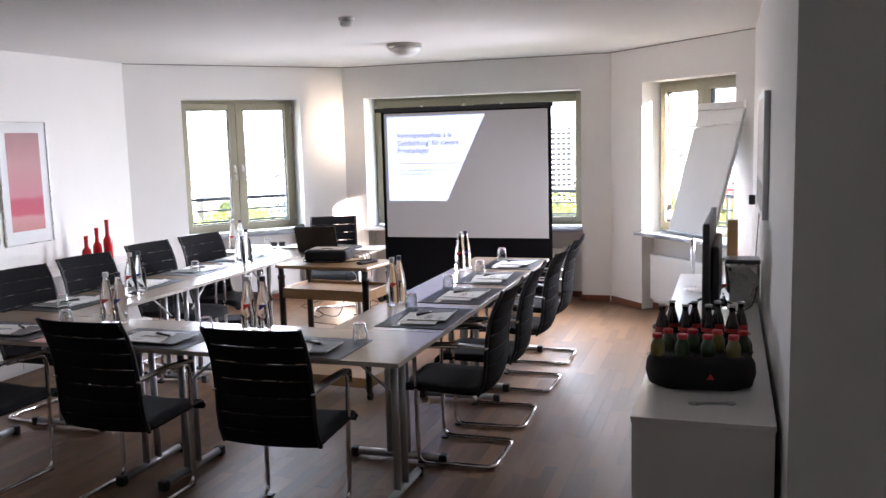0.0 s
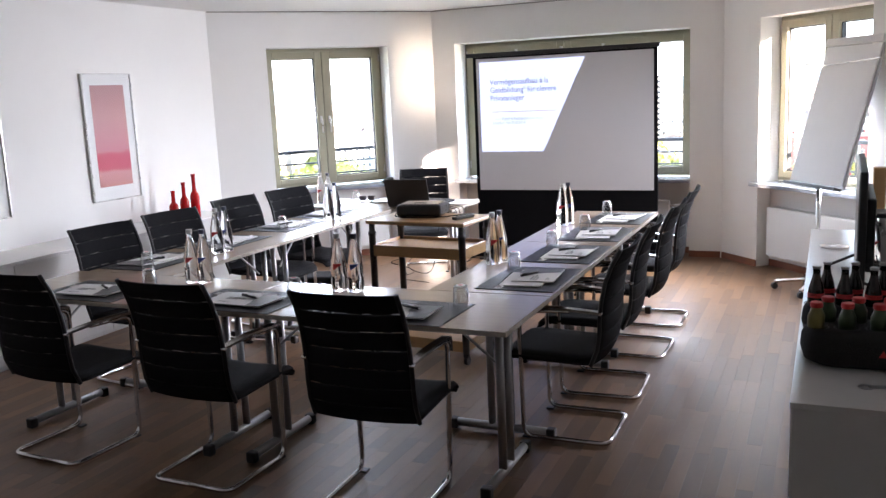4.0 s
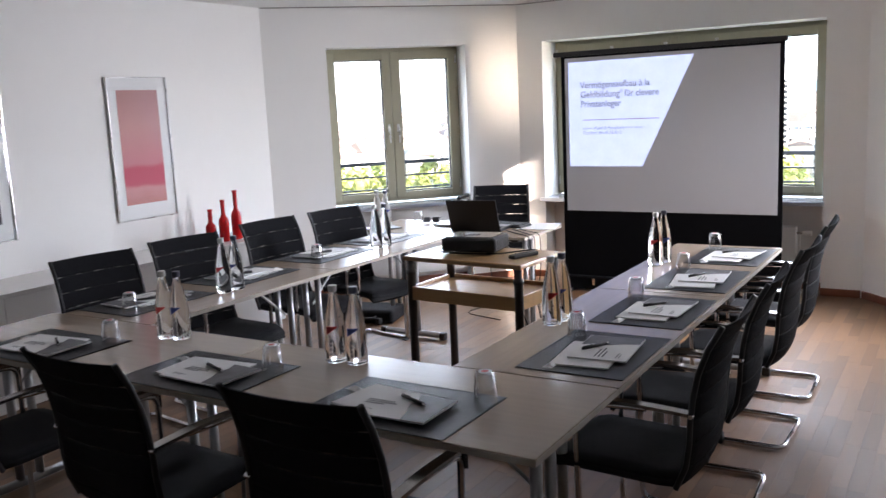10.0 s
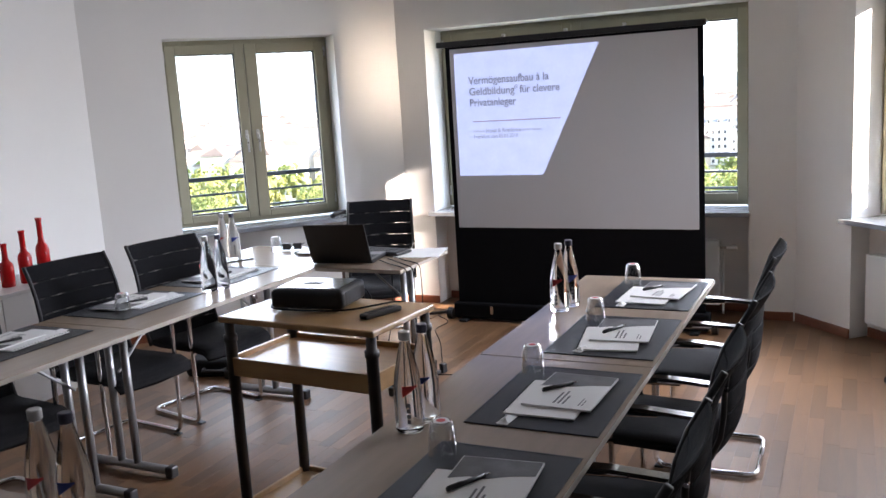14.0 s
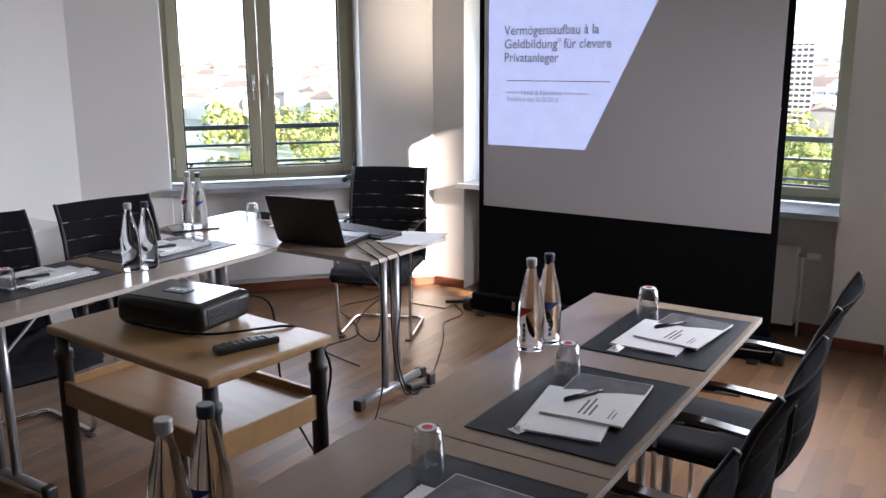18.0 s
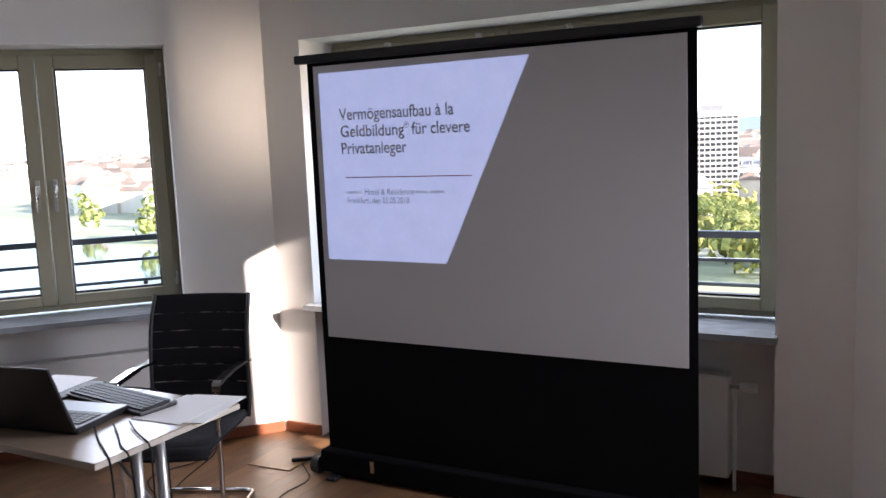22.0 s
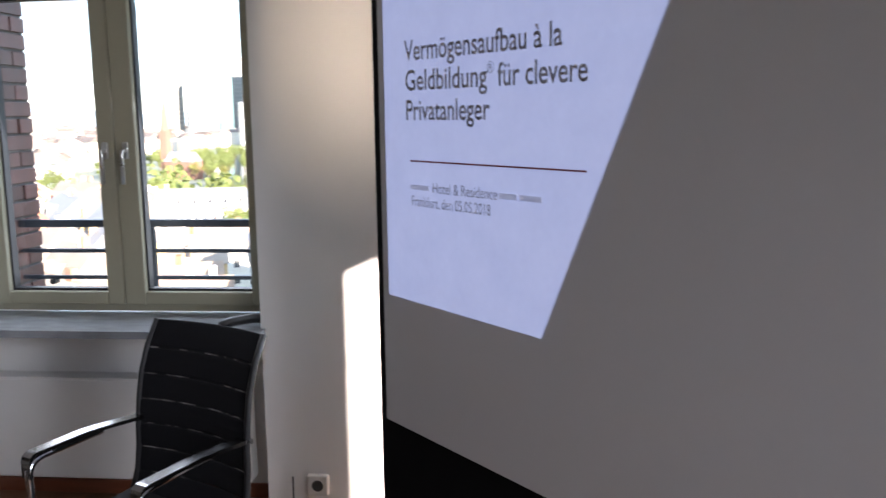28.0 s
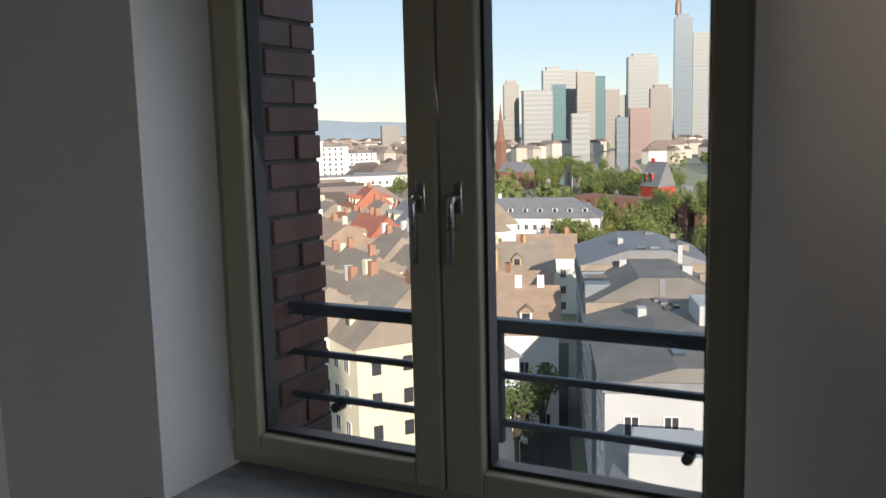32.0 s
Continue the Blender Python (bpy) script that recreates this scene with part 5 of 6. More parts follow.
radiator(A_MAT, 0.51, 1.62, 0.12, 0.555, False, "white panel radiator below the window sill")
radiator(B_MAT @ pose(0, 0.03, 0), 0.567, 2.447, 0.07, 0.545, True, "white panel radiator behind the projection screen")
radiator(C_MAT, 0.55, 1.62, 0.12, 0.56, False, "white panel radiator below the sunlit window")
hs = thing("telephone_handset", A_MAT @ pose(1.635, 0.0, 0.775, 0, 0, 40), "black telephone handset lying on the window sill", "telephone")
bm = bmesh.new()
tube(bm, bend([(-0.10, 0, 0.022), (-0.05, 0, 0.035), (0.05, 0, 0.035), (0.10, 0, 0.022)], 0.05), 0.022, 12, flat=0.8)
part("handset", bm, M_black, hs, smooth=True)
cl = thing("ceiling_lamp", pose(-2.66, 7.1, CEIL), "round frosted ceiling lamp with a metal rim, unlit", "ceiling lamp")
bm = bmesh.new()
lathe(bm, [(0.15, 0.0), (0.152, -0.03), (0.14, -0.036)], 32)
part("rim", bm, M_brass, cl, "dull metal rim")
bm = bmesh.new()
lathe(bm, [(0.14, -0.0365), (0.125, -0.07), (0.085, -0.098), (0.03, -0.11), (0.002, -0.112)], 32)
part("diffuser", bm, M_frosted, cl, "frosted glass bowl", smooth=True)
sm = thing("smoke_detector", pose(-2.43, 5.41, CEIL), "white round smoke detector on the ceiling", "smoke detector")
bm = bmesh.new()
lathe(bm, [(0.055, 0.0), (0.055, -0.02), (0.05, -0.022)], 24)
part("mount", bm, M_white, sm)
bm = bmesh.new()
lathe(bm, [(0.046, -0.0225), (0.044, -0.05), (0.03, -0.06), (0.01, -0.062)], 24)
part("sensor", bm, M_white, sm, smooth=True)


# ---- outside: brick piers ----
def brick_pier(m, u0, u1, n0, n1, z0, z1, label, side):
    """A clinker pier: mortar core and single bricks on the two faces that the window shows."""
    p = thing("brick_pier", m, label, "pier", "brick piers", kind="structure")
    part("mortar_core", nb(u0 + 0.006, u1 - 0.006, n0, n1 - 0.006, z0, z1), M_mortar, p)
    ch = 0.0765
    full = part("brick", nb(-0.06, 0.06, -0.115, 0.115, 0.0, 0.066, bevel=0.003, seg=1), M_brick, p)
    half = part("brick", nb(-0.06, 0.06, -0.054, 0.054, 0.0, 0.066, bevel=0.003, seg=1), M_brick, p)
    rnd = random.Random(5)
    ux = u1 - 0.056 if side > 0 else u0 + 0.056
    k, first_f, first_h = 0, True, True
    z = z0
    while z < z1 - 0.07:
        n = n1 - 0.001
        seq = ("f", "f", "h") if k % 2 else ("h", "f", "f")
        for s in seq:
            ln = 0.23 if s == "f" else 0.108
            if n - ln < n0 - 0.1:
                break
            mm = pose(ux + rnd.uniform(-0.004, 0.004), n - ln / 2, z, 0, 0, rnd.uniform(-0.6, 0.6))
            ob = full if s == "f" else half
            if s == "f" and first_f:
                full.matrix_basis, first_f = mm, False
            elif s == "h" and first_h:
                half.matrix_basis, first_h = mm, False
            else:
                share("brick", ob.data, p, mm)
            n -= ln + 0.011
        z += ch
        k += 1


brick_pier(A_MAT, 0.16, 0.405, 0.42, 0.71, -0.3, 2.75, "dark clinker brick pier beside the window", 1)
# this second pier is added, its depth set to trim the sun patch
brick_pier(C_MAT, 1.71, 1.95, 0.36, 0.77, -0.3, 2.75, "dark clinker brick pier added to narrow the sun into the window", -1)

# ---- outside: ground, river, far hills ----
GZ = -36.0
body = bmesh.new()
prism(body, [(-6.0, -1.1), (2.0, -1.1), (2.0, 2.95), (0.46, 2.95), (0.46, 7.65), (-1.0, 9.3), (-4.25, 9.3), (-6.0, 7.36)], GZ, -0.13)
tagged(part("wall_tower_below", body, M_brick), "dark clinker brick tower below the room", "wall", kind="structure")
EYE_X, EYE_Y = -3.25, 7.78


def polar(az, d):
    return EYE_X + d * math.cos(radians(az)), EYE_Y + d * math.sin(radians(az))


M_ground = mat("sunlit_town_ground", (0.30, 0.28, 0.24), 0.95, vary=0.5, scale=0.02, second=(0.14, 0.17, 0.08))
M_asphalt = mat("asphalt", (0.055, 0.055, 0.058), 0.85, vary=0.3, scale=0.3)
M_river = mat("green_grey_river_water", (0.035, 0.055, 0.045), 0.08, vary=0.2, scale=0.05, bump=0.15, bump_scale=0.8)
M_grass = mat("bank_grass", (0.30, 0.31, 0.19), 0.95, vary=0.3, scale=0.1)
# the blue of distance haze is mixed into the hills' own colour
M_hill = mat("wooded_hills_haze_tint", (0.22, 0.28, 0.34), 1.0, vary=0.15, scale=0.004)
M_leafa = mat("spring_leaves", (0.22, 0.26, 0.08), 0.7, vary=0.3, scale=0.4, island=0.35)
M_leafb = mat("dark_green_leaves", (0.11, 0.16, 0.055), 0.7, vary=0.3, scale=0.4, island=0.35)
M_leafc = mat("yellow_green_leaves", (0.30, 0.30, 0.09), 0.7, vary=0.3, scale=0.4, island=0.35)
for leaf in (M_leafa, M_leafb, M_leafc):      # thin leaves glow when lit from behind
    lt = leaf.node_tree
    tl, lm = lt.nodes.new("ShaderNodeBsdfTranslucent"), lt.nodes.new("ShaderNodeMixShader")
    lm.inputs[0].default_value = 0.4
    lt.links.new(lt.nodes["Principled BSDF"].inputs["Base Color"].links[0].from_socket, tl.inputs["Color"])
    lt.links.new(lt.nodes["Principled BSDF"].outputs[0], lm.inputs[1])
    lt.links.new(tl.outputs[0], lm.inputs[2])
    lt.links.new(lm.outputs[0], lt.nodes["Material Output"].inputs["Surface"])
M_bark = mat("grey_brown_bark", (0.09, 0.07, 0.05), 0.9, vary=0.3, scale=2)
gr = bmesh.new()
gr.faces.new([gr.verts.new(v) for v in ((-4800, -4800, GZ), (4800, -4800, GZ), (4800, 4800, GZ), (-4800, 4800, GZ))])
tagged(part("ground", gr, M_ground), "sunlit town ground stretching to the horizon", "ground", kind="structure")


def ribbon(name, line, width, z, material, label, category):
    bm = bmesh.new()
    L = [Vector((*p, 0)) for p in line]
    vs = []
    for i, p in enumerate(L):
        d = (L[min(i + 1, len(L) - 1)] - L[max(i - 1, 0)]).normalized()
        s = Vector((-d.y, d.x, 0)) * width / 2
        vs.append((bm.verts.new((p.x + s.x, p.y + s.y, z)), bm.verts.new((p.x - s.x, p.y - s.y, z))))
    for a, b in zip(vs, vs[1:]):
        bm.faces.new((a[0], a[1], b[1], b[0]))
    bmesh.ops.recalc_face_normals(bm, faces=bm.faces)
    return tagged(part(name, bm, material), label, category, kind="structure")


RIVER = [(900, 60), (500, 90), (200, 120), (40, 140), (-100, 155), (-230, 185), (-420, 225), (-650, 300), (-900, 420), (-1300, 700)]
ribbon("water", RIVER, 92, GZ + 0.4, M_river, "calm green-grey river reflecting the banks", "river")
ribbon("grass_bank", [(x + 8, y + 66) for x, y in RIVER], 46, GZ + 0.25, M_grass, "grassy river bank with footpaths", "grass")
ribbon("road", [polar(160, 66), polar(159.3, 110), polar(158.6, 150)], 9, GZ + 0.3, M_asphalt, "shaded asphalt street between the houses", "road")
ribbon("road", [polar(175, 60), polar(160, 66), polar(140, 60)], 13, GZ + 0.34, M_asphalt, "asphalt square below the building", "road")
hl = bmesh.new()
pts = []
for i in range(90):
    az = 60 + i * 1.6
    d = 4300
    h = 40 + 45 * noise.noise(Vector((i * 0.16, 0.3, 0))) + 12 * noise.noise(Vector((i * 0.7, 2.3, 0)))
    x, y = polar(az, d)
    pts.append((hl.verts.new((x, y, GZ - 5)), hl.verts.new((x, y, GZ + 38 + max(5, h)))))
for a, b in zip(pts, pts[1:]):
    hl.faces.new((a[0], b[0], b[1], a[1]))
tagged(part("backdrop_hills", hl, M_hill), "low wooded hills on the horizon, tinted blue for haze", "hills", kind="structure")


# ---- outside: trees ----
def tree_meshes(seed, leaf, h, w):
    """Trunk with limbs, and a crown of many small leaf clumps with gaps."""
    rnd = random.Random(seed)
    tr = bmesh.new()
    tube(tr, [(0, 0, 0), (0.1, 0.05, h * 0.25), (0.0, 0.1, h * 0.5)], 0.3, 7)
    lobes = []
    for i in range(9):
        a, r = rnd.uniform(0, 6.28), rnd.uniform(0.15, 0.62) * w
        z = h * rnd.uniform(0.42, 0.9)
        c = Vector((r * math.cos(a), r * math.sin(a), z))
        lobes.append((c, rnd.uniform(0.3, 0.5) * w))
        tube(tr, [(0, 0.05, h * 0.35), tuple(c * 0.6 + Vector((0, 0, h * 0.18))), tuple(c)], 0.1, 5)
    me_t = bpy.data.meshes.new("trunk")
    tr.to_mesh(me_t)
    tr.free()
    me_t.materials.append(M_bark)
    verts, faces = [], []
    for c, r in lobes:
        for _ in range(75):
            d = Vector((rnd.gauss(0, 1), rnd.gauss(0, 1), rnd.gauss(0, 1))).normalized()
            p = c + d * r * rnd.uniform(0.65, 1.08)
            s = rnd.uniform(0.22, 0.5) * w * 0.18
            u = d.orthogonal().normalized()
            u.rotate(Matrix.Rotation(rnd.uniform(0, 6.28), 3, d))
            v = d.cross(u)
            t = (d * rnd.uniform(-0.5, 0.5))
            n = len(verts)
            verts += [p + (u + t) * s, p + (v * 0.8) * s + d * 0.2 * s, p - (u + t) * s, p - (v * 0.8) * s + d * 0.2 * s, p + d * 0.45 * s]
            faces += [(n, n + 1, n + 4), (n + 1, n + 2, n + 4), (n + 2, n + 3, n + 4), (n + 3, n, n + 4)]
    me_c = bpy.data.meshes.new("crown")
    me_c.from_pydata([tuple(v) for v in verts], [], faces)
    me_c.materials.append(leaf)
    return me_t, me_c


KINDS = [(tree_meshes(1, M_leafa, 13, 4.6), "green leafy riverside tree in spring"), (tree_meshes(2, M_leafb, 17, 4.0), "tall dark green tree"),
         (tree_meshes(3, M_leafc, 11, 4.2), "yellow-green tree on the river bank"), (tree_meshes(4, M_leafa, 16, 5.5), "broad green tree in full leaf")]


def tree(x, y, kind, scale, rot):
    (me_t, me_c), label = KINDS[kind]
    t = thing("tree", pose(x, y, GZ, 0, 0, rot) @ Matrix.Scale(scale, 4), label, "tree", "trees outside")
    share("trunk", me_t, t, Matrix())
    share("crown", me_c, t, Matrix())


rt = random.Random(11)
# along the near bank, in front of the houses
for az, d0, d1, n, ks in ((153.5, 150, 300, 22, (0, 2, 3)), (156.5, 235, 330, 14, (0, 2)), (150.5, 215, 250, 5, (0, 3)), (149.5, 300, 345, 14, (1, 3)), (153, 395, 500, 40, (1, 1, 3)), (155, 190, 290, 22, (0, 2)), (158, 600, 700, 10, (0, 3)), (160, 560, 640, 12, (0, 3)),
                          (157.5, 620, 700, 14, (0, 3)), (164, 330, 420, 8, (0,)), (170, 300, 420, 9, (0, 3)), (160.3, 84, 98, 2, (1,)), (176, 260, 420, 8, (0, 3)),
                          (101, 205, 330, 22, (0, 2, 3)), (106, 215, 360, 26, (0, 2, 3)), (95, 205, 340, 18, (0, 3, 2)), (113, 215, 340, 20, (0, 2, 3)), (122, 225, 340, 16, (0, 3)), (133, 230, 340, 14, (0, 3)), (88, 215, 330, 10, (0, 3)), (153, 400, 470, 46, (3, 2, 1)), (157, 480, 640, 30, (3, 2, 0)), (149, 380, 460, 16, (3, 0))):
    for _ in range(n):
        a = az + rt.uniform(-2.6, 2.6)
        x, y = polar(a, rt.uniform(d0, d1))
        tree(x, y, rt.choice(ks), rt.uniform(0.75, 1.15), rt.uniform(0, 360))

# ---- outside: houses ----
WALLS = [mat("cream_render", (0.78, 0.68, 0.50), 0.9, vary=0.08, scale=0.3), mat("white_render", (0.80, 0.78, 0.73), 0.9, vary=0.06, scale=0.3),
         mat("pink_render", (0.60, 0.36, 0.28), 0.9, vary=0.08, scale=0.3), mat("ochre_render", (0.58, 0.42, 0.22), 0.9, vary=0.08, scale=0.3)]
ROOFS = [mat("brown_grey_slate", (0.31, 0.255, 0.20), 0.8, vary=0.25, scale=0.5), mat("dark_slate", (0.22, 0.22, 0.225), 0.65, vary=0.25, scale=0.5),
         mat("red_clay_tile", (0.44, 0.16, 0.10), 0.85, vary=0.25, scale=0.5), mat("weathered_brown_tile", (0.37, 0.265, 0.19), 0.85, vary=0.25, scale=0.5)]
M_hpane = mat("house_window_glass", (0.05, 0.055, 0.065), 0.1, vary=0.3, scale=0.6)
M_hframe = mat("white_house_window_frame", (0.68, 0.66, 0.62), 0.6)
M_chim = mat("brick_chimney", (0.42, 0.22, 0.14), 0.9, vary=0.25, scale=0.8)
WIN = nb(-0.5, 0.5, -0.06, 0.04, 0, 1.5)
WIN_ME = bpy.data.meshes.new("window")
WIN.to_mesh(WIN_ME)
WIN.free()
WIN_ME.materials.append(M_hpane)
FR = bmesh.new()
for a in ((-0.62, -0.5, -0.1, 1.6), (0.5, 0.62, -0.1, 1.6), (-0.5, 0.5, -0.12, 0.0), (-0.5, 0.5, 1.5, 1.62), (-0.04, 0.04, 0.0, 1.5)):
    box(FR, a[0], a[1], -0.09, 0.05, a[2], a[3])
FRW_ME = bpy.data.meshes.new("window")
box(FR, -0.5, 0.5, -0.06, 0.04, 0, 1.5)
FR.faces.ensure_lookup_table()
for f in FR.faces[-6:]:
    f.material_index = 1
FR.to_mesh(FRW_ME)
FR.free()
FRW_ME.materials.append(M_hframe)
FRW_ME.materials.append(M_hpane)


def house(x, y, rot, w, d, h, roof_h, wall_m, roof_m, label, windows=True, seed=0, hip=0.0):
    """A town house: storeys with windows on its two sides, a pitched roof with dormers and chimneys."""
    rnd = random.Random(seed)
    o = thing("house", pose(x, y, GZ, 0, 0, rot), label, "house", "houses outside")
    part("wall", nb(-w / 2, w / 2, -d / 2, d / 2, 0, h), wall_m, o)
    bm = bmesh.new()
    e = 0.4
    lo = [bm.verts.new(v) for v in ((-w / 2 - e, -d / 2 - e, h), (w / 2 + e, -d / 2 - e, h), (w / 2 + e, d / 2 + e, h), (-w / 2 - e, d / 2 + e, h))]
    r0, r1 = bm.verts.new((-w / 2 - e + hip, 0, h + roof_h)), bm.verts.new((w / 2 + e - hip, 0, h + roof_h))
    for f in ((lo[0], lo[1], r1, r0), (lo[2], lo[3], r0, r1), (lo[1], lo[2], r1), (lo[3], lo[0], r0), (lo[3], lo[2], lo[1], lo[0])):
        bm.faces.new(f)
    bmesh.ops.recalc_face_normals(bm, faces=bm.faces)
    roof = part("roof", bm, roof_m, o)
    for _ in range(2):
        cx = rnd.uniform(-w * 0.4, w * 0.4)
        ch = part("chimney", nb(cx - 0.45, cx + 0.45, -0.4, 0.4, h + roof_h - 1.2, h + roof_h + 1.3), M_chim if rnd.random() < 0.5 else wall_m, roof)
    for s in (-1, 1):
        for k in range(int(w / 4.5)):
            dx = -w / 2 + 2.4 + k * 4.5
            dy = s * d / 2 * 0.62
            zt = h + roof_h * 0.5
            dm = bmesh.new()
            box(dm, dx - 0.75, dx + 0.75, dy - 1.1, dy + 1.1, h + roof_h * 0.12, zt)
            do = part("dormer", dm, wall_m, roof)
            dr = bmesh.new()
            vv = [dr.verts.new(v) for v in ((dx - 0.95, dy - 1.3, zt), (dx + 0.95, dy - 1.3, zt), (dx + 0.95, dy + 1.3, zt), (dx - 0.95, dy + 1.3, zt), (dx, dy - 1.3, zt + 0.75), (dx, dy + 1.3, zt + 0.75))]
            for f in ((0, 1, 4), (2, 3, 5), (1, 2, 5, 4), (3, 0, 4, 5), (3, 2, 1, 0)):
                dr.faces.new([vv[j] for j in f])
            part("dormer_roof", dr, roof_m, do)
            part("dormer_pane", nb(dx - 0.5, dx + 0.5, dy + s * 1.06, dy + s * 1.14, h + roof_h * 0.12 + 0.7, zt - 0.1), M_hpane, do)
    if windows:
        toward = Vector((-x, 8 - y, 0))
        across = Vector((-math.sin(radians(rot)), math.cos(radians(rot)), 0))
        for s in [k for k in (-1, 1) if across.dot(toward) * k > 0 or d == 14]:
            for f in range(int(h / 3.3)):
                for k in range(int(w / 2.6)):
                    mm = pose(-w / 2 + 1.5 + k * 2.6, s * (d / 2 + 0.02), 1.0 + f * 3.3, 0, 0, 0 if s < 0 else 180)
                    share("window", FRW_ME, o, mm)
        for s in [k for k in (-1, 1) if Vector((math.cos(radians(rot)), math.sin(radians(rot)), 0)).dot(toward) * k > 0]:
            for f in range(1, int(h / 3.3)):
                for k in range(int(d / 3.4)):
                    share("window", WIN_ME, o, pose(s * (w / 2 + 0.02), -d / 2 + 2 + k * 3.4, 1.0 + f * 3.3, 0, 0, 90 * s))
    return o


rh = random.Random(21)
LABELS = ["pale rendered town house with a slate roof", "white town house with dormers and chimneys", "pink rendered town house with a grey roof", "ochre town house with a pitched roof"]
# the row on the far side of the street, running away from the building
for az, d, rot, w, wm, rm in ((163.2, 112, 70, 22, 0, 0), (162.4, 136, 70, 20, 2, 0), (161.2, 158, 70, 18, 3, 0), (160.2, 182, 70, 24, 0, 3), (166.8, 100, 8, 26, 0, 3), (170.6, 95, 12, 24, 1, 0),
                              (174.5, 100, 10, 24, 0, 3), (167.6, 130, 6, 24, 1, 0), (171.5, 128, 8, 26, 0, 0), (175.5, 132, 12, 26, 1, 3), (165.2, 160, 4, 24, 3, 0), (168.8, 162, 10, 26, 0, 2), (172.8, 165, 6, 26, 1, 0),
                              (164.2, 195, 10, 26, 0, 0), (167.6, 200, 4, 26, 1, 3), (171.2, 205, 8, 28, 0, 2), (175.0, 200, 8, 28, 1, 0), (163.2, 232, 8, 26, 0, 3), (166.4, 240, 6, 28, 2, 0), (169.6, 245, 4, 30, 0, 2), (173.2, 240, 8, 30, 1, 0),
                              (177.5, 160, 8, 28, 0, 0), (178.5, 220, 8, 30, 1, 2), (179, 110, 8, 26, 1, 0)):
    x, y = polar(az, d)
    ro = rot + rh.uniform(-3, 3)
    for k in (-1, 1):
        wk = (wm, (wm + 1) % 2)[k > 0] if wm < 2 else wm
        hx, hy = x + k * w / 4 * math.cos(radians(ro)), y + k * w / 4 * math.sin(radians(ro))
        house(hx, hy, ro, w / 2 - 0.1, 12.5 + rh.uniform(-1, 1), rh.choice((13.5, 15, 16, 17)) - (4.5 if rot == 70 else 0), rh.uniform(4.8, 6.6) - (1.2 if rot == 70 else 0), WALLS[wk], ROOFS[rm if k < 0 else rh.choice((0, 3, 0, 1, 3))], LABELS[wk], seed=int(az * 10) + k, hip=rh.choice((0, 0, 2)))

# the long pale building with a grey mansard along the other side of the street
x, y = polar(158.3, 99)
x, y = x + 12.3 * math.sin(radians(158.3)), y - 12.3 * math.cos(radians(158.3))
M_grille = mat("grey_balcony_grille", (0.20, 0.23, 0.25), 0.6, vary=0.2)
lb = thing("apartment_building", pose(x, y, GZ, 0, 0, 158.3), "long white apartment building with a grey pitched roof", "building", "houses outside")
M_pgrey = mat("pale_grey_render", (0.46, 0.465, 0.46), 0.9, vary=0.12, scale=0.3)
M_felt = mat("weathered_grey_roof_felt", (0.20, 0.185, 0.165), 0.9, vary=0.3, scale=0.35)
part("wall", nb(-34, 30, -8, 8, 0, 17.5), M_pgrey, lb)
for e, r in ((-34.02, -90), (30.02, 90)):
    for f in range(5):
        for k in range(5):
            share("window", FRW_ME, lb, pose(e, -6 + k * 3, 1.0 + f * 3.3, 0, 0, r))


def low_roof(x0, x1, eave, ridge):
    bm = bmesh.new()
    prof = ((-8.3, eave - 0.15), (-8.3, eave + 0.1), (-2.5, ridge), (2.5, ridge), (8.3, eave + 0.1), (8.3, eave - 0.15))
    rings(bm, [[(x0, py, pz) for py, pz in prof], [(x1, py, pz) for py, pz in prof]])
    bmesh.ops.recalc_face_normals(bm, faces=bm.faces)
    return bm


roof = part("roof", low_roof(-33.6, 29.6, 17.6, 19.4), M_felt, lb)
part("upper_roof", low_roof(-6.0, 29.0, 18.4, 21.6), M_felt, roof)
part("upper_roof", low_roof(8.0, 28.5, 20.6, 22.6), ROOFS[1], roof)
part("parapet", nb(-33.8, -33.3, -8.2, 8.2, 17.5, 18.3), ROOFS[1], roof)
part("fire_wall", nb(-6.4, -6.0, -8.2, 8.2, 17.5, 19.0), ROOFS[0], roof)
part("fire_wall", nb(7.7, 8.05, -8.2, 8.2, 17.5, 20.9), ROOFS[0], roof)
part("plant_room", nb(-19, -13, -6.0, -1.5, 19.0, 21.2, bevel=0.1), M_pgrey, roof)
for k in range(7):
    dx = -2.0 + k * 4.4
    part("dormer", nb(dx, dx + 2.6, 5.2, 8.1, 17.8, 20.2, bevel=0.08), (M_grille, M_hpane, M_grille)[k % 3], roof)
for i in range(40):
    rx, ry = rh.uniform(-31, 27), rh.uniform(-5.5, 3.6)
    zz = 19.0 if rx < -6.5 else 20.9 if rx < 7.5 else 22.2
    u, v = rh.uniform(0.25, 0.9), rh.uniform(0.25, 0.6)
    tall = 0.9 if i % 7 == 0 else 0.12
    part("chimney" if tall > 0.5 else "roof_light", nb(rx - u, rx + u, ry - v, ry + v, zz - 1.2, zz + (0.5 if abs(ry) < 2.5 else 0.1) + tall), M_pgrey if tall > 0.5 else (M_hpane, ROOFS[1], ROOFS[0])[i % 3], roof)
for s in (-1, 1):
    for f in range(5):
        for k in range(18):
            if s > 0 and 3 <= k <= 4:
                continue
            share("window", FRW_ME, lb, pose(-32 + k * 3.4, s * 8.02, 1.0 + f * 3.3, 0, 0, 0 if s < 0 else 180))
stair = part("stair_glazing", nb(-23.0, -17.2, 8.0, 8.4, 0.3, 17.2), M_grille, lb)
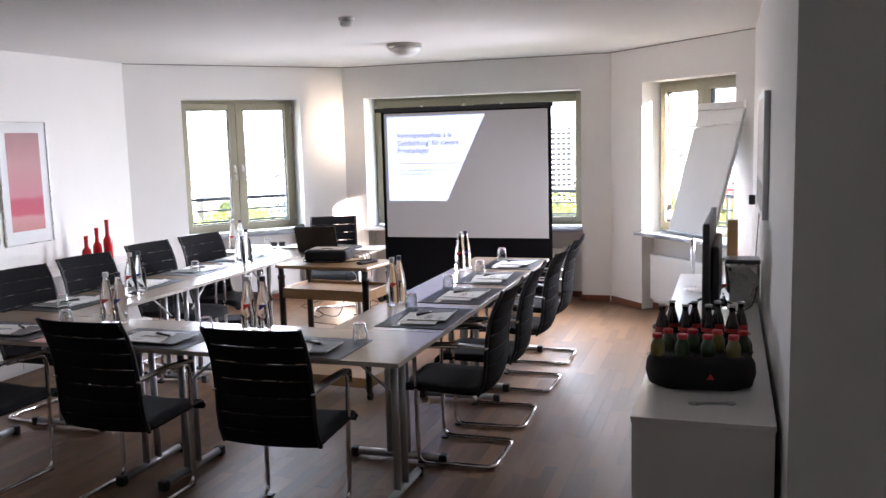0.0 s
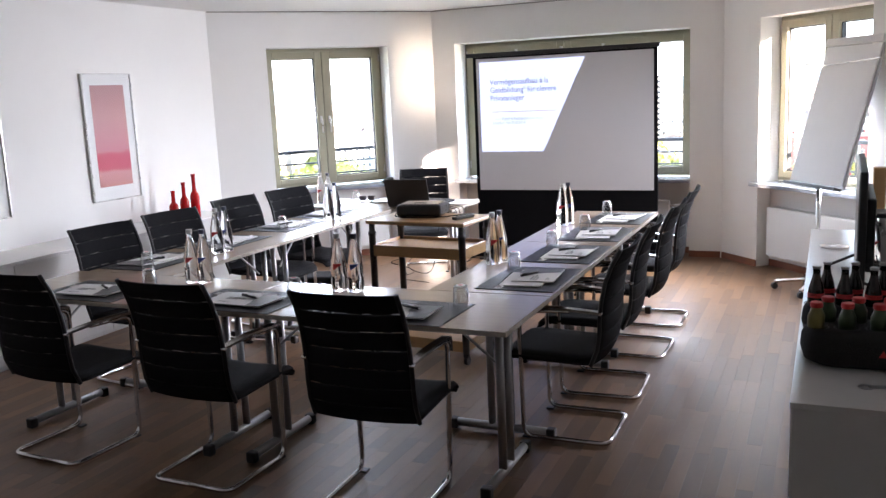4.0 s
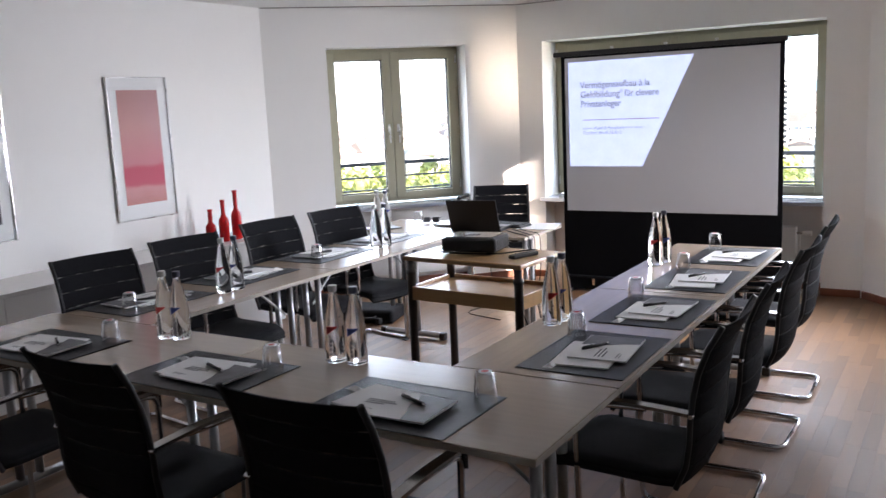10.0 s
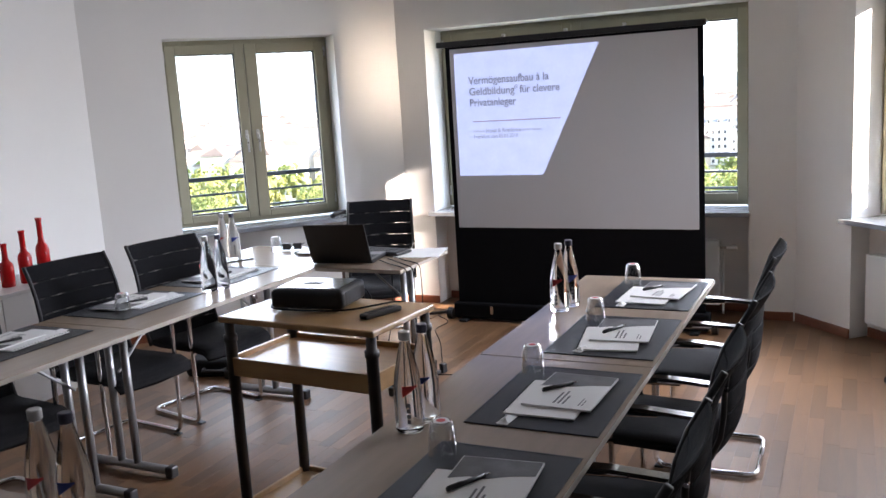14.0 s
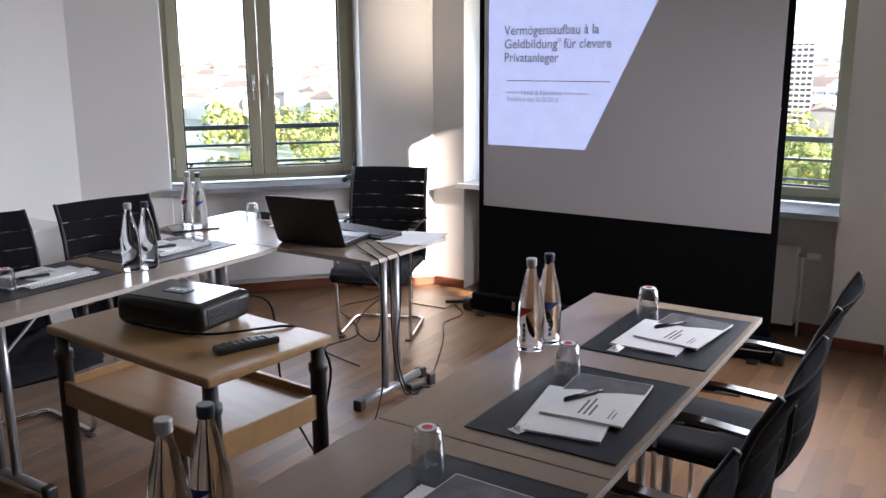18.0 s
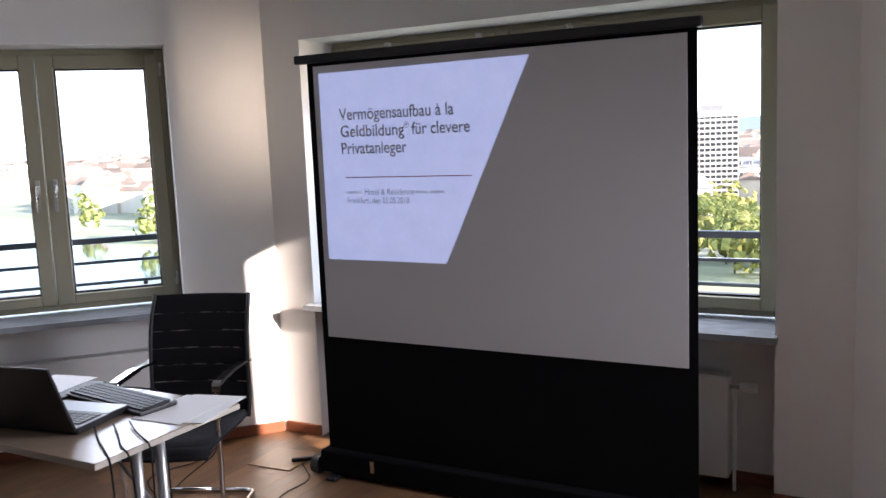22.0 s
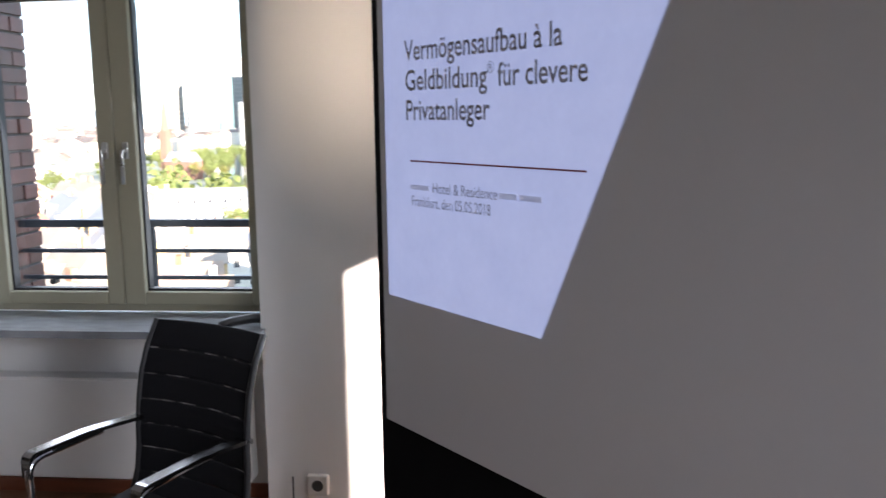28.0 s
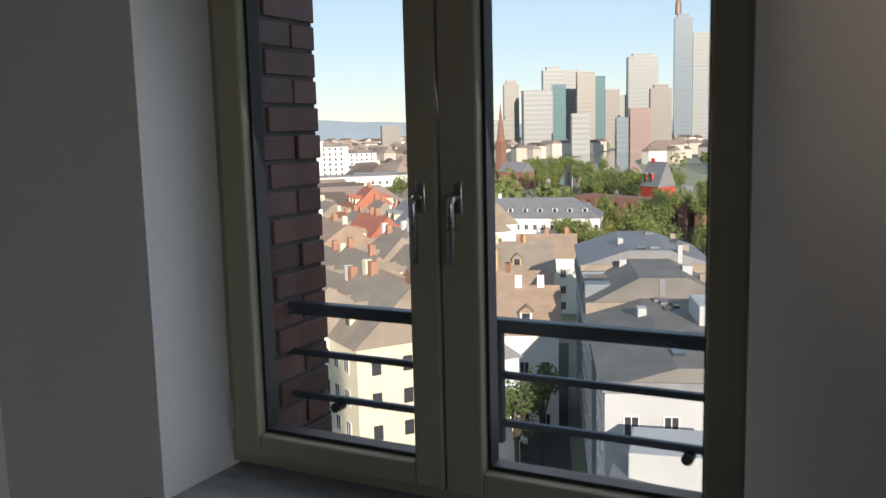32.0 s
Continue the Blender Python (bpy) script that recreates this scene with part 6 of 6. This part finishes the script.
for f in range(13):
    part("glazing_bar", nb(-23.1, -17.1, 8.4, 8.5, 0.4 + f * 1.39, 0.55 + f * 1.39), M_pgrey, stair)
for k in range(4):
    part("glazing_bar", nb(-23.1 + k * 1.95, -22.95 + k * 1.95, 8.41, 8.52, 0.3, 17.2), M_pgrey, stair)
x, y = polar(145.6, 66)
ab2 = thing("apartment_building", pose(x, y, GZ, 0, 0, 150), "pale grey modern building with a folded grey roof below", "building", "houses outside")
part("wall", nb(-12, 12, -9, 9, 0, 13), M_pgrey, ab2)
bm = bmesh.new()
rings(bm, [[(px, -9.2, 12.9), (px, -9.2, 13.1), (px, -3.0, 13.2 + k), (px, 1.5, 13.6), (px, 9.2, 13.3 + 0.6 * k), (px, 9.2, 12.9)] for px, k in ((-12.2, 2.6), (-3.0, 0.8), (12.2, 3.2))])
bmesh.ops.recalc_face_normals(bm, faces=bm.faces)
part("roof", bm, ROOFS[1], ab2)
part("roof_storey", nb(3, 10.5, -6.5, 3.5, 13, 17.2, bevel=0.1), M_pgrey, ab2)
part("roof_storey", nb(-9.0, -3.5, 2.0, 8.0, 13, 16.0, bevel=0.1), M_pgrey, ab2)
for k in range(4):
    share("window", FRW_ME, ab2, pose(-10 + k * 5.5, 9.02, 9.5, 0, 0, 180))
    share("window", FRW_ME, ab2, pose(-10 + k * 5.5, 9.02, 5.5, 0, 0, 180))
for i, (az, d) in enumerate(((160.9, 100), (160.6, 108), (160.4, 116), (161.2, 92))):
    x, y = polar(az, d)
    c = thing("parked_car", pose(x, y, GZ + 0.3, 0, 0, 70), "parked car at the kerb of the shaded street", "car", "parked cars")
    cm = (WALLS[1], M_black, M_silver, M_blackm)[i]
    bm = bmesh.new()
    rings(bm, [[(px, -0.85 * k, z) if j == 0 else (px, 0.85 * k, z) for j, z in ((0, 0.35), (1, 0.35), (1, top), (0, top))] for px, top, k in ((-2.1, 0.8, 0.9), (-1.5, 1.0, 1), (-0.9, 1.42, 0.85), (0.6, 1.42, 0.85), (1.3, 0.98, 1), (2.1, 0.75, 0.9))])
    bmesh.ops.recalc_face_normals(bm, faces=bm.faces)
    part("body", bm, cm, c)
    for sx in (-1.3, 1.3):
        for sy in (-0.8, 0.8):
            bm = bmesh.new()
            tube(bm, [(sx, sy - 0.1, 0.32), (sx, sy + 0.1, 0.32)], 0.32, 12)
            part("wheel", bm, M_gasket, c)

# museum with a slate hip roof by the river
x, y = polar(160.2, 272)
mu = house(x, y, 62, 52, 20, 11, 5.5, WALLS[1], ROOFS[1], "long white building with a dark slate hip roof", seed=3, hip=9)
# red building across the river
x, y = polar(89, 330)
house(x, y, 0, 34, 14, 17, 4, mat("red_facade", (0.45, 0.10, 0.09), 0.9, vary=0.1, scale=0.3), ROOFS[1], "red facade building across the river", seed=4)

# church with a slender red spire
x, y = polar(160.25, 560)
chh = thing("church", pose(x, y, GZ, 0, 0, 30), "red sandstone church with a slender pointed spire", "church")
M_sand = mat("red_sandstone", (0.27, 0.14, 0.10), 0.9, vary=0.2, scale=0.4)
part("nave", nb(-10, 10, -6, 6, 0, 11), M_sand, chh)
bm = bmesh.new()
rings(bm, [[(-10, -6.5, 11), (-10, 6.5, 11), (-10, 0, 17)], [(10, -6.5, 11), (10, 6.5, 11), (10, 0, 17)]])
bmesh.ops.recalc_face_normals(bm, faces=bm.faces)
part("nave_roof", bm, ROOFS[1], chh)
part("tower", nb(-15.2, -10.2, -2.5, 2.5, 0, 30), M_sand, chh)
bm = bmesh.new()
lathe(bm, [(3.0, 30), (2.5, 32), (0.1, 54)], 8, (-12.7, 0, 0))
part("spire", bm, M_sand, chh)

# old red bridge with arches, and the gabled house on its island
bx0, by0 = polar(155.9, 385)
bx1, by1 = polar(147.5, 335)
ln = math.hypot(bx1 - bx0, by1 - by0)
br = thing("stone_bridge", pose(bx0, by0, GZ, 0, 0, math.degrees(math.atan2(by1 - by0, bx1 - bx0))), "red sandstone bridge with low arches over the river", "bridge")
part("deck", nb(0, ln, -5, 5, 7.2, 9.0), M_sand, br)
for i in range(9):
    u = (i + 0.5) * ln / 9
    part("pier", nb(u - 2.0, u + 2.0, -5.5, 5.5, -1, 7.2), M_sand, br)
    bm = bmesh.new()
    w2 = ln / 18
    out = [(u + w2 + (w2 - 2) * math.cos(a) * -1, 2.0 + 5.1 * math.sin(a)) for a in np.linspace(0, math.pi, 9)]
    prof = [(u + 2, 7.2)] + [(px, pz) for px, pz in out] + [(u + 2 * w2 - 2, 7.2)]
    rings(bm, [[(px, -4.8, pz) for px, pz in prof], [(px, 4.8, pz) for px, pz in prof]])
    bmesh.ops.recalc_face_normals(bm, faces=bm.faces)
    part("arch", bm, M_sand, br)
x, y = polar(151.2, 400)
house(x, y, 8, 13, 9, 11, 11, mat("bright_red_gable", (0.50, 0.07, 0.045), 0.8, vary=0.08, scale=0.3), ROOFS[1], "narrow red gabled house on the bridge island", windows=False, seed=8)

# ---- outside: high-rise towers ----
def facade_mat(name, colour, glass, floors, bays, rough=0.4):
    """Far facades: storeys and bays as a fine grid of panes."""
    m = bpy.data.materials.new(name)
    m.use_nodes = True
    nt = m.node_tree
    b = nt.nodes["Principled BSDF"]
    b.inputs["Roughness"].default_value = rough
    co = nt.nodes.new("ShaderNodeTexCoord")
    sp = nt.nodes.new("ShaderNodeSeparateXYZ")
    nt.links.new(co.outputs["Object"], sp.inputs[0])
    hx = nt.nodes.new("ShaderNodeMath")
    hx.operation = "ADD"
    nt.links.new(sp.outputs["X"], hx.inputs[0])
    nt.links.new(sp.outputs["Y"], hx.inputs[1])
    fac = None
    for src, step, open_ in ((sp.outputs["Z"], floors, 0.5), (hx.outputs[0], bays, 0.62)):
        dv = nt.nodes.new("ShaderNodeMath")
        dv.operation = "DIVIDE"
        dv.inputs[1].default_value = step
        nt.links.new(src, dv.inputs[0])
        fr = nt.nodes.new("ShaderNodeMath")
        fr.operation = "FRACT"
        nt.links.new(dv.outputs[0], fr.inputs[0])
        lt = nt.nodes.new("ShaderNodeMath")
        lt.operation = "LESS_THAN"
        lt.inputs[1].default_value = open_
        nt.links.new(fr.outputs[0], lt.inputs[0])
        if fac is None:
            fac = lt.outputs[0]
        else:
            mu2 = nt.nodes.new("ShaderNodeMath")
            mu2.operation = "MULTIPLY"
            nt.links.new(fac, mu2.inputs[0])
            nt.links.new(lt.outputs[0], mu2.inputs[1])
            fac = mu2.outputs[0]
    mx = nt.nodes.new("ShaderNodeMix")
    mx.data_type = "RGBA"
    mx.inputs[6].default_value, mx.inputs[7].default_value = (*colour, 1), (*glass, 1)
    nt.links.new(fac, mx.inputs[0])
    nt.links.new(mx.outputs[2], b.inputs["Base Color"])
    return m


F_white = facade_mat("white_tower_facade", (0.27, 0.275, 0.265), (0.17, 0.19, 0.195), 7.0, 4.0)
F_beige = facade_mat("beige_tower_facade", (0.26, 0.24, 0.205), (0.18, 0.17, 0.15), 7.0, 4.5)
F_brown = facade_mat("brown_tower_facade", (0.235, 0.205, 0.18), (0.16, 0.145, 0.13), 7.0, 4.5)
F_teal = facade_mat("teal_glass_facade", (0.13, 0.22, 0.225), (0.09, 0.17, 0.18), 8.0, 5.0, 0.15)
F_grey = facade_mat("grey_glass_facade", (0.22, 0.26, 0.29), (0.15, 0.19, 0.23), 7.0, 4.0, 0.2)
F_red = facade_mat("red_brown_tower_facade", (0.25, 0.15, 0.125), (0.19, 0.115, 0.10), 6.0, 4.0)
for x0, x1, yt, d, fm, label, crown in (
        (892, 919, 146, 1350, F_beige, "beige high-rise tower under construction", 1), (926, 978, 158, 1300, F_white, "broad pale office tower", 0), (962, 1002, 124, 1550, F_white, "white high-rise tower", 1),
        (979, 1003, 149, 1400, F_teal, "teal glass tower", 0), (1002, 1030, 124, 1600, F_white, "tall white tower", 0), (1023, 1055, 128, 1500, F_beige, "beige stone tower", 0), (1013, 1045, 200, 1200, F_white, "low white office tower", 0),
        (1055, 1073, 136, 1550, F_teal, "slim teal glass tower", 0), (1073, 1098, 160, 1600, F_brown, "brown office tower", 0), (1098, 1110, 170, 1700, F_white, "slim white tower", 0), (1093, 1117, 209, 1250, F_grey, "blue-grey office block", 0),
        (1112, 1163, 106, 1700, F_white, "octagonal pale tower with glass corners", 1), (1116, 1152, 194, 1250, F_red, "red-brown office tower", 0), (1151, 1188, 161, 1450, F_brown, "brown office tower", 1),
        (1192, 1222, 44, 1650, F_grey, "very tall glass tower with a mast", 2), (1222, 1262, 70, 1660, F_white, "tall white wing of the glass tower", 0), (668, 703, 214, 1400, F_beige, "beige residential tower", 0), (868, 892, 208, 1150, F_white, "white residential block", 0)):
    az0, az1 = 161.37 - (x0 - 882) * 0.0358, 161.37 - (x1 - 882) * 0.0358
    w = d * radians(az0 - az1)
    top = d * math.tan(radians((226 - yt) * 0.0362)) + 1.6
    x, y = polar((az0 + az1) / 2, d)
    t = thing("office_tower", pose(x, y, GZ, 0, 0, (az0 + az1) / 2 - 90 + 8), label + " in the far skyline", "tower", "far towers")
    part("shaft", nb(-w / 2, w / 2, -w / 3, w / 3, 0, top - GZ), fm, t)
    if crown:
        part("roof_storey", nb(-w / 3, w / 3, -w / 4, w / 4, top - GZ, top - GZ + 6), fm, t)
    if crown == 2:
        bm = bmesh.new()
        lathe(bm, [(5.5, top - GZ + 6), (5.5, top - GZ + 26), (4, top - GZ + 28), (3.5, top - GZ + 46), (1, top - GZ + 60)], 10, (-w * 0.3, 0, 0))
        part("mast", bm, F_red, t, "red and white mast")

# slab high-rise across the river, with its storeys
x, y = polar(101.1, 395)
hr = thing("residential_tower", pose(x, y, GZ, 0, 0, 12), "pale slab high-rise with dark window bands", "tower")
M_slab = mat("grey_beige_concrete", (0.46, 0.43, 0.39), 0.9, vary=0.1, scale=0.3)
part("core", nb(-10, 10, -8, 8, 0, 41), M_hpane, hr)
for f in range(18):
    part("storey_band", nb(-10.3, 10.3, -8.3, 8.3, f * 2.3, f * 2.3 + 1.05), M_slab, hr)
for k in range(10):
    part("pier", nb(-10.35 + k * 2.26, -10.0 + k * 2.26, -8.35, 8.35, 0, 41.3), M_slab, hr)
part("roof_storey", nb(-9, 9, -7, 7, 41.3, 43.4), M_slab, hr)
part("plant_room", nb(-5, 4, -4, 4, 43.4, 46.0), ROOFS[1], hr)
for az, d, w, h in ((104.6, 330, 40, 15), (107.8, 350, 46, 17), (98, 420, 44, 18), (112, 360, 50, 16), (94, 400, 40, 16), (118, 380, 50, 18)):
    x, y = polar(az, d)
    house(x, y, az - 90, w, 14, h, 4.5, WALLS[1], ROOFS[0 if w % 4 else 1], "white riverside apartment house with a grey roof", seed=int(az), hip=3)
# white apartment slabs further off
for az, d, w, h in ((173.2, 520, 34, 30), (171.4, 600, 40, 24), (170.3, 425, 46, 17), (174.8, 470, 30, 34), (169.6, 470, 24, 16)):
    x, y = polar(az, d)
    a = thing("apartment_block", pose(x, y, GZ, 0, 0, az - 90 + 12), "white apartment block with balconies among the roofs", "building", "far apartment blocks")
    part("wall", nb(-w / 2, w / 2, -6, 6, 0, h), WALLS[1], a)
    part("roof", nb(-w / 2 - 0.3, w / 2 + 0.3, -6.3, 6.3, h, h + 0.6), ROOFS[1], a)
    for f in range(int(h / 3)):
        for k in range(int(w / 3.5)):
            share("window", WIN_ME, a, pose(-w / 2 + 1.8 + k * 3.5, -6.03, 1 + f * 3))


# ---- outside: the joined rest of the town ----
def town(name, spots, material, label, roofs):
    verts, faces = [], []
    for x, y, rot, w, d, h, rf in spots:
        c, s = math.cos(rot), math.sin(rot)
        n = len(verts)
        P = [(-w / 2, -d / 2), (w / 2, -d / 2), (w / 2, d / 2), (-w / 2, d / 2)]
        if not roofs:
            for z in (GZ, GZ + h):
                verts += [(x + c * a - s * b, y + s * a + c * b, z) for a, b in P]
            faces += [(n + i, n + (i + 1) % 4, n + 4 + (i + 1) % 4, n + 4 + i) for i in range(4)] + [(n + 4, n + 5, n + 6, n + 7)]
        else:
            verts += [(x + c * a * 1.04 - s * b * 1.08, y + s * a * 1.04 + c * b * 1.08, GZ + h + 0.02) for a, b in P]
            verts += [(x + c * a, y + s * a, GZ + h + rf) for a in (-w / 2 * 0.8, w / 2 * 0.8)]
            faces += [(n, n + 1, n + 5, n + 4), (n + 2, n + 3, n + 4, n + 5), (n + 1, n + 2, n + 5), (n + 3, n, n + 4)]
    me = bpy.data.meshes.new(name)
    me.from_pydata(verts, [], faces)
    me.materials.append(material)
    return tagged(new(name, me), label, "houses", kind="stuff")


def near_river(x, y, gap):
    for (x0, y0), (x1, y1) in zip(RIVER, RIVER[1:]):
        t = max(0, min(1, ((x - x0) * (x1 - x0) + (y - y0) * (y1 - y0)) / ((x1 - x0) ** 2 + (y1 - y0) ** 2)))
        if math.hypot(x - x0 - t * (x1 - x0), y - y0 - t * (y1 - y0)) < gap:
            return True
    return False


rc = random.Random(31)
SPOTS = []
for _ in range(3600):
    az, d = rc.uniform(60, 200), 265 * math.exp(rc.uniform(0, 2.55))
    x, y = polar(az, d)
    if near_river(x, y, 130 if d < 900 else 60) or (155 < az < 164 and d < 340):
        continue
    if (60 < az < 140 and d < 420) or (165.5 < az < 175 and 300 < d < 480):
        continue
    SPOTS.append((x, y, rc.choice((0.2, 1.77)) + rc.uniform(-0.2, 0.2), rc.uniform(14, 38), rc.uniform(10, 14), rc.uniform(10, 19), rc.uniform(3.5, 6)))
M_townwall = mat("far_town_walls", (0.64, 0.58, 0.49), 0.9, vary=0.1, scale=0.05, island=0.25)
M_townroof = mat("far_town_roofs", (0.25, 0.19, 0.155), 0.85, vary=0.3, scale=0.05, island=0.5)
town("town_walls", SPOTS, M_townwall, "pale house walls of the town to the horizon", False)
town("town_roofs", SPOTS, M_townroof, "brown and grey pitched roofs of the town", True)


def woods(name, count, az0, az1, d0, d1, material, label, seed):
    rnd = random.Random(seed)
    verts, faces = [], []
    for _ in range(count):
        az, d = rnd.uniform(az0, az1), d0 * math.exp(rnd.uniform(0, math.log(d1 / d0)))
        x, y = polar(az, d)
        if near_river(x, y, 52):
            continue
        R = rnd.uniform(4, 8)
        for _ in range(34):
            dv = Vector((rnd.gauss(0, 1), rnd.gauss(0, 1), rnd.gauss(0, 1))).normalized()
            p = Vector((x, y, GZ + 8)) + Vector((dv.x, dv.y, dv.z * 1.1)) * R * rnd.uniform(0.6, 1.1)
            s = rnd.uniform(0.9, 2.2)
            u = dv.orthogonal().normalized()
            v = dv.cross(u)
            n = len(verts)
            verts += [p + u * s, p + v * s, p - u * s, p - v * s, p + dv * s * 0.6]
            faces += [(n, n + 1, n + 4), (n + 1, n + 2, n + 4), (n + 2, n + 3, n + 4), (n + 3, n, n + 4)]
    me = bpy.data.meshes.new(name)
    me.from_pydata([tuple(v) for v in verts], [], faces)
    me.materials.append(material)
    tagged(new(name, me), label, "trees", kind="stuff")


woods("far_trees", 420, 60, 200, 330, 2600, M_leafa, "green trees scattered through the town", 41)
woods("bank_trees", 130, 84, 140, 215, 420, M_leafc, "yellow-green trees along the far river bank", 42)


# ---- parquet strips, last ----
SW, SL = 0.071, 0.497
sverts, sfaces = [], []
near_strips = []
rp2 = random.Random(51)
col = 0
xx = LEFT_X
while xx < 1.7:
    yy = ROOM_BACK - rp2.uniform(0, SL)
    while yy < 9.2:
        y0, y1 = max(yy, ROOM_BACK), yy + SL
        if y1 > y0 + 0.02:
            if -1.33 < xx < -0.36 and 1.2 < yy < 8.0:
                near_strips.append((xx + SW / 2, (y0 + y1) / 2))
            else:
                n = len(sverts)
                g = 0.0002
                t = rp2.uniform(-0.0002, 0.0002)
                for z, k in ((-0.006, 0), (-0.0008 + t, 0), (t, 0.0003)):
                    sverts += [(xx + g + k, y0 + g + k, z), (xx + SW - g - k, y0 + g + k, z), (xx + SW - g - k, y1 - g - k, z), (xx + g + k, y1 - g - k, z)]
                for o in (0, 4):
                    sfaces += [(n + o + i, n + o + (i + 1) % 4, n + o + 4 + (i + 1) % 4, n + o + 4 + i) for i in range(4)]
                sfaces.append((n + 8, n + 9, n + 10, n + 11))
        yy += SL
    xx += SW
me = bpy.data.meshes.new("parquet_rest")
me.from_pydata(sverts, [], sfaces)
me.materials.append(M_plank)
rest = new("parquet_strips", me)
rest.parent = floor
rest["kind"] = "stuff"
first = part("parquet_strip", nb(-SW / 2 + 0.0002, SW / 2 - 0.0002, -SL / 2 + 0.0002, SL / 2 - 0.0002, -0.0035, 0.0, bevel=0.0003, seg=1), M_plank_ob, floor)
first.matrix_basis = pose(*near_strips[0], 0)
for px, py in near_strips[1:]:
    share("parquet_strip", first.data, floor, pose(px, py, 0))
